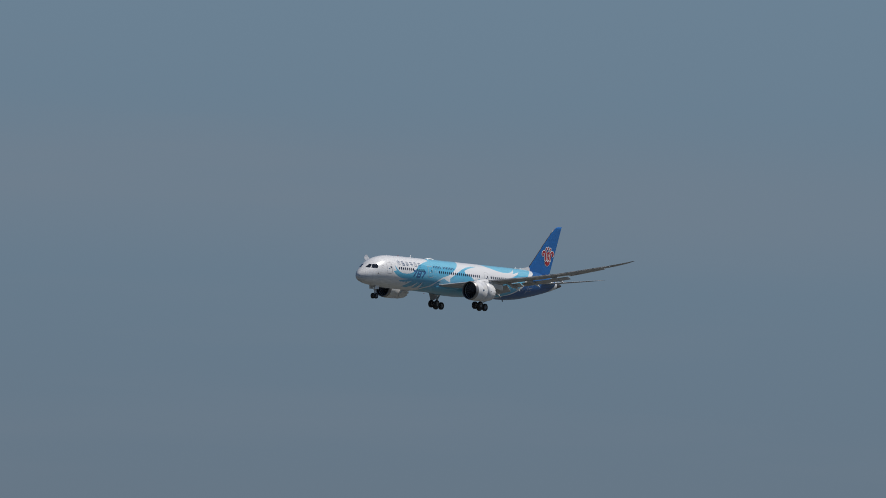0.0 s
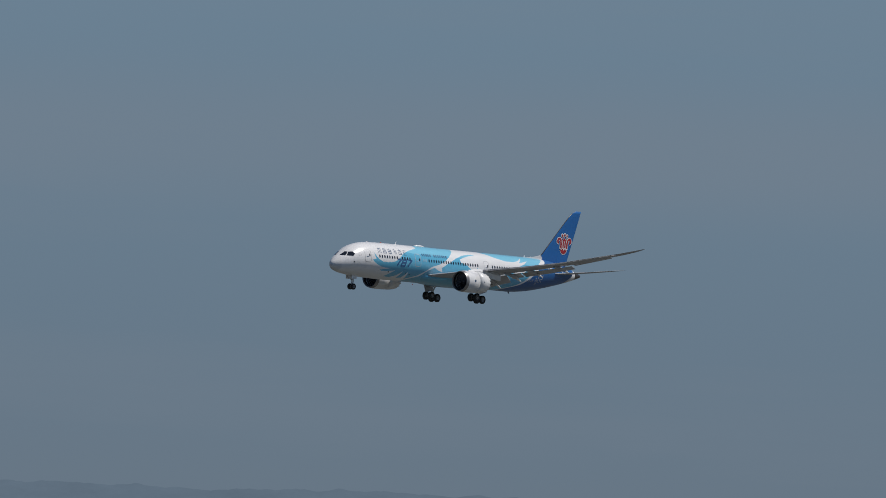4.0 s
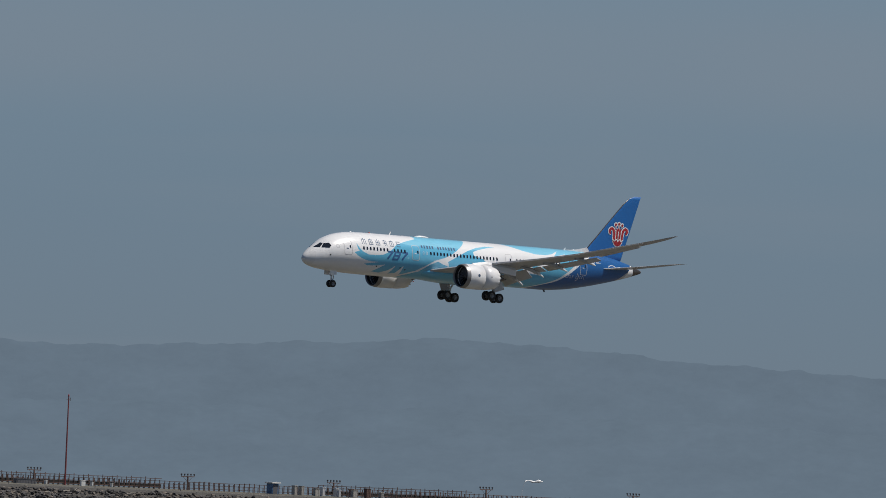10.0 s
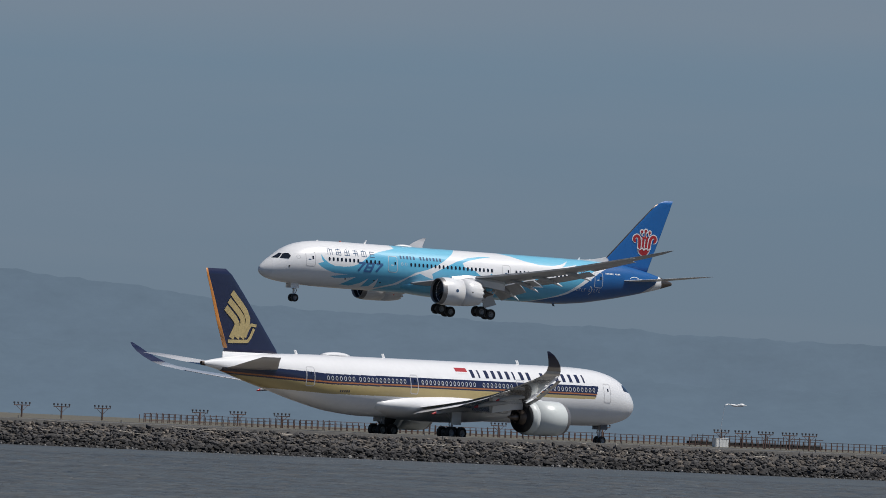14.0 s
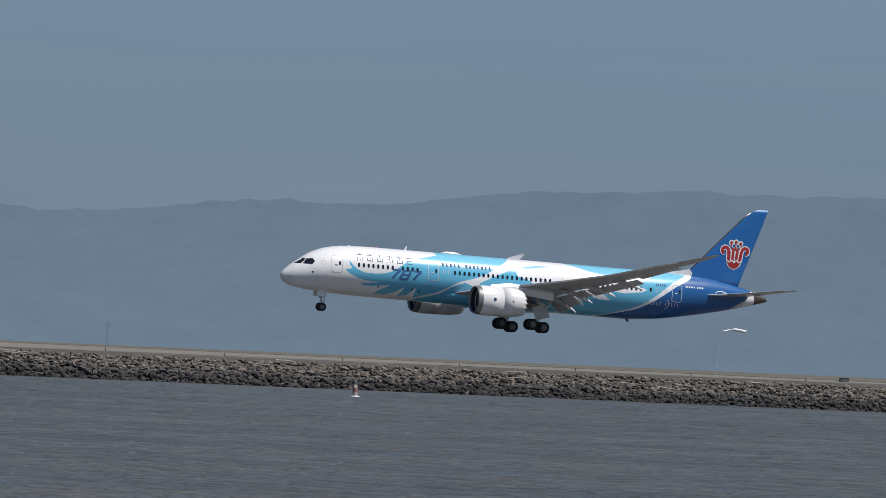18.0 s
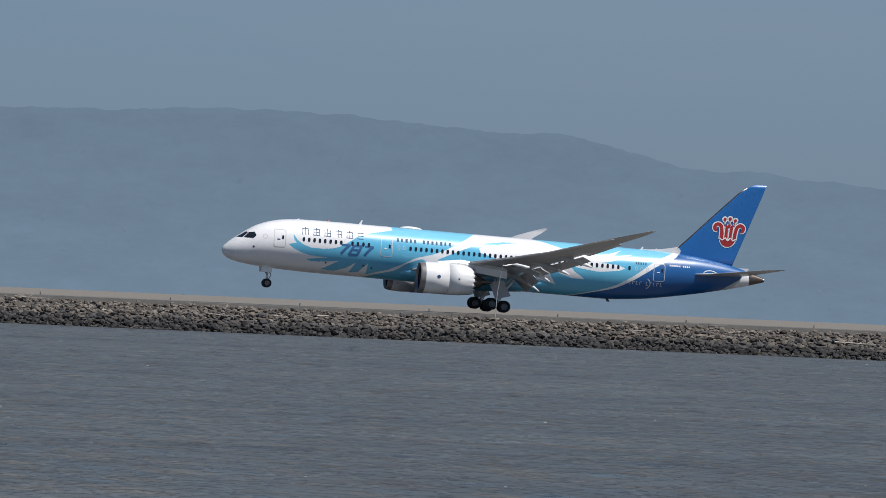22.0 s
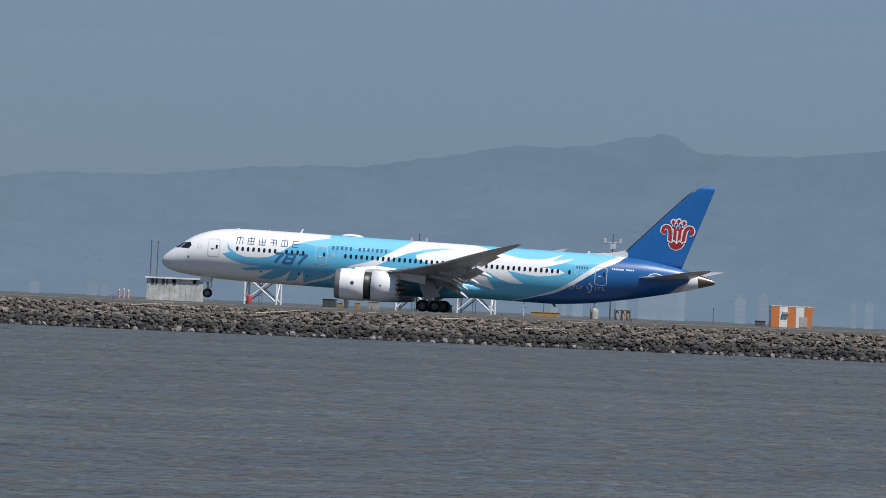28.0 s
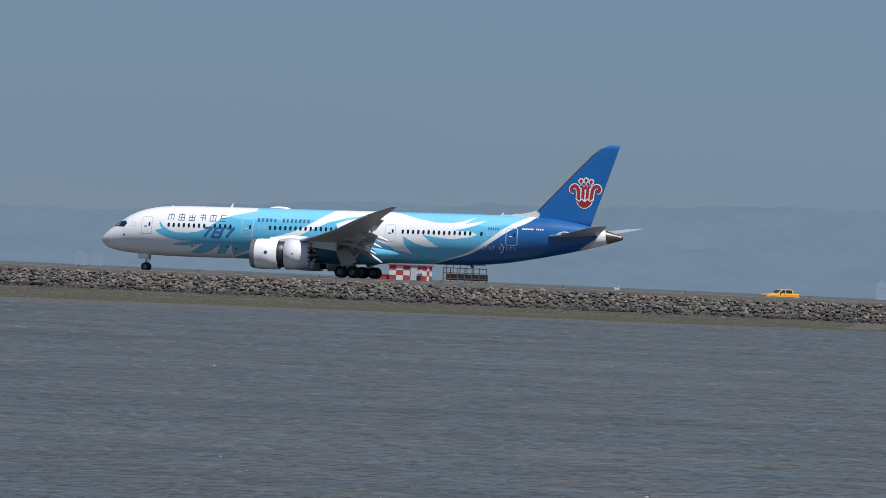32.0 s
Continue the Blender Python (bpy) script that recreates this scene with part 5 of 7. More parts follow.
def tide_stain(m):
    """Weed and damp darken what lies below the tide line."""
    nt, b = m.node_tree, m.node_tree.nodes["Principled BSDF"]
    geo = nt.nodes.new("ShaderNodeNewGeometry")
    sep = nt.nodes.new("ShaderNodeSeparateXYZ")
    nz = nt.nodes.new("ShaderNodeTexNoise")
    nz.inputs["Scale"].default_value = 0.7
    nt.links.new(geo.outputs["Position"], sep.inputs[0])
    nt.links.new(geo.outputs["Position"], nz.inputs["Vector"])
    add = nt.nodes.new("ShaderNodeMath")
    nt.links.new(sep.outputs[2], add.inputs[0])
    nt.links.new(nz.outputs[0], add.inputs[1])
    mr = nt.nodes.new("ShaderNodeMapRange")
    mr.inputs["From Min"].default_value, mr.inputs["From Max"].default_value = 1.0, 1.9
    mr.inputs["To Min"].default_value = 0.42
    nt.links.new(add.outputs[0], mr.inputs["Value"])
    mul = nt.nodes.new("ShaderNodeVectorMath")
    mul.operation = "SCALE"
    nt.links.new(b.inputs["Base Color"].links[0].from_socket, mul.inputs[0])
    nt.links.new(mr.outputs[0], mul.inputs["Scale"])
    nt.links.new(mul.outputs[0], b.inputs["Base Color"])


for m in (ROCK, ROCKS, PALE_ROCK, PALE_ROCKS):
    tide_stain(m)


def marsh(x):
    """How far the grassy mud bank reaches, 0 to 1."""
    return min(max((-246 - x) / 18, 0), 1)


def rocks():
    rng = random.Random(5)
    verts, faces, mats, singles, n = [], [], [], [], 0
    for row in range(18):
        s = row / 10.0 * 0.5 if row < 10 else 0.5 + (row - 9) / 8.0 * 0.5
        x = -460.0
        while x < 1010:
            x += (rng.uniform(0.36, 0.8) if s < 0.5 else rng.uniform(0.24, 0.56)) * (0.78 if x < -215 else 1)
            y = SHORE - 0.3 + 7.2 * s + rng.uniform(-0.35, 0.35)
            z = -0.05 + 2.36 * s ** 0.95 + rng.uniform(-0.18, 0.11)
            if 106.6 < x < 114.3 and s < 0.7:
                continue
            if marsh(x) > 0.5 and s < 0.22:
                continue
            size = rng.uniform(0.22, 0.48) * (0.55 if rng.random() < 0.22 else 1) if s < 0.5 else rng.uniform(0.16, 0.34) * (1.4 if rng.random() < 0.1 else 1)
            size *= 0.92 if x < -215 else 1
            co, tri = SHAPES[rng.randrange(14)]
            rot = Euler((rng.uniform(0, 6.3), rng.uniform(0, 6.3), rng.uniform(0, 6.3))).to_matrix()
            sc = (size * rng.uniform(0.8, 1.35), size * rng.uniform(0.8, 1.2), size * rng.uniform(0.65, 0.95))
            pale = rng.random() < (0.04 if s < 0.45 else (0.55 + 0.8 * (s - 0.45)) * (0.85 if x < -215 else 1 if x < 450 else 0.3))
            if 60 < x < 76 and len(singles) < 300:
                singles.append((x, y, z, rot, sc, pale, rng.randrange(14)))
                continue
            p = (co @ np.array(rot).T) * sc + (x, y, z)
            verts.append(p)
            faces.append(tri + n)
            mats += [1 if pale else 0] * len(tri)
            n += len(co)
    x = 560.0
    while x < 1010:
        x += rng.uniform(0.3, 1.3)
        co, tri = SHAPES[rng.randrange(14)]
        rot = Euler((rng.uniform(0, 6.3), rng.uniform(0, 6.3), rng.uniform(0, 6.3))).to_matrix()
        verts.append((co @ np.array(rot).T) * rng.uniform(0.10, 0.24) + (x, SHORE - 0.9 + rng.uniform(-0.3, 0.3), rng.uniform(0.0, 0.12)))
        faces.append(tri + n)
        mats += [2] * len(tri)
        n += len(co)
    x = -262.0
    while x < 62:
        x += rng.uniform(0.5, 1.7)
        co, tri = SHAPES[rng.randrange(14)]
        rot = Euler((rng.uniform(0, 6.3), rng.uniform(0, 6.3), rng.uniform(0, 6.3))).to_matrix()
        verts.append((co @ np.array(rot).T) * rng.uniform(0.2, 0.42) + (x, SHORE - 0.6 + rng.uniform(-0.3, 0.3), rng.uniform(0.0, 0.2)))
        faces.append(tri + n)
        mats += [2] * len(tri)
        n += len(co)
    me = bpy.data.meshes.new("rocks")
    me.from_pydata(np.concatenate(verts).tolist(), [], np.concatenate(faces).tolist())
    me.materials.append(ROCKS)
    me.materials.append(PALE_ROCKS)
    me.materials.append(SHINGLE)
    me.polygons.foreach_set("material_index", np.array(mats, np.int32))
    ob = new("rocks", me)
    ob.parent = core
    tagged(ob, "heap of angular grey and tan boulders", kind="stuff")
    meshes = {}
    for x, y, z, rot, sc, pale, k in singles:
        if (k, pale) not in meshes:
            m2 = bpy.data.meshes.new("rock")
            m2.from_pydata(SHAPES[k][0].tolist(), [], SHAPES[k][1].tolist())
            m2.materials.append(PALE_ROCK if pale else ROCK)
            meshes[(k, pale)] = m2
        r = new("rock", meshes[(k, pale)])
        r.parent = core
        r.matrix_basis = Matrix.LocRotScale((x, y, z), rot.to_quaternion(), Vector(sc))


rocks()

PARAPET = paint("dusty_concrete_kerb", (0.185, 0.176, 0.16), 0.9, spread=0.16, grain=3, bump=0.01)
kerb = base("parapet", pose(0, SHORE + 8.6, 0), "low dusty concrete parapet behind the rocks", "parapet", kind="structure")
for k in range(66):
    x0 = -480 + 24.3 * k
    piece = part("panel", box((x0, -0.25, 1.2), (x0 + 24.26, 0.25, 2.70 + 0.03 * math.sin(k * 2.1)), 0.03), PARAPET, kerb)
post_mesh = None
for k in range(120):
    if post_mesh is None:
        post = part("post", rod((0, 0, 0), (0, 0, 0.32), 0.05), DARKGREY, kerb)
        post_mesh = post.data
    else:
        post = new("post", post_mesh)
        post.parent = kerb
    post.location = (-470 + 12.15 * k, -0.1, 2.68)

# driftwood caught among the rocks
BLEACHED = by_piece(paint("bleached_driftwood", (0.34, 0.31, 0.265), 0.85, spread=0.2, grain=0.5, bump=0.01), 0.45, 1.35)
rng = random.Random(11)
log_meshes = []
for k in range(6):
    bm = bmesh.new()
    p = Vector((0, 0, 0))
    L = (1.2, 2.0, 3.2, 4.4, 5.5, 2.6)[k]
    for j in range(5):
        q = p + Vector((L / 5, rng.uniform(-0.08, 0.08), rng.uniform(-0.05, 0.05)))
        add_rod(bm, p, q, 0.062 - 0.008 * j, 0.062 - 0.008 * (j + 1), 7)
        p = q
    add_rod(bm, (L * 0.5, 0, 0), (L * 0.62, 0.15, 0.22), 0.03, 0.015, 6)
    m2 = bpy.data.meshes.new("driftwood_log")
    bm.to_mesh(m2)
    bm.free()
    m2.materials.append(BLEACHED)
    log_meshes.append(m2)
for k in range(290):
    ob = new("driftwood_log", log_meshes[rng.choice((0, 0, 0, 1, 1, 2, 2, 3, 4, 5))])
    s = rng.uniform(0.52, 0.97)
    ob.matrix_world = Matrix.Translation((rng.uniform(-260, 990), SHORE - 0.55 + 7.2 * s, 0.32 + 2.35 * s)) @ Euler((0, rng.uniform(-0.09, 0.09), rng.gauss(0, 0.6))).to_matrix().to_4x4()
    tagged(ob, "sun-bleached driftwood log lying among the rocks", "driftwood", "driftwood on the sea wall")

# marsh bank
MUD = paint("weedy_wet_mud", (0.078, 0.070, 0.060), 0.75, spread=0.4, grain=1.5, bump=0.03)


def flat(x):
    """How far the mud flat runs out from the rocks."""
    return 380 * min(max((-258 - x) / 110, 0), 1)


def mud_height(x, y):
    rough = 0.07 * noise.noise((x * 0.25, y * 0.6, 0))
    if y < SHORE - 9:
        reach = flat(x) + 14 * noise.noise((x * 0.05, 0, 2))
        return 0.05 + 0.3 * rough if y > SHORE - 9 - reach else -0.3
    return max(-0.35 + marsh(x) * 0.10 * (y - SHORE + 9) + rough, (0.04 if x < -262 else -0.3) + 0.3 * rough)


mud = part("mud_bank", grid_mesh([-1500] + [-450 + 2.5 * k for k in range(77)], [SHORE - 420 + 20 * k for k in range(20)] + [SHORE - 18] + [SHORE - 9 + k for k in range(13)],
                                 lambda x, y: mud_height(x, y)), MUD)
tagged(mud, "low dark mud bank below the rocks", "mud bank", kind="structure")
GRASS = by_piece(paint("marsh_grass", (0.046, 0.046, 0.028), 0.8, spread=0.35, grain=2.0), 0.88, 1.12, "island")
rng = random.Random(21)
vs, fs = [], []
for k in range(42000):
    x = -450 + 190 * rng.random() ** 0.8
    if rng.random() > 0.75 * marsh(x) or noise.noise((x * 0.12, 4, 1)) < -0.4:
        continue
    y = SHORE - 4.8 + 6.1 * rng.random() - (0.5 * flat(x) * rng.random() ** 1.3 if k % 2 else 0)
    z = mud_height(x, y) + 0.02
    h, a, w = rng.uniform(0.03, 0.10), rng.uniform(-0.6, 0.6), rng.uniform(0.12, 0.34)
    i = len(vs)
    vs += [(x - w * math.cos(a), y - 0.3 * w * math.sin(a), z - 0.04), (x + w * math.cos(a), y + 0.3 * w * math.sin(a), z - 0.04), (x + rng.uniform(-0.15, 0.15), y + rng.uniform(0.2, 0.5), z + h)]
    fs.append((i, i + 1, i + 2))
me = bpy.data.meshes.new("grass")
me.from_pydata(vs, [], fs)
me.materials.append(GRASS)
tagged(new("grass", me), "olive marsh grass on the mud bank", "grass", kind="stuff")

# white streamers on thin poles, to scare birds
STREAM = paint("white_plastic_film", (0.82, 0.82, 0.80), 0.4, spread=0.04, grain=0.5)


def streamer(x, lean, droop, label, top=5.2):
    st = base("bird_streamer", pose(x, SHORE + 7.4, 2.2, 0, 0, 0), label, "streamer", "streamers along the sea wall")
    part("pole", merge([rod((0, 0, 0), (0.12 * lean, 0, top / 2), 0.03), rod((0.12 * lean, 0, top / 2), (0.55 * lean, 0, top), 0.022, 0.014)]), PALEGREY, st)
    bm = bmesh.new()
    rings = []
    for k in range(25):
        s = k / 24
        c = Vector((0.55 * lean + 2.5 * s, 0.25 * math.sin(s * 5), top - droop * s**1.5 + 0.09 * math.sin(s * 9 + x) + 0.13 * math.exp(-((s - 0.72) / 0.16) ** 2)))
        r = 0.055 + 0.11 * math.exp(-((s - 0.70) / 0.24) ** 2) + 0.03 * math.sin(s * 19 + x)
        rings.append([bm.verts.new(c + Vector((0.12 * r * math.sin(q), r * math.cos(q * math.tau / 8), r * math.sin(q * math.tau / 8)))) for q in range(8)])
    for p, q in zip(rings, rings[1:]):
        for j in range(8):
            bm.faces.new((p[j], p[(j + 1) % 8], q[(j + 1) % 8], q[j]))
    part("film", bm, STREAM, st, "white fluttering film tube", True)


for x, lean, droop in ((878.8, 1, 0.1), (795, 1, -0.1), (671.4, 1, 0.1), (551, 1, 0.2), (431.2, 1, 0.05), (306.2, 1, 0.3), (180, 1, 0.2), (49.2, 1, 0.6), (-75.2, 0.6, 0.3), (-195.9, 1, 0.35)):
    streamer(x, lean, droop, "white tube streamer blowing from a thin leaning pole", 3.4 if x > 870 else 5.2)


# notice boards on the rocks
def notice(x, y, z, width, height, second):
    nb = base("notice_board", pose(x, y, z - 0.9), "white notice board with red lettering on the rocks", "sign")
    part("board", box((-width / 2, -0.03, 0.9), (width / 2, 0.03, 0.9 + height), 0.01), paint("white_sign_board", (0.66, 0.66, 0.64), 0.5, spread=0.08, grain=0.6), nb)
    for s in (-0.35, 0.35):
        part("post", rod((width * s, 0.06, 0), (width * s, 0.06, 0.9 + height), 0.04), PALEGREY, nb)
    cu = bpy.data.curves.new("word", "FONT")
    cu.body, cu.size, cu.align_x, cu.extrude = "NO", height * 0.58, "CENTER", 0.004
    tmp = new("word", cu)
    dg = bpy.context.evaluated_depsgraph_get()
    me = bpy.data.meshes.new_from_object(tmp.evaluated_get(dg))
    bpy.data.objects.remove(tmp)
    me.materials.clear()
    me.materials.append(paint("red_sign_letters", (0.42, 0.05, 0.05), 0.5, spread=0.1, grain=0.4))
    wd = new("word", me)
    wd.parent = nb
    wd.matrix_basis = pose(0, -0.04, 0.9 + height * 0.47, 90)
    if second:
        for k in range(9):
            part("word_bar", box((-width * 0.42 + k * width * 0.094, -0.04, 0.9 + height * 0.12), (-width * 0.42 + k * width * 0.094 + width * 0.065, -0.031, 0.9 + height * 0.33)), me.materials[0], nb)


notice(122.9, SHORE + 6.0, 2.06, 1.75, 1.08, True)
notice(798.5, SHORE + 7.0, 2.75, 1.9, 0.85, False)

# landing stage with rolled fenders, at the shore
DARKTIMBER = paint("tarred_timber", (0.02, 0.018, 0.017), 0.85, spread=0.3, grain=0.5, bump=0.02)
WORNDECK = paint("worn_deck_boards", (0.19, 0.175, 0.15), 0.9, spread=0.35, grain=0.8, bump=0.01)
stage = base("landing_stage", pose(109.8, SHORE + 1.5, 0), "dark timber landing stage with a worn deck on the rocks", "landing stage")
part("deck", box((-2.9, -2.4, 0.92), (4.1, 4.5, 1.12), 0.03), WORNDECK, stage, "worn brown deck edge")
for k in range(9):
    part("pile", rod((-3.3 + 0.88 * k, -2.1, -0.8), (-3.3 + 0.88 * k, -2.1, 0.95), 0.14), DARKTIMBER, stage)
# reaches past the deck's left edge as a dark solid for the shade there
part("skirt", box((-4.3, -1.9, -0.5), (3.9, 4.5, 0.9), 0.02), DARKTIMBER, stage, "dark timber skirt, its left end painted-in shade")
for k in range(4):
    fx = -2.75 + 1.85 * k
    ribs = [(0.0, 0.02), (0.0, 0.36)]
    for j in range(18):
        ribs += [(0.11 * j + 0.03, 0.36), (0.11 * j + 0.05, 0.56 - 0.05 * ((3 * j + k) % 4)), (0.11 * j + 0.09, 0.55 - 0.05 * ((3 * j + k) % 4))]
    ring = turned(ribs + [(2.0, 0.02)], 16, "X")
    fd = part("mooring_fender", ring, by_piece(paint("rope_and_rubber", (0.10, 0.079, 0.066), 0.85, spread=0.5, grain=0.25, bump=0.05), 0.7, 1.2))
    fd.matrix_world = pose(110.1 + fx - 0.9, SHORE - 0.1 - 0.25 * (k % 2), 1.66, 0, 5 - 3 * k, 24 + 9 * (k % 2))
    tagged(fd, "ribbed dark rolled fender lying on the landing stage", "fender", "fenders on the landing stage")
part("ramp", box((-4.3, 4.4, 1.5), (-1.7, 6.5, 2.62), 0.05), PALEGREY, stage, "pale concrete block")

# channel buoy
WHITEPLASTIC = paint("dirty_white_plastic", (0.33, 0.29, 0.275), 0.5, spread=0.2, grain=0.4)
PINKBAND = paint("faded_red_band", (0.27, 0.13, 0.12), 0.6, spread=0.15, grain=0.4)
buoy = base("channel_buoy", pose(332.0, 938, 0), "white can buoy with a grey collar floating in the bay", "buoy")
part("float", turned([(-0.5, 0.1), (-0.3, 0.36), (0.02, 0.42), (0.12, 0.38), (0.16, 0.2)], 20, "Z"), PALEGREY, buoy, "grey float collar", True)
part("can", turned([(0.12, 0.22), (1.0, 0.17), (1.06, 0.12), (1.08, 0.02)], 18, "Z"), WHITEPLASTIC, buoy, "white can", True)
part("band", turned([(0.45, 0.215), (0.8, 0.20)], 18, "Z"), PINKBAND, buoy, "faded red band", True)
part("lamp", turned([(1.05, 0.12), (1.3, 0.13), (1.42, 0.04)], 12, "Z"), DARKGREY, buoy, "small dark lamp", True)


# ---- huts, masts, vehicles and clutter on the airfield ----
TRUCKWHITE = paint("white_car_paint", (0.78, 0.78, 0.78), 0.3, spread=0.03, grain=1, coat=0.6)
TRUCKYELLOW = paint("yellow_car_paint", (0.75, 0.36, 0.03), 0.35, spread=0.05, grain=1, coat=0.5)
PURPLE = paint("purple_banner", (0.10, 0.06, 0.28), 0.6, spread=0.15, grain=0.5)
LAMPGLASS = paint("clear_lamp_glass", (0.7, 0.7, 0.68), 0.15, spread=0.05, coat=1.0)
TAILRED = paint("red_lamp_plastic", (0.4, 0.02, 0.02), 0.3, spread=0.05)
REDPANEL = paint("faded_red_panel", (0.36, 0.06, 0.05), 0.6, spread=0.12, grain=0.8)
WHITEPANEL = paint("white_panel", (0.66, 0.66, 0.64), 0.6, spread=0.1, grain=0.8)
ORANGEPANEL = paint("orange_panel", (0.52, 0.17, 0.045), 0.6, spread=0.12, grain=0.8)
TAN = paint("tan_corrugated_metal", (0.36, 0.28, 0.19), 0.7, spread=0.1, grain=1.5)
RUST = by_piece(paint("rusty_timber", (0.105, 0.065, 0.055), 0.9, spread=0.3, grain=0.5, bump=0.01), 0.6, 1.5)
RUSTS = by_piece(paint("rusty_timbers", (0.105, 0.065, 0.055), 0.9, spread=0.3, grain=0.5, bump=0.01), 0.6, 1.5, "island")
WHITESTEEL = paint("white_painted_steel", (0.70, 0.70, 0.69), 0.5, spread=0.1, grain=0.8)
REDSTEEL = paint("red_painted_steel", (0.20, 0.04, 0.04), 0.5, spread=0.12, grain=0.8)
PINK = paint("faded_pink_paint", (0.50, 0.33, 0.31), 0.7, spread=0.15, grain=0.5)
SOCK = paint("red_windsock_cloth", (0.50, 0.05, 0.05), 0.8, spread=0.1, grain=0.4)
GREENBIN = paint("green_steel", (0.06, 0.072, 0.06), 0.6, spread=0.2, grain=0.7)
YELLOWBOX = paint("ochre_steel", (0.38, 0.24, 0.08), 0.6, spread=0.15, grain=0.7)
BLUEBOX = paint("blue_plastic", (0.06, 0.13, 0.25), 0.5, spread=0.1, grain=0.6)
FLOOR = LAND


def pickup(x, y, z, paintwork, label, bed="open", turn=0.0, length=5.6):
    """A pickup; its nose points towards -x."""
    t = base("pickup_truck", pose(x, y, z, 0, 0, turn), label, "truck")
    def prism(prof, half):
        """A profile in x and z drawn out to both sides; half(z) is its half width."""
        bm = bmesh.new()
        rings = [[bm.verts.new((px, d * half(pz), pz)) for px, pz in prof] for d in (-1, 1)]
        for k in range(len(prof)):
            bm.faces.new((rings[0][k - 1], rings[0][k], rings[1][k], rings[1][k - 1]))
        bm.faces.new(rings[0][::-1])
        bm.faces.new(rings[1])
        bmesh.ops.recalc_face_normals(bm, faces=bm.faces)
        return bm

    def cab_half(z):
        return 0.965 - 0.24 * (z - 1.1)

    part("body", prism([(0.0, 0.5), (0.02, 0.95), (0.12, 1.12), (0.4, 1.17), (1.4, 1.21), (3.6, 1.21), (length - 0.05, 1.21), (length, 1.15), (length, 0.5)], lambda z: 0.98 - (0.05 if z > 1.16 else 0.0)), paintwork, t)
    part("cab", prism([(1.38, 1.2), (1.5, 1.25), (2.0, 1.66), (2.3, 1.73), (3.2, 1.73), (3.42, 1.68), (3.58, 1.2)], cab_half), paintwork, t)
    for s in (-1, 1):
        part("wheel_arch", box((0.5, s * 0.985 - 0.012, 0.5), (1.4, s * 0.985 + 0.012, 0.82), 0.01), DARKGREY, t)
        part("wheel_arch", box((length - 1.6, s * 0.985 - 0.012, 0.5), (length - 0.7, s * 0.985 + 0.012, 0.82), 0.01), DARKGREY, t)
        for pts in ([(1.72, 1.25), (2.46, 1.25), (2.46, 1.64), (2.12, 1.64)], [(2.58, 1.25), (3.38, 1.25), (3.30, 1.64), (2.58, 1.64)]):
            bm = bmesh.new()
            front = [bm.verts.new((px, s * (cab_half(pz) + 0.012), pz)) for px, pz in pts]
            back = [bm.verts.new((px, s * 0.75, pz)) for px, pz in pts]
            bm.faces.new(front)
            bm.faces.new(back[::-1])
            for k in range(4):
                bm.faces.new((front[k], back[k], back[(k + 1) % 4], front[(k + 1) % 4]))
            bmesh.ops.recalc_face_normals(bm, faces=bm.faces)
            part("side_window", bm, GLASS, t, "dark side window")
        part("door_handle", box((2.3, s * 0.99 - 0.02, 1.05), (2.46, s * 0.99 + 0.02, 1.09)), DARKGREY, t)
        part("mirror", box((1.75, s * 1.0 - 0.1, 1.2), (1.88, s * 1.0 + 0.12, 1.4), 0.02), DARKGREY, t)
        part("headlight", box((-0.02, s * 0.7 - 0.2, 0.78), (0.12, s * 0.7 + 0.2, 0.98), 0.02), LAMPGLASS, t)
        part("taillight", box((length - 0.05, s * 0.88 - 0.06, 0.75), (length + 0.02, s * 0.88 + 0.06, 1.1), 0.01), TAILRED, t)
    bm = bmesh.new()
    for px, pz, w in ((1.53, 1.275, 0.85), (1.97, 1.635, 0.76)):
        for s in (-1, 1):
            bm.verts.new((px - 0.015, s * w, pz + 0.02))
    bm.verts.ensure_lookup_table()
    bm.faces.new([bm.verts[i] for i in (0, 1, 3, 2)])
    part("windscreen", bm, GLASS, t, "dark windscreen")
    part("bumper", box((-0.1, -0.95, 0.45), (0.1, 0.95, 0.68), 0.03), DARKGREY, t)
    for px in (0.95, length - 1.15):
        for s in (-0.88, 0.88):
            w = wheel(t, (px, s, 0.38), 0.38, 0.26)
    if bed == "open":
        part("bed_lining", box((3.7, -0.86, 1.0), (length - 0.1, 0.86, 1.17), 0.01), DARKGREY, t)
    elif bed == "box":
        part("canopy", box((3.66, -0.99, 1.0), (length + 0.05, 0.99, 1.84), 0.05), paintwork, t, "white service box")
        part("banner", box((3.95, -1.0, 1.45), (length - 0.35, -0.975, 1.76)), PURPLE, t, "purple panel with pale marks")
        part("banner_bar", box((4.2, -1.012, 1.57), (length - 0.6, -1.002, 1.66)), PALEGREY, t)
    elif bed == "panel":
        part("side_boards", box((3.7, -0.98, 1.0), (length + 0.6, 0.98, 1.5), 0.03), PALEGREY, t, "pale grey side boards")
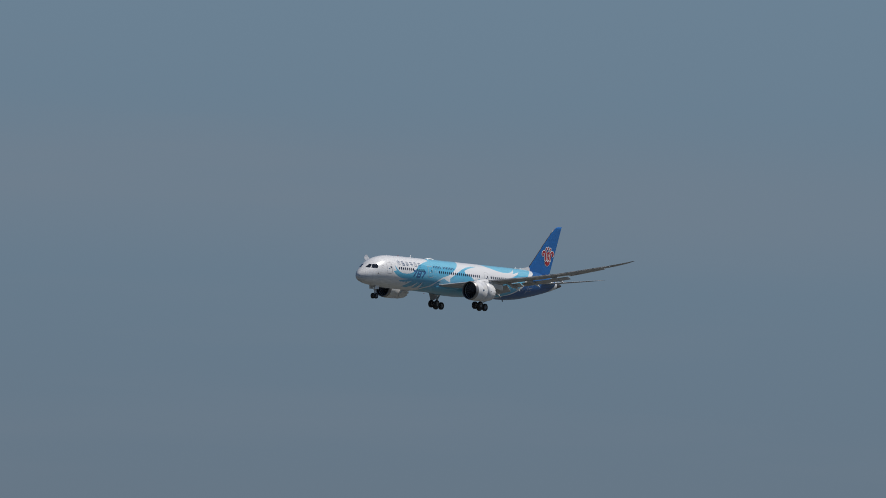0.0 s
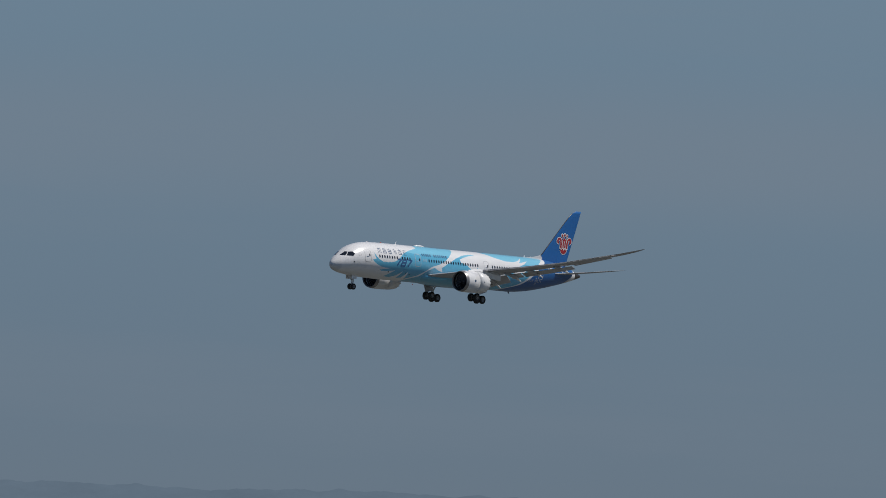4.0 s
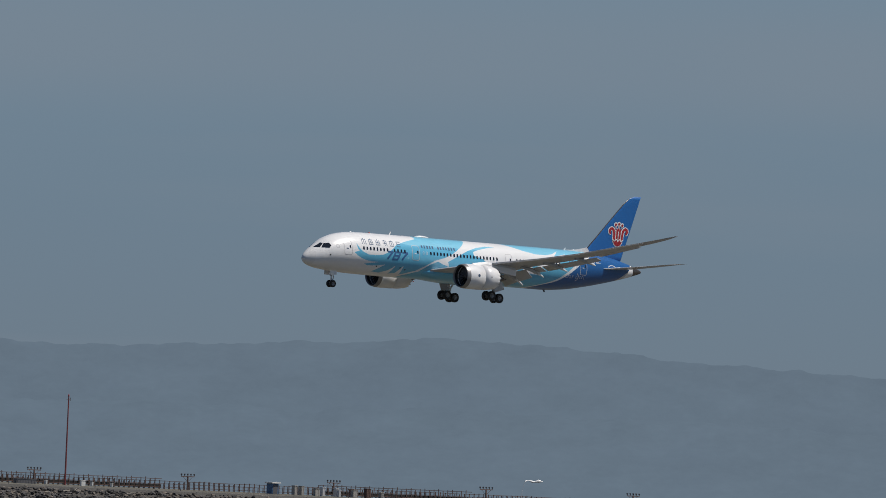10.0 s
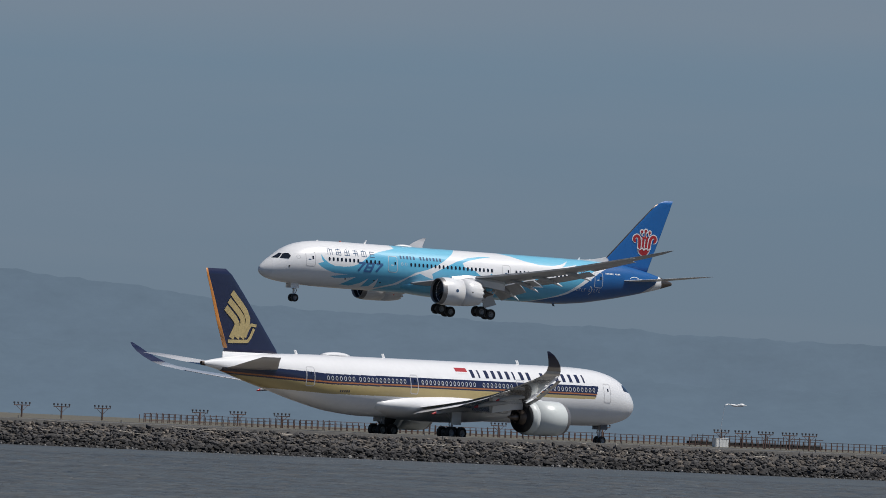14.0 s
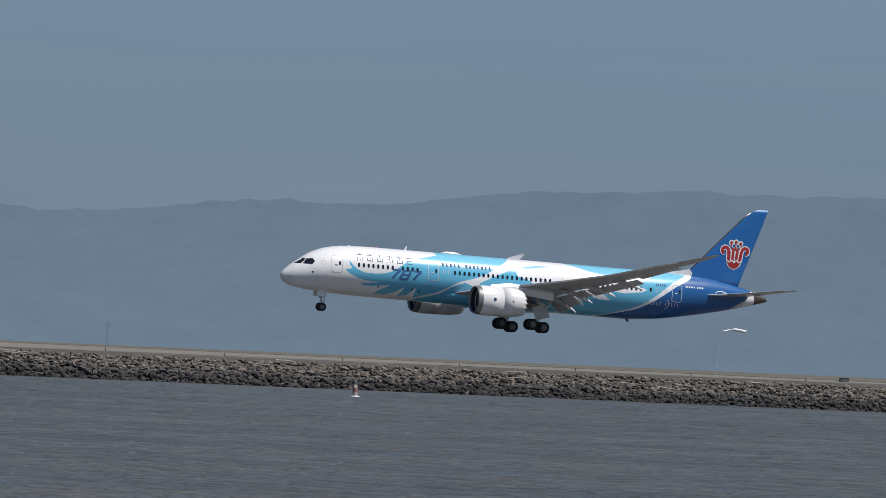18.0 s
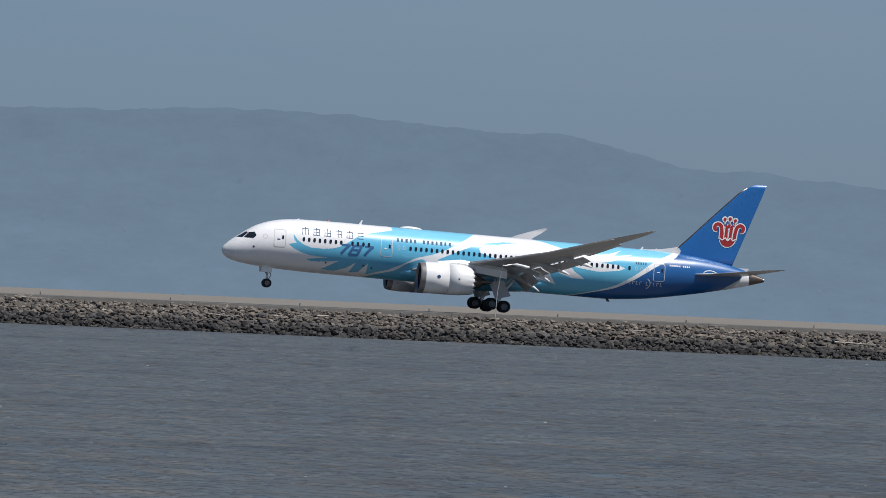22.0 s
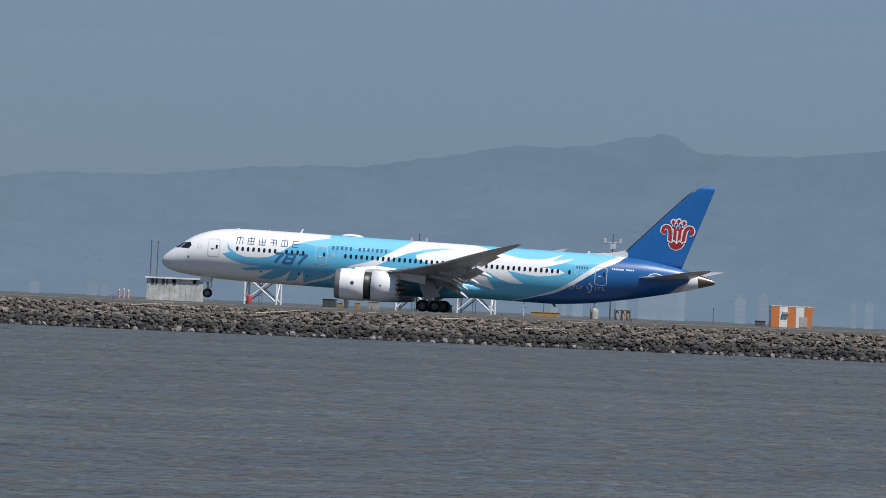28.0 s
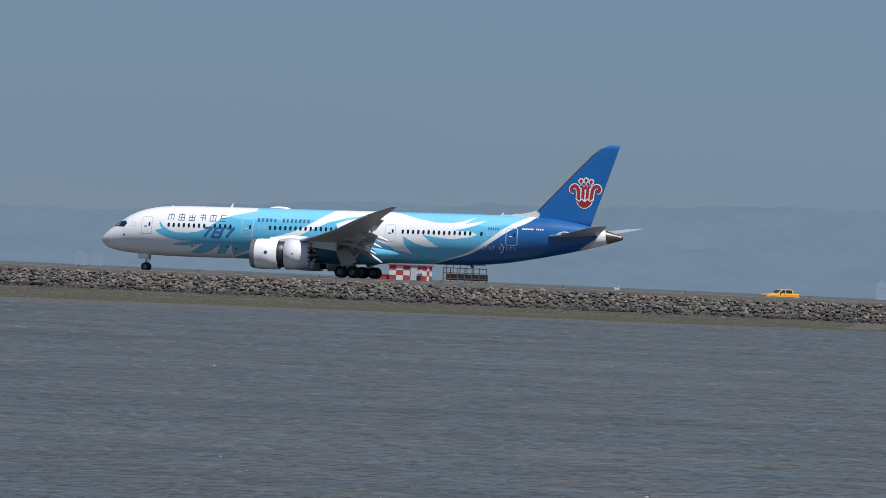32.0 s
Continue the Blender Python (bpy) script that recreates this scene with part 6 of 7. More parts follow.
        part("banner", box((4.4, -1.01, 1.15), (length - 0.2, -0.985, 1.52)), PURPLE, t, "purple panel")
    elif bed == "rack":
        part("rack", merge([rod((2.2, s, 1.84), (4.5, s, 1.84), 0.035) for s in (-0.85, 0.85)] + [rod((px, -0.85, 1.84), (px, 0.85, 1.84), 0.03) for px in (2.3, 3.0, 3.8, 4.4)] + [rod((px, s, 1.1), (px, s, 1.84), 0.03) for px in (3.7, 4.4) for s in (-0.85, 0.85)]), DARKGREY, t, "dark ladder rack")
        part("tool_box", box((3.75, -0.9, 1.1), (length - 0.1, 0.9, 1.42), 0.03), PALEGREY, t)
    return t


ROAD_Z = 1.82
pickup(108.0, 1123.5, ROAD_Z, TRUCKWHITE, "white crew-cab pickup parked on the road behind the parapet")
pickup(91.4, 1121, ROAD_Z, TRUCKWHITE, "white pickup with a ladder rack on the shore road", "rack", 0.0, 4.6)
pickup(80.1, 1121, ROAD_Z, TRUCKWHITE, "white pickup with grey side boards and a purple panel", "panel")
pickup(72.6, 1121, ROAD_Z, TRUCKWHITE, "white pickup with a closed service box", "box")
pickup(-375.3, 1430, FLOOR - 0.75, TRUCKYELLOW, "yellow airport pickup parked beyond the runway", "open", 38, 4.3)


def checker_hut(name, x0, x1, y0, depth, z1, cols, rows_, colours, label, roof=REDPANEL, turn=0.0):
    """A hut clad in coloured panels; each panel is a part."""
    h = base(name, pose(x0, y0, FLOOR, 0, 0, turn), label, "hut")
    W, Hh = x1 - x0, z1 - FLOOR
    part("wall", box((0.03, 0.03, 0), (W - 0.03, depth - 0.03, Hh - 0.05)), WHITEPANEL, h)
    for side in ("front", "left", "right") if not turn else ("front", "right"):
        n = cols if side == "front" else max(2, int(cols * depth / W))
        span = W if side == "front" else depth
        for i in range(n):
            for j in range(rows_):
                m = colours[(i + j) % len(colours)] if rows_ > 1 else colours[i % len(colours)]
                a0, a1, b0, b1 = span * i / n + 0.01, span * (i + 1) / n - 0.01, Hh * j / rows_ + 0.01, Hh * (j + 1) / rows_ - 0.01
                if side == "front":
                    part("panel", box((a0, 0, b0), (a1, 0.04, b1)), m, h)
                elif side == "left":
                    part("panel", box((0, a0, b0), (0.04, a1, b1)), m, h)
                else:
                    part("panel", box((W - 0.04, a0, b0), (W, a1, b1)), m, h)
    if turn:
        part("roof", box((0.0, -0.02, Hh - 0.05), (W, depth, Hh + 0.02), 0.02), roof, h)
        part("door", box((W * 0.69, -0.05, 0.12), (W * 0.88, 0.01, Hh * 0.52), 0.01), CONCRETE, h, "grey steel door")
        part("air_unit", box((W * 0.27, -0.3, Hh * 0.62), (W * 0.42, 0.0, Hh * 0.74), 0.03), CONCRETE, h)
        return h
    part("roof", box((-0.15, -0.15, Hh - 0.06), (W + 0.15, depth + 0.15, Hh + 0.12), 0.03), roof, h)
    part("door", box((W * 0.62, -0.04, 0.05), (W * 0.62 + 0.85, 0.01, min(2.0, Hh - 0.3)), 0.01), PALEGREY, h, "pale door")
    part("air_unit", box((W * 0.85, -0.35, 0.9), (W * 0.85 + 0.5, 0.0, 1.4), 0.03), PALEGREY, h)
    return h


checker_hut("checkered_hut", 990.8, 997.0, 1450, 5.0, 5.5, 4, 2, (REDPANEL, WHITEPANEL), "red and white checkered equipment hut on the airfield")
checker_hut("checkered_hut", 320.8, 328.6, 1450, 4.0, 4.25, 5, 2, (WHITEPANEL, REDPANEL), "low red and white checkered hut beside the antenna masts")
checker_hut("striped_hut", -152.2, -147.2, 1450, 4.0, 4.98, 5, 1, (ORANGEPANEL, WHITEPANEL), "orange and white striped equipment hut", WHITEPANEL, 10)
checker_hut("checkered_hut", -432.5, -427.9, 1462, 3.5, 4.3, 5, 3, (REDPANEL, WHITEPANEL), "red and white checkered hut by the trestle")
checker_hut("striped_hut", -352.0, -348.9, 1500, 3.0, 3.35, 3, 1, (REDPANEL, PALEGREY, REDPANEL, WHITEPANEL), "small red and white hut past the runway")


def plain_hut(name, x0, x1, y0, depth, z1, wall, roof, label, slope=0.0, entry=True):
    h = base(name, pose(x0, y0, FLOOR), label, "hut")
    W, Hh = x1 - x0, z1 - FLOOR
    part("wall", box((0, 0, 0), (W, depth, Hh - 0.08), 0.03), wall, h)
    for i in range(max(3, int(W / 0.6))):
        part("rib", box((W * (i + 0.5) / max(3, int(W / 0.6)) - 0.04, -0.03, 0.05), (W * (i + 0.5) / max(3, int(W / 0.6)) + 0.04, 0.0, Hh - 0.12)), wall, h)
    part("roof", box((-0.2, -0.25, Hh - 0.08), (W + 0.2, depth + 0.25, Hh + 0.12), 0.03, Matrix.Shear("XY", 4, (0, 0)) if not slope else None), roof, h)
    if entry:
        part("door", box((W * 0.12, -0.05, 0.02), (W * 0.12 + 0.85, 0.0, min(1.95, Hh - 0.25)), 0.01), DARKGREY, h, "dark door")
    return h


DRIP = paint("dark_mould_stain", (0.075, 0.072, 0.065), 0.9, spread=0.3, grain=0.6)
STAINED = paint("rain_stained_panel", (0.50, 0.50, 0.46), 0.75, spread=0.5, grain=1.1)
plain_hut("metal_shed", 684.5, 694.9, 1450, 9.0, 4.6, TAN, WHITEPANEL, "tan corrugated metal shed with a white roof")
plain_hut("hut", 673.8, 677.2, 1450, 3.0, 3.95, WHITEPANEL, PALEGREY, "small white hut beside a red mast")
plain_hut("hut", 926.5, 928.1, 1450, 1.8, 4.0, WHITEPANEL, BLUEBOX, "small white hut with a blue roof")
plain_hut("container_hut", -228.3, -221.8, 1450, 3.0, 5.1, STAINED, WHITESTEEL, "long pale stained container cabin", 0.0, False)
rng = random.Random(17)
for k in range(9):
    hx, hl, hw = rng.uniform(0.2, 6.0), rng.uniform(0.15, 0.75), rng.uniform(0.08, 0.4)
    part("stain", box((hx, -0.042, 2.55 - hl), (hx + hw, -0.034, 2.6)), DRIP, bpy.data.objects["container_hut"], "dark drip stain under the roof edge")
plain_hut("toilet_cabin", 1098.0, 1099.2, 1450, 1.4, 4.1, BLUEBOX, WHITEPANEL, "small blue toilet cabin with a white roof")


def site_cabin():
    """A plain white site cabin with a round red mark."""
    c = base("container_cabin", pose(98.6, 1121.6, ROAD_Z, 0, 0, 15), "plain white container cabin with a round red mark", "cabin")
    part("body", box((0, 0, 0), (4.0, 2.5, 2.36), 0.04), TRUCKWHITE, c)
    part("roof_cap", box((-0.03, -0.03, 2.36), (4.03, 2.53, 2.44), 0.02), WHITESTEEL, c)
    part("side_door", box((-0.04, 0.5, 0.05), (-0.005, 1.5, 2.1), 0.01), PALEGREY, c, "pale grey side door")
    part("door_handle", box((-0.09, 1.3, 1.0), (-0.04, 1.42, 1.08)), DARKGREY, c)
    for x in (0.02, 3.94):
        part("corner_post", box((x, -0.02, 0), (x + 0.05, 0.0, 2.36)), PALEGREY, c)
    part("red_mark", turned([(0.0, 0.14), (0.012, 0.175), (0.0, 0.21)], 18, "Y"), PINK, c, "round faded red mark").location = (2.25, -0.02, 1.55)
    for k in range(5):
        part("word_bar", box((1.85 + 0.17 * k, -0.012, 1.12), (1.97 + 0.17 * k, -0.002, 1.18)), PINK, c, "small red word bar")
    part("side_box", box((-0.5, 0.3, 0), (-0.08, 1.0, 1.1), 0.02), CONCRETE, c, "pale box beside the door")


site_cabin()


def mast(x, y, top, label, bands, r=0.14):
    m = base("mast", pose(x, y, FLOOR), label, "mast")
    h = top - FLOOR
    n = bands
    for k in range(n):
        part("section", rod((0, 0, h * k / n), (0, 0, h * (k + 1) / n), r * (1 - 0.4 * k / n), r * (1 - 0.4 * (k + 1) / n)), REDSTEEL, m)
    part("obstruction_lamp", turned([(h, 0.09), (h + 0.2, 0.1), (h + 0.32, 0.02)], 10, "Z"), TAILRED, m)
    part("crossarm", rod((-0.35, 0, h - 0.5), (0.35, 0, h - 0.5), 0.03), DARKGREY, m)
    part("sensor", rod((0.3, 0, h - 0.7), (0.3, 0, h - 0.2), 0.05), DARKGREY, m)
    return m


mast(1059.5, 1450, 15.6, "tall thin red mast with instruments on top", 5)
mast(678.8, 1455, 10.9, "thin red mast behind the white hut", 4, 0.1)
mast(310.0, 1430, 6.1, "short red lamp pole on the airfield", 2, 0.09)
mast(-346.1, 1500, 8.9, "thin red pole past the runway", 3, 0.08)


def dark_pole(x, y, top, r, label, base_z=FLOOR):
    p = base("pole", pose(x, y, base_z), label, "pole")
    part("shaft", rod((0, 0, 0), (0, 0, top - base_z), r, r * 0.6), DARKGREY, p)
    part("cap", turned([(top - base_z, r * 0.7), (top - base_z + 0.2, r * 0.9), (top - base_z + 0.3, 0.01)], 8, "Z"), DARKGREY, p)
    if top > 10:
        h = top - base_z
        part("crossarm", rod((-1.0, 0, h - 0.9), (1.0, 0, h - 0.7), 0.05), PALEGREY, p, "pale instrument arm")
        part("instrument_box", box((-0.3, -0.3, h - 1.6), (0.35, 0.3, h - 0.95), 0.04), PALEGREY, p, "pale instrument box")
        for s in (-0.95, 0.9):
            part("sensor", box((s - 0.14, -0.12, h - 0.85), (s + 0.14, 0.12, h - 0.3), 0.03), PALEGREY, p)
    return p


for x, y, top, r in ((-195.5, 1452, 11.6, 0.1), (-171.7, 1450, 12.5, 0.1), (-228.2, 1452, 9.4, 0.09), (-227.4, 1452, 9.4, 0.09), (-180.0, 1452, 9.0, 0.05), (-159.5, 1453, 4.2, 0.06)):
    dark_pole(x, y, top, r, "slim dark aerial pole on the airfield")
dark_pole(113.4, 1117, 4.25, 0.08, "dark stub post by the landing stage", 1.67)
dark_pole(106.4, 1117, 4.2, 0.04, "thin pale pole on the shore road", 1.67)


def floodlight(x, y, z0, top, arms, label):
    f = base("floodlight_pole", pose(x, y, z0), label, "lamp post")
    h = top - z0
    part("pole", rod((0, 0, 0), (0, 0, h), 0.09, 0.06), PALEGREY, f)
    part("bracket", rod((-arms, 0, h - 0.55), (arms, 0, h - 0.55), 0.03), DARKGREY, f)
    part("stub_arm", rod((0, 0, h - 1.6), (0.25, 0, h - 1.5), 0.06), DARKGREY, f)
    for s in (-1, 1):
        part("lamp_head", box((s * arms - 0.34, -0.22, h - 0.78), (s * arms + 0.34, 0.22, h - 0.54), 0.05, Matrix.Rotation(0.0, 4, "X")), WHITESTEEL, f, "white lamp head")
    part("camera_dome", turned([(h, 0.1), (h + 0.1, 0.14), (h + 0.22, 0.02)], 10, "Z"), WHITESTEEL, f)
    return f


floodlight(99.8, 1119.5, ROAD_Z, 6.85, 0.62, "grey pole with two white floodlights on the shore road")
floodlight(75.9, 1460, FLOOR, 7.1, 0.55, "slim grey pole with two white lamps behind the concrete wall")
floodlight(799.4, 1114.5, 2.2, 7.2, 0.12, "slim pole with instruments behind the notice board")
floodlight(988.5, 1440, FLOOR, 7.0, 0.55, "slim pole with twin lamps by the checkered hut")
floodlight(669.3, 1450, FLOOR, 6.6, 0.2, "short white instrument pole on a frame")
floodlight(-182.2, 1450, FLOOR, 5.0, 0.2, "short white instrument pole near the towers")
floodlight(-133.5, 1460, FLOOR, 8.6, 0.5, "tall slim instrument pole with a cross arm")


def windsock(x, y, top, run, fall, z0):
    w = base("windsock", pose(x, y, z0), "red windsock blowing from a short dark post", "windsock")
    h = top - z0
    part("post", rod((0, 0, 0), (0, 0, h), 0.05), DARKGREY, w)
    bm = bmesh.new()
    rings = []
    for k in range(9):
        s = k / 8
        c = Vector((run * s, 0, h - 0.55 - fall * s**1.6 + 0.04 * math.sin(5 * s)))
        r = 0.27 - 0.14 * s
        rings.append([bm.verts.new(c + Vector((0, r * math.cos(q * math.tau / 12), r * math.sin(q * math.tau / 12)))) for q in range(12)])
    for p, q in zip(rings, rings[1:]):
        for j in range(12):
            bm.faces.new((p[j], p[(j + 1) % 12], q[(j + 1) % 12], q[j]))
    part("sock", bm, SOCK, w, "red cloth sock", True)


windsock(402.8, 1400, 4.95, 2.9, 0.55, FLOOR)
windsock(81.1, 1460, 4.05, 1.9, 0.55, FLOOR)


# antenna masts: a cluster of red and white lattice legs
def antenna_cluster():
    c = base("antenna_tower", pose(333.5, 1465, FLOOR), "tall cluster of red and white lattice antenna masts", "tower")
    h = 14.4
    for i, (dx, dy) in enumerate(((-1.5, 0), (-0.75, 0.6), (0.0, -0.3), (0.75, 0.5), (1.4, 0))):
        for k in range(7):
            z0, z1 = h * k / 7, h * (k + 1) / 7
            bm = bmesh.new()
            for sx in (-0.13, 0.13):
                add_rod(bm, (dx + sx, dy, z0), (dx + sx, dy, z1), 0.045, n=6)
            for j in range(6):
                za, zb = z0 + (z1 - z0) * j / 6, z0 + (z1 - z0) * (j + 1) / 6
                add_rod(bm, (dx - 0.13, dy, za), (dx + 0.13, dy, zb), 0.02, n=5)
                add_rod(bm, (dx - 0.3, dy - 0.15, zb), (dx + 0.3, dy + 0.15, zb), 0.02, n=5)
            part("lattice_section", bm, REDSTEEL if k % 2 == 0 else RUST, c)
        for k, z in enumerate((12.5, 13.5, 9.3, 4.4)):
            w = 0.16 + 0.05 * ((i + k) % 3)
            part("panel_antenna", box((dx - w, dy - 0.34, z + 0.12 * (i % 2)), (dx + w, dy - 0.22, z + 0.62 + 0.12 * (i % 3)), 0.02), DARKGREY if (i + k) % 3 else REDSTEEL, c)
        part("obstruction_lamp", turned([(h, 0.07), (h + 0.25, 0.08), (h + 0.35, 0.01)], 8, "Z"), TAILRED, c).location = (dx, dy, 0)
    for z in (4.2, 5.0, 9.2, 9.9, 13.2, 13.8):
        part("dish_frame", merge([rod((1.5, 0, z), (2.3, 0, z - 0.1), 0.04), rod((1.6, 0, z + 0.35), (2.45, 0, z + 0.25), 0.04), rod((2.0, 0, z - 0.15), (2.2, 0, z + 0.5), 0.05)]), REDSTEEL, c)
    for z in (2.0, 4.6, 7.3, 9.6, 12.2):
        part("tie", merge([rod((-1.6, 0.1, z), (1.5, 0.1, z + 0.05), 0.03), rod((-1.6, -0.3, z), (1.5, 0.5, z), 0.025)]), DARKGREY, c)
    part("stay", merge([rod((-0.2, 0, 4.8), (-3.2, -0.2, 1.9), 0.08), rod((-1.4, 0, 4.0), (-3.6, 0, 2.2), 0.04)]), DARKGREY, c, "dark cable bridge")


antenna_cluster()


# white steel towers with railed platforms
def platform_tower(x0, x1, deck, label):
    W = x1 - x0
    t = base("platform_tower", pose(x0, 1450, FLOOR), label, "tower", "white platform towers")
    h, d = deck - FLOOR, 4.0
    for px in (0.1, W - 0.1):
        for py in (0.1, d - 0.1):
            part("leg", rod((px, py, 0), (px, py, h), 0.13), WHITESTEEL, t)
    for py in (0.1, d - 0.1):
        part("brace", rod((0.1, py, 0.3), (W - 0.1, py, h - 0.4), 0.1), WHITESTEEL, t)
        part("brace", rod((W - 0.1, py, 0.3), (0.1, py, h - 0.4), 0.1), WHITESTEEL, t)
    for px in (0.1, W - 0.1):
        part("brace", rod((px, 0.1, 0.3), (px, d - 0.1, h - 0.4), 0.07), WHITESTEEL, t)
    part("deck", box((-0.15, -0.15, h - 0.55), (W + 0.15, d + 0.15, h + 0.05), 0.03), WHITESTEEL, t, "white deck beam")
    for py in (0.0, d):
        part("rail", merge([rod((0, py, h + 0.55), (W, py, h + 0.55), 0.04), rod((0, py, h + 1.05), (W, py, h + 1.05), 0.04)] + [rod((W * k / 5, py, h), (W * k / 5, py, h + 1.1), 0.04) for k in range(6)]), WHITESTEEL, t, "white guard rail")
    for px in (0.3, W - 0.3):
        part("corner_lamp", rod((px, 0, h + 0.9), (px, 0, h + 1.5), 0.09), WHITESTEEL, t)
    part("equipment", merge([box((0.8 + 0.7 * k, 1.0, h), (1.2 + 0.7 * k, 1.6, h + 0.5 + 0.25 * (k % 2))) for k in range(5)]), DARKGREY, t)
    part("ladder", merge([rod((W * 0.45, 0.3, 0), (W * 0.45, 0.3, h), 0.03), rod((W * 0.45 + 0.4, 0.3, 0), (W * 0.45 + 0.4, 0.3, h), 0.03)] + [rod((W * 0.45, 0.3, 0.3 * k + 0.2), (W * 0.45 + 0.4, 0.3, 0.3 * k + 0.2), 0.02) for k in range(int(h / 0.3) - 1)]), DARKGREY, t)


platform_tower(-197.9, -193.4, 7.0, "white braced steel tower with a railed platform")
platform_tower(-190.4, -186.1, 6.6, "white braced steel tower beside its twin")
platform_tower(-216.4, -212.3, 6.3, "white braced steel tower near the pale cabin")


# boxes, bins and containers
def crate(name, x0, x1, y0, depth, z1, material, label, z0=FLOOR, lid=True):
    c = base(name, pose(x0, y0, z0), label, name.replace("_", " "))
    W, Hh = x1 - x0, z1 - z0
    part("body", box((0, 0, 0), (W, depth, Hh), 0.03), material, c)
    for k in range(max(2, int(W / 0.5))):
        part("rib", box((W * (k + 0.3) / max(2, int(W / 0.5)), -0.035, 0.08), (W * (k + 0.3) / max(2, int(W / 0.5)) + 0.07, -0.005, Hh - 0.08)), material, c)
    if lid:
        part("lid", box((-0.04, -0.05, Hh - 0.02), (W + 0.04, depth + 0.04, Hh + 0.06), 0.015), material, c)


crate("container", -206.7, -205.3, 1450, 2.2, 3.4, GREENBIN, "dark green steel container on the airfield")
crate("container", -181.3, -178.0, 1450, 2.0, 2.95, YELLOWBOX, "low ochre steel container")
crate("crate", -204.9, -204.4, 1450, 0.8, 3.0, YELLOWBOX, "small ochre crate near the towers")
crate("crate", -202.7, -202.2, 1450, 0.8, 3.1, YELLOWBOX, "small ochre crate near the towers")
crate("cabinet", -201.2, -199.9, 1450, 1.0, 3.3, CONCRETE, "grey-beige equipment cabinet near the towers")
crate("cabinet", -204.1, -203.6, 1450, 0.6, 3.6, DARKGREY, "narrow dark cabinet near the towers")
crate("cabinet", -192.9, -191.4, 1453, 1.0, 3.3, DARKGREY, "dark equipment cabinet behind the tower")
crate("dumpster", 89.3, 90.6, 1121, 1.2, 3.38, DARKGREY, "dark ribbed steel dumpster on the shore road", ROAD_Z)
crate("crate", 95.9, 97.0, 1122, 1.0, 3.78, CONCRETE, "tall tan crate on the shore road", ROAD_Z)
crate("cabinet", 637.5, 638.1, 1450, 0.6, 3.6, DARKGREY, "dark marker box on the airfield")
crate("cabinet", 654.0, 655.0, 1450, 0.6, 3.25, WHITEPANEL, "small white box on the airfield")
crate("cabinet", 409.5, 410.4, 1400, 0.6, 3.5, GREENBIN, "dark green marker box by the windsock")
crate("cabinet", 415.0, 416.1, 1400, 0.6, 3.15, DARKGREY, "low dark marker box by the windsock")
crate("cabinet", 670.4, 671.4, 1450, 0.6, 3.0, DARKGREY, "small dark box near the white hut")
crate("cabinet", 695.2, 697.6, 1452, 1.5, 3.6, GREENBIN, "dark green plant unit beside the shed")
crate("cabinet", 886.7, 888.8, 1470, 1.0, 3.65, WHITEPANEL, "pale cabinet in front of the trestle")
crate("cabinet", 915.2, 916.6, 1470, 1.0, 3.4, WHITEPANEL, "pale cabinet in front of the trestle")
crate("cabinet", 996.0, 998.5, 1440, 0.8, 3.4, DARKGREY, "low dark cabinet beside the checkered hut")
crate("cabinet", 628.2, 628.6, 1450, 0.4, 3.8, DARKGREY, "slim dark marker post on the airfield")
crate("cabinet", 620.3, 621.0, 1450, 0.4, 2.9, YELLOWBOX, "low ochre marker box on the airfield")
crate("cabinet", 579.4, 580.6, 1450, 0.5, 2.9, DARKGREY, "low dark marker box on the airfield")
crate("cabinet", -154.0, -152.8, 1449, 0.8, 3.05, DARKGREY, "dark pump unit beside the striped hut")
crate("cabinet", -394.3, -393.7, 1430, 0.5, 2.85, WHITEPANEL, "small white marker box beyond the runway")
crate("cabinet", -435.0, -433.0, 1464, 0.8, 3.0, REDPANEL, "low red cabinet beside the checkered hut")
rack = base("tank_rack", pose(-171.1, 1450, FLOOR), "rack of weathered tan tanks under a dark rail", "tanks")
for k in range(3):
    part("tank", turned([(0, 0.22), (0.1, 0.27), (1.12, 0.27), (1.3, 0.14)], 14, "Z"), TAN if k else CONCRETE, rack, smooth=True).location = (0.3 + 0.66 * k, 0, 0)
part("rail", box((-0.05, -0.36, 1.12), (1.95, -0.28, 1.26), 0.01), DARKGREY, rack, "dark steel rail")
for k in range(3):
    part("post", rod((0.95 * k, -0.32, 0), (0.95 * k, -0.32, 1.36), 0.05), DARKGREY, rack)
silo = base("upright_tank", pose(-173.6, 1450, FLOOR), "pale upright tank with a dark vent pipe", "tank")
part("shell", turned([(0, 0.5), (0.9, 0.52), (1.2, 0.42), (1.36, 0.1)], 16, "Z"), CONCRETE, silo, smooth=True)
part("vent_pipe", rod((-0.05, -0.1, 1.3), (-0.05, -0.1, 1.95), 0.05), DARKGREY, silo)
part("vent_cap", box((-0.2, -0.2, 1.9), (0.16, 0.0, 2.02), 0.02), DARKGREY, silo)
part("ladder", merge([rod((x, -0.56, 0), (x, -0.56, 1.35), 0.03) for x in (-0.42, -0.18)] + [rod((-0.42, -0.56, 0.2 * j + 0.15), (-0.18, -0.56, 0.2 * j + 0.15), 0.02) for j in range(6)]), DARKGREY, silo)
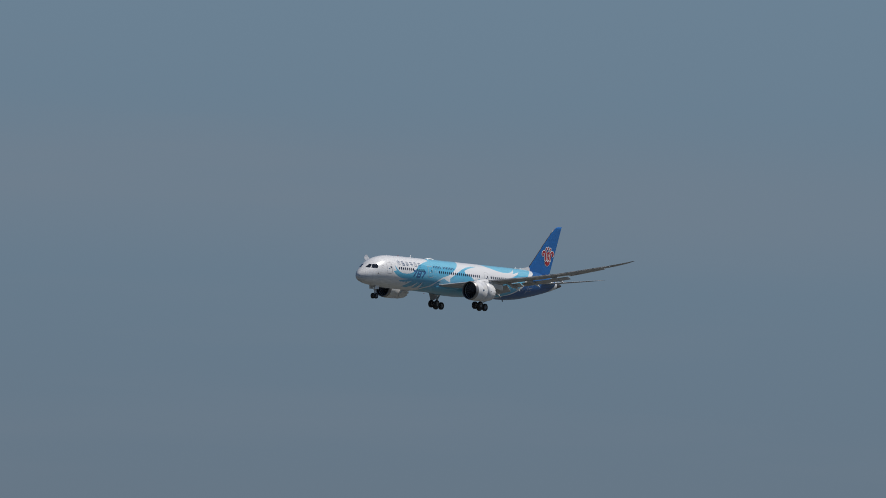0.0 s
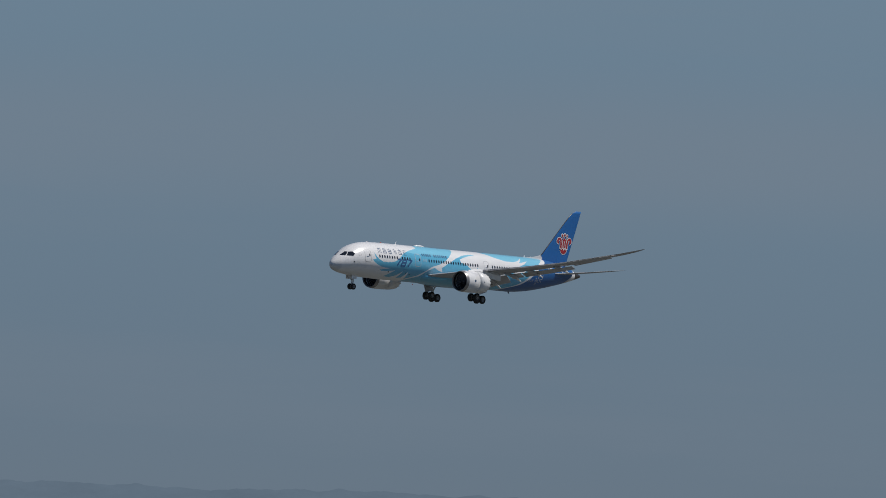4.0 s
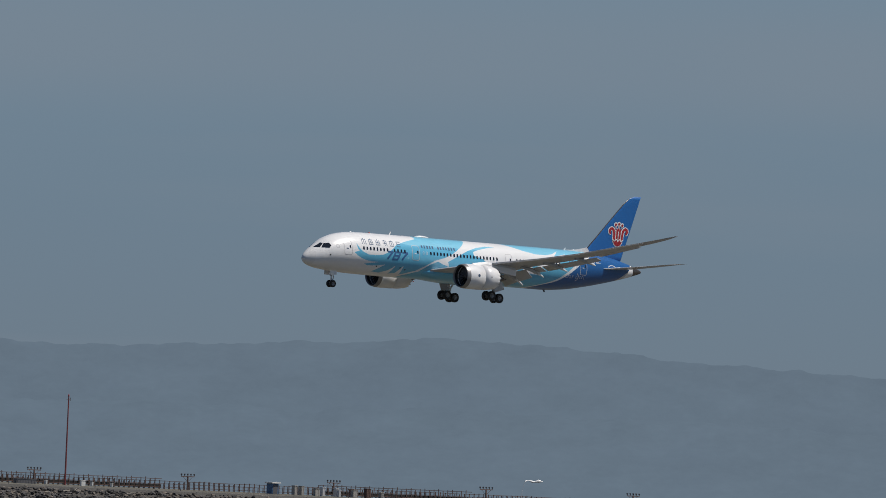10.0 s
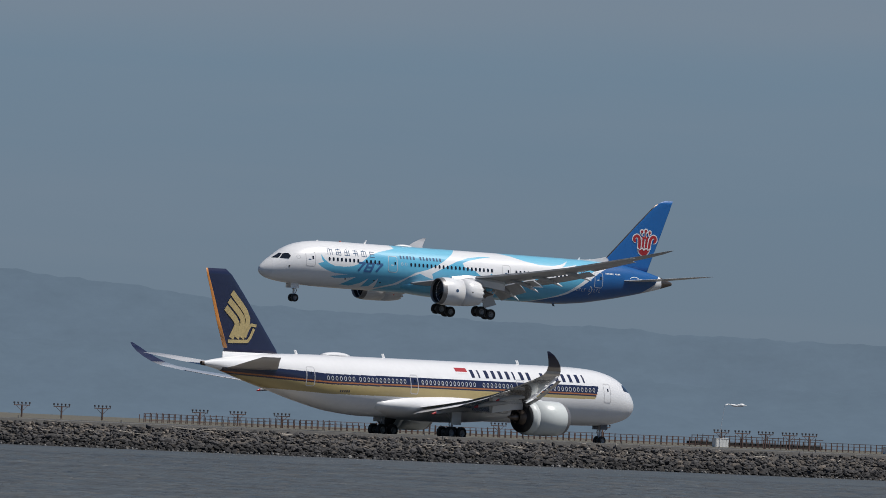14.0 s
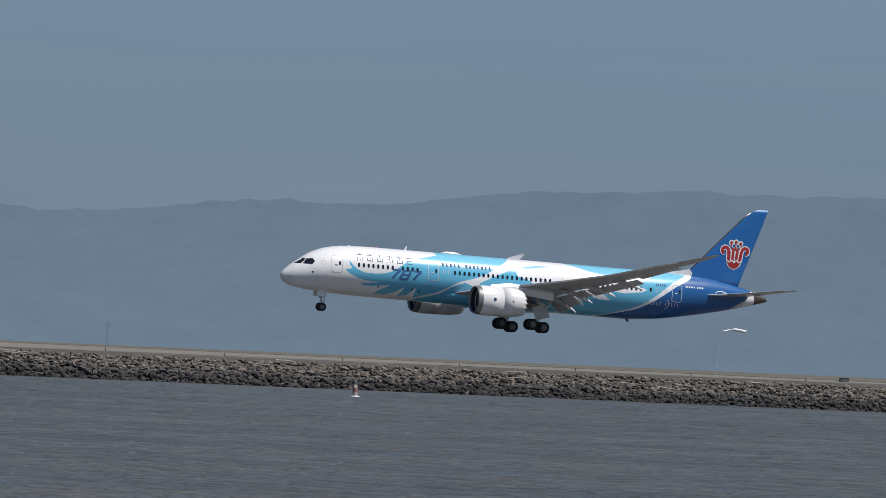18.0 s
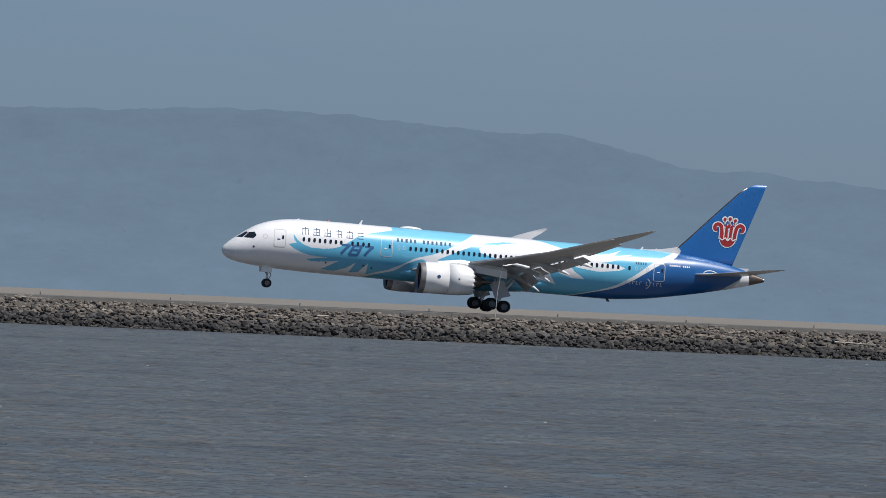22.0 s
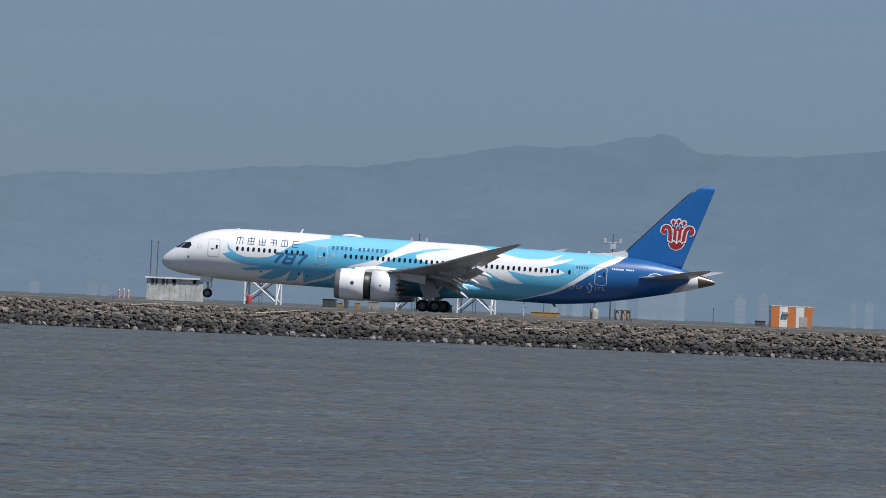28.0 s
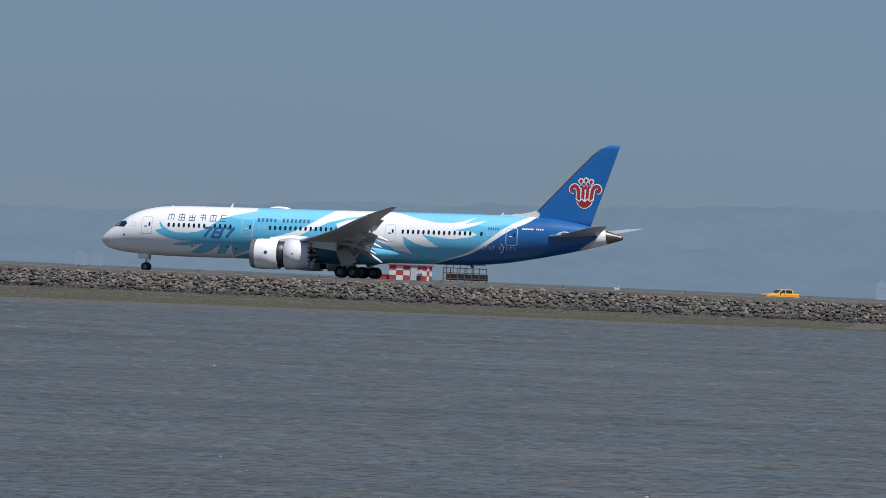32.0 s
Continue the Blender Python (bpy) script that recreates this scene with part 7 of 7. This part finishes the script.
for k, (x, w, top) in enumerate(((60.0, 0.5, 3.45), (70.2, 0.7, 2.95), (71.2, 0.45, 2.85), (73.4, 1.2, 3.2), (75.0, 0.5, 3.1), (76.2, 0.6, 2.9), (77.0, 1.1, 3.2), (78.4, 0.5, 2.9))):
    crate("drum", x * 1.1145, x * 1.1145 + w, 1460, 0.5, 2.4 + (top - 2.4) * 1.05, (DARKGREY, CONCRETE, WHITEPANEL, CONCRETE)[k % 4], "weathered drum standing on the airfield")
for k in range(7):
    c = base("traffic_cone", pose(86.9 + 0.62 * k + 0.2 * (k % 2), 1118 + 0.3 * (k % 3), 2.0), "small orange traffic cone on a concrete kerb", "cone", "traffic cones on the road")
    part("foot", box((-0.18, -0.18, 0), (0.18, 0.18, 0.04), 0.01), DARKGREY, c)
    part("body", turned([(0.04, 0.14), (0.6, 0.04), (0.72, 0.02)], 12, "Z"), ORANGEPANEL if k % 2 else WHITEPANEL, c)
tagged(part("kerb_block", box((86.0, 1117.4, ROAD_Z), (92.0, 1119.2, 2.0), 0.03), CONCRETE), "low concrete kerb block under the cones", "kerb")

tank = base("fuel_tank", pose(-215.5, 1449, FLOOR), "small upright red tank beside the white tower", "tank")
part("shell", turned([(0, 0.36), (0.9, 0.38), (1.1, 0.3), (1.2, 0.05)], 16, "Z"), REDPANEL, tank, smooth=True)
part("valve", rod((0, 0, 1.15), (0, 0, 1.4), 0.05), DARKGREY, tank)
for k in range(3):
    b = base("bollard", pose(-231.6 + 0.55 * k, 1450, FLOOR), "faded pink marker post on the airfield", "post", "faded marker posts")
    part("post", rod((0, 0, 0), (0, 0, 1.0 + 0.1 * (k % 2)), 0.13), PINK, b)
    part("cap", turned([(1.0 + 0.1 * (k % 2), 0.14), (1.12 + 0.1 * (k % 2), 0.05)], 10, "Z"), PALEGREY, b)
rng = random.Random(41)
for k in range(13):
    x0 = 1102.8 + 1.35 * k + rng.uniform(-0.3, 0.3)
    crate("cabinet", x0, x0 + rng.uniform(0.4, 0.9), 1452 + rng.uniform(-2, 2), 0.7, rng.uniform(3.3, 3.85), rng.choice((CONCRETE, PALEGREY, DARKGREY, RUST, CONCRETE)), "weathered upright cabinet among clutter on the airfield")
for x0, w, top in ((1048.7, 0.3, 2.95), (1055.2, 0.75, 3.2), (1057.1, 0.3, 3.0), (1060.7, 0.3, 3.0)):
    crate("cabinet", x0, x0 + w, 1440, 0.4, top, WHITEPANEL, "small white marker box by the trestle")
crate("cabinet", 1043.4, 1047.0, 1440, 0.8, 3.05, DARKGREY, "low dark plant box by the trestle")
# long concrete walls beyond the runway
DULLWALL = paint("dull_grey_concrete", (0.185, 0.17, 0.15), 0.9, spread=0.2, grain=2, bump=0.01)
# the western wall is darkest at its -x end and palest at +x
DARKWALL = paint("dark_concrete", (0.105, 0.097, 0.09), 0.9, spread=0.25, grain=2, bump=0.01)
PALEWALL = paint("pale_tan_concrete", (0.23, 0.212, 0.185), 0.9, spread=0.3, grain=3, bump=0.01)
for x0, x1, y, z1, facing in ((22.0, 77.0, 1462, 3.20, DULLWALL), (-108.6, -89.0, 1420, 3.38, DARKWALL), (-88.9, -70.0, 1420, 3.12, DULLWALL), (-69.9, -46.0, 1420, 2.92, PALEWALL)):
    w = base("blast_wall", pose(x0, y, FLOOR), "long low weathered concrete wall on the airfield", "wall", kind="structure")
    n = int((x1 - x0) / 3.0)
    for k in range(n):
        part("panel", box(((x1 - x0) * k / n, 0, 0), ((x1 - x0) * (k + 1) / n - 0.03, 0.4, z1 - FLOOR), 0.02), facing, w)

# orange safety netting
net = base("safety_net", pose(11.8, 1462, FLOOR), "sagging orange safety netting on short stakes", "netting")
for k in range(9):
    part("stake", rod((0.75 * k, 0, 0), (0.75 * k, 0, 0.55), 0.03), DARKGREY, net)
    if k < 8:
        part("mesh_panel", merge([rod((0.75 * k, 0, 0.12 + 0.1 * j), (0.75 * k + 0.75, 0, 0.12 + 0.1 * j - 0.02), 0.022, n=4) for j in range(4)] + [rod((0.75 * k + 0.15 * j, 0, 0.1), (0.75 * k + 0.15 * j, 0, 0.42), 0.018, n=4) for j in range(5)]), SOCK, net)


# approach-light trestle: rusty posts and rails with lamp bars
def trestle(x0, x1, y, label, deck_spans, near, tall=1.0):
    t = base("trestle", pose(x0, y, FLOOR), label, "trestle")
    t.scale.z = tall
    L = x1 - x0
    mesh = None
    extra = bmesh.new()
    k, x = 0, 0.0
    while x < L:
        if near[0] <= x0 + x <= near[1]:
            if mesh is None:
                p = part("post", box((-0.05, -0.05, -2.9), (0.05, 0.05, 1.3)), RUST, t)
                mesh = p.data
            else:
                p = new("post", mesh)
                p.parent = t
            p.location = (x, 0, 0)
        else:
            add_box(extra, (x - 0.05, -0.05, -2.9), (x + 0.05, 0.05, 1.3 + 0.12 * math.sin(x * 0.7)))
        add_box(extra, (x + 0.33, 2.0, -2.9), (x + 0.41, 2.1, 1.1 + 0.25 * math.sin(x * 0.31)))
        k += 1
        x += 0.95
    part("timber_rest", extra, RUSTS, t, "rusty timber posts")["kind"] = "stuff"
    for z in (0.30, 0.80, 1.22):
        for j in range(int(L / 30) + 1):
            a, b = 30 * j, min(30 * j + 29.95, L)
            part("rail", box((a, -0.05, z), (b, 0.05, z + 0.07)), RUST, t)
    for a, b in deck_spans:
        part("deck_beam", box((a - x0, 0.6, 0.2), (b - x0, 1.9, 0.75), 0.02), DARKTIMBER, t, "dark deck beam")
        part("upper_rail", box((a - x0, 0.5, 1.55), (b - x0, 0.6, 1.64)), RUST, t)
        n = int((b - a) / 0.9)
        for j in range(n):
            part("upper_post", box((a - x0 + 0.9 * j, 0.48, 0.7), (a - x0 + 0.9 * j + 0.09, 0.56, 1.6 + 0.12 * (j % 3))), RUST, t)


trestle(800, 1290, 1480, "long rusty timber trestle carrying the approach lights", ((889, 911), (940, 968), (1010, 1040), (1060, 1100), (1130, 1160)), (880, 1060))
trestle(-431.8, -426.2, 1484, "short rusty trestle by the checkered hut", ((-431.6, -426.4),), (-431.8, -426), 1.45)


def light_bar(x, y, top):
    b = base("approach_light", pose(x, y, FLOOR), "bar of five approach lamps on a rusty post", "lights", "approach lights")
    h = top - FLOOR
    part("post", box((-0.09, -0.09, -2.9), (0.09, 0.09, h), 0.01), RUST, b)
    part("bar", box((-1.25, -0.05, h - 0.12), (1.25, 0.05, h), 0.01), RUST, b)
    for k in range(5):
        part("lamp", merge([turned([(h, 0.05), (h + 0.12, 0.05), (h + 0.18, 0.13), (h + 0.36, 0.14), (h + 0.4, 0.03)], 10, "Z")]), DARKGREY, b).location = (-1.2 + 0.6 * k, 0, 0)
    part("strut", merge([rod((-0.9, 0, h - 0.1), (0, 0, h - 0.9), 0.03), rod((0.9, 0, h - 0.1), (0, 0, h - 0.9), 0.03)]), RUST, b)


for x in (780, 786.2, 792.6, 808, 814, 821, 838, 856, 873, 892.7, 896.2, 900.1, 904.1, 907.4, 928.7, 957.7, 986.5, 1015, 1044, 1074.5, 1103.4, 1131.4, 1161.2, 1190.5):
    light_bar(x, 1478.5, 4.55 if x > 870 else 4.15)

# a ship and city towers across the bay, haze painted on as glow
HAZE_CITY = [haze_glow_material("towers_with_painted_haze", tuple(g * f for g in (0.186, 0.230, 0.279)), (0.02, 0.02, 0.02)) for f in (0.93, 1.02, 1.13, 1.28, 1.42)]
HAZE_BAND = [haze_glow_material("tower_windows_with_painted_haze", tuple(g * f for g in (0.176, 0.220, 0.270)), (0.02, 0.02, 0.02)) for f in (0.93, 1.0, 1.08, 1.2, 1.3)]
rng = random.Random(31)
# headings from, to; how many; heights from, to; how pale
CLUSTERS = [(-7.02, -6.90, 4, 10, 14, 1), (-6.72, -6.64, 2, 9, 11, 2), (-6.60, -6.38, 8, 10, 16, 1), (-6.35, -5.2, 11, 5, 12, 0), (-9.8, -9.0, 4, 2.5, 5, 0), (-14.15, -14.03, 5, 5.0, 7.6, 3),
            (-13.97, -13.95, 1, 6, 6.4, 3), (-13.87, -13.85, 1, 5.9, 6.3, 2), (-13.76, -13.74, 1, 5, 5.4, 2), (-13.70, -13.56, 5, 4, 5.6, 3), (-13.30, -13.28, 1, 4, 4.6, 2), (-12.98, -12.90, 2, 5, 7, 2),
            (-12.81, -12.65, 4, 5, 8, 2), (-11.2, -10.9, 2, 3, 5, 0), (-10.78, -10.58, 5, 4, 7, 2), (-17.97, -17.84, 3, 3, 4.8, 2), (-17.5, -16.0, 3, 3, 4, 0)]
for lo, hi, low, high, pale in [(c[0], c[1], c[3], c[4], c[5]) for c in CLUSTERS for _ in range(c[2])]:
    a = radians(rng.uniform(lo, hi))
    r = rng.uniform(4080, 4160)
    w, h = rng.uniform(0.7, 2.2), rng.uniform(low, high)
    pale += rng.choice((0, 0, 1))
    tb = base("tower_block", pose(r * math.sin(a), r * math.cos(a), -0.5, 0, 0, -math.degrees(a)), "far tower block, paled by painted haze glow", "building", "far tower blocks")
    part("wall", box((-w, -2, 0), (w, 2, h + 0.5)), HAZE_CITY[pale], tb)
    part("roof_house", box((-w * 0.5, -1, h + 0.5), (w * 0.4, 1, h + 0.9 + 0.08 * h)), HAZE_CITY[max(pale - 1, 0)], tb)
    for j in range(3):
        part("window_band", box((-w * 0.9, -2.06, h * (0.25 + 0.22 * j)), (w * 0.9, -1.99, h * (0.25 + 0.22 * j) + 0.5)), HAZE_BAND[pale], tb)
# pale houses scattered over the slopes, too far to tell apart
rng = random.Random(77)
bm = bmesh.new()
for k in range(600):
    a = rng.gauss(-3.5, 2.6) if k % 3 else rng.uniform(-9, 16)
    radius, scale, shift, rough = (4400, 0.62, -0.05, 0.06) if rng.random() < 0.75 else (4700, 1.0, 0.0, 0.035)
    frac = rng.uniform(0.25, 0.9) if radius < 4500 else rng.uniform(0.62, 0.86)
    out = float(np.interp(frac, [p[1] for p in SLOPE], [p[0] for p in SLOPE]))
    r, z = radius + out - 3.2, -2 + (crest(a, radius, scale, shift, rough) + 2) * frac
    w, h = rng.uniform(0.15, 0.8), rng.uniform(0.12, 0.4)
    add_box(bm, (-w, 0, z - 0.6), (w, 3.4, z + h), Matrix.Rotation(-radians(a), 4, "Z") @ Matrix.Translation((0, r, 0)))
# the houses glow in a haze colour painted over them
far_houses = part("far_houses", bm, haze_glow_material("houses_with_painted_haze", (0.150, 0.203, 0.264), (0.008, 0.010, 0.010)))
tagged(far_houses, "pale houses scattered over far hillsides, haze painted in", "houses", kind="stuff")
lookout = base("far_tower", pose(4080 * math.sin(radians(18.31)), 4080 * math.cos(radians(18.31)), -0.5), "slim dark far tower with painted haze", "tower")
# haze on this tower is painted in as emitted colour too
DARK_HAZE = haze_glow_material("dark_tower_with_painted_haze", (0.112, 0.152, 0.205), (0.01, 0.01, 0.01))
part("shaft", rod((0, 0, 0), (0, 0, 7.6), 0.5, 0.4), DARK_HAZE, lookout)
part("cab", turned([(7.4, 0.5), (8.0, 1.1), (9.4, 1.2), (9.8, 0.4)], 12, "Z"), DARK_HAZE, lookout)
# ship colours are emitted: haze painted over dark hull and white bridge
SHIP_HAZE = haze_glow_material("ship_with_painted_haze", (0.082, 0.052, 0.062), (0.03, 0.02, 0.02))
SHIP_PALE_HAZE = haze_glow_material("white_ship_with_painted_haze", (0.27, 0.31, 0.34), (0.08, 0.08, 0.08))
ship = base("cargo_ship", pose(-645.8, 3040, 0), "dark laden cargo vessel far out, haze painted in", "ship")
secs = [(-4.6, 0.3, 1.9), (-3.6, 1.4, 1.7), (-1, 1.8, 1.6), (3, 1.8, 1.6), (4.4, 1.2, 1.8)]
part("hull", loft([[Vector((x, s * w, z)) for s, z in ((-1, t), (-0.8, -0.6), (0.8, -0.6), (1, t))] for x, w, t in secs]), SHIP_HAZE, ship)
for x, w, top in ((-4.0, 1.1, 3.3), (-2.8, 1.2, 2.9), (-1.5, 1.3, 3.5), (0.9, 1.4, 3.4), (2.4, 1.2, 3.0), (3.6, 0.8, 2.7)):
    part("container_stack", box((x, -1.2, 1.5), (x + w - 0.06, 1.2, top), 0.05), SHIP_HAZE, ship)
part("bridge", box((-0.15, -1.3, 1.5), (0.75, 1.3, 4.9), 0.1), SHIP_PALE_HAZE, ship, "pale bridge house")
part("bridge_wing", box((-0.45, -1.4, 4.1), (1.05, 1.4, 4.45), 0.05), SHIP_PALE_HAZE, ship)
part("funnel", rod((2.2, 0, 2.8), (2.3, 0, 4.4), 0.3, 0.2), SHIP_HAZE, ship)


boat = base("motor_boat", pose(3000 * math.sin(radians(-11.50)), 3000 * math.cos(radians(-11.50)), 0), "low white motor boat lying far out in the bay", "boat")
part("hull", loft([[Vector((x, s * w, z)) for s, z in ((-1, t), (-0.8, -0.3), (0.8, -0.3), (1, t))] for x, w, t in ((-4.0, 0.2, 1.6), (-2.8, 0.9, 1.4), (1.0, 1.1, 1.25), (3.9, 1.0, 1.25))]), TRUCKWHITE, boat)
part("cabin", box((-1.6, -0.7, 1.2), (1.6, 0.7, 1.75), 0.08), TRUCKWHITE, boat, "low white cabin")


# ---- what moves ----
# seconds, x, height of the wheel datum, pitch
JET_ROWS = [
    (0, 1732.67, 63.62, 0.67), (0.5, 1698.93, 62.12, 0.51), (1, 1665.24, 60.61, 0.43), (1.5, 1631.58, 59.11, 0.45),
    (2, 1597.95, 57.6, 0.56), (2.5, 1564.35, 56.08, 0.75), (3, 1530.78, 54.56, 0.9), (3.5, 1497.24, 53.02, 0.94),
    (4, 1463.74, 51.46, 0.87), (4.5, 1430.27, 49.89, 0.76), (5, 1396.84, 48.31, 0.68), (5.5, 1363.44, 46.7, 0.71),
    (6, 1330.1, 45.08, 0.9), (6.5, 1296.8, 43.43, 1.17), (7, 1263.55, 41.77, 1.4), (7.5, 1230.32, 40.1, 1.48),
    (8, 1197.04, 38.42, 1.33), (8.5, 1163.59, 36.73, 1.13), (9, 1129.83, 35.03, 1.04), (9.5, 1095.57, 33.32, 1.03),
    (10, 1060.59, 31.6, 1.07), (10.5, 1025.34, 29.85, 1.2), (11, 990.11, 28.07, 1.39), (11.5, 954.83, 26.32, 1.51),
    (12, 919.62, 24.67, 1.52), (12.5, 884.38, 23.13, 1.31), (13, 849.23, 21.62, 1.01), (13.5, 814.05, 20.07, 0.94),
    (14, 778.98, 18.47, 1.04), (14.5, 744.25, 16.85, 1.16), (15, 709.71, 15.24, 1.28), (15.5, 675.25, 13.67, 1.4),
    (16, 640.73, 12.17, 1.48), (16.5, 606.04, 10.76, 1.52), (17, 571.06, 9.47, 1.47), (17.5, 535.74, 8.39, 1.6),
    (18, 500.42, 7.45, 2.03), (18.5, 465.15, 6.62, 2.47), (19, 429.92, 5.91, 2.67), (19.5, 394.57, 5.32, 2.74),
    (20, 359.28, 4.86, 2.75), (20.5, 324.26, 4.53, 2.73), (21, 288.9, 4.24, 2.61), (21.5, 253.6, 3.82, 2.51),
    (22, 218.49, 3.36, 2.46), (22.5, 183.7, 2.9, 2.53), (23, 149.33, 2.52, 2.6), (23.5, 115.18, 2.45, 2.48),
    (24, 81.18, 2.41, 2.34), (24.5, 47.18, 2.42, 2.26), (25, 13.33, 2.44, 2.29), (25.5, -20.26, 2.45, 2.37),
    (26, -53.47, 2.45, 2.45), (26.5, -86.21, 2.45, 2.45), (27, -118.35, 2.45, 2.33), (27.5, -149.81, 2.45, 2.05),
    (28, -180.87, 2.45, 1.6), (28.5, -211.24, 2.46, 1.05), (29, -240.97, 2.45, 0.54), (29.5, -270.09, 2.45, 0.19),
    (30, -298.67, 2.44, 0.08), (30.5, -326.8, 2.42, -0.16), (31, -354.12, 2.42, -0.49), (31.5, -379.64, 2.43, -0.72),
    (32, -405.11, 2.45, -0.76),
]


def bank(t):
    return float(np.interp(t, (0, 1, 3, 5, 5.6, 6, 7, 8, 9, 10, 11, 12, 13, 14, 17, 18, 19, 20, 21, 22, 22.6),
                           (0.4, 0.7, 0.7, 0.7, 0.6, -0.3, 0.6, 1.8, 0.5, -0.3, 0.15, 0.4, 1.4, 1.2, 0.15, -0.1, 0.15, 0.1, -0.1, 0.2, 0.0)))


def motions():
    near_rows = ((0, 0), (20.8, 0), (22.3, 0), (23.0, 0.9), (23.6, 1.5), (25.0, 2.2), (28.0, 2.9), (29.0, 3.2), (30.0, 3.2), (32.0, 3.0))
    far_rows = ((0, 0.6), (20.8, 0.6), (22.3, 0), (23.0, -0.1), (23.6, 0.9), (25.0, 2.2), (28.0, 2.9), (29.0, 3.2), (30.0, 3.2), (32.0, 3.0))
    for w, side in wings:
        root = loc(28, side * 2.9, -2.1)
        walk(w, [(t, Matrix.Translation(root) @ pose(0, 0, 0, side * d) @ Matrix.Translation(-root)) for t, d in (near_rows if side > 0 else far_rows)])
    walk(jet, [(t, pose(x, 1356.2, z, bank(t), p, 2.08)) for t, x, z, p in JET_ROWS])
    for sp, m in spoilers:
        up = [(0, 0), (22.2, 0), (22.8, 22), (24.0, 40), (24.6, 48), (32.0, 48)]
        walk(sp, [(t, m @ pose(0, 0, 0, d)) for t, d in up])
    for sl in sleeves:
        p = sl.location.copy()
        walk(sl, [(t, pose(p.x + d, p.y, p.z)) for t, d in ((0, 0), (26.6, 0), (26.9, 0.08), (27.6, 0.62), (28.1, 0.85), (32.0, 0.85))])
    for leg, p, truck, give in legs:
        at = 22.3 if truck else 28.8
        walk(leg, [(t, pose(p.x, p.y, p.z + d)) for t, d in ((0, 0), (at - 0.3, 0), (at + 0.6, give * 0.85), (at + 1.4, give), (32.0, give))])
        if truck:
            walk(truck, [(t, pose(0, 0, 0, 0, d)) for t, d in ((0, 11), (at - 0.5, 11), (at + 0.1, -1), (at + 1.0, -1), (32.0, 0))])


motions()
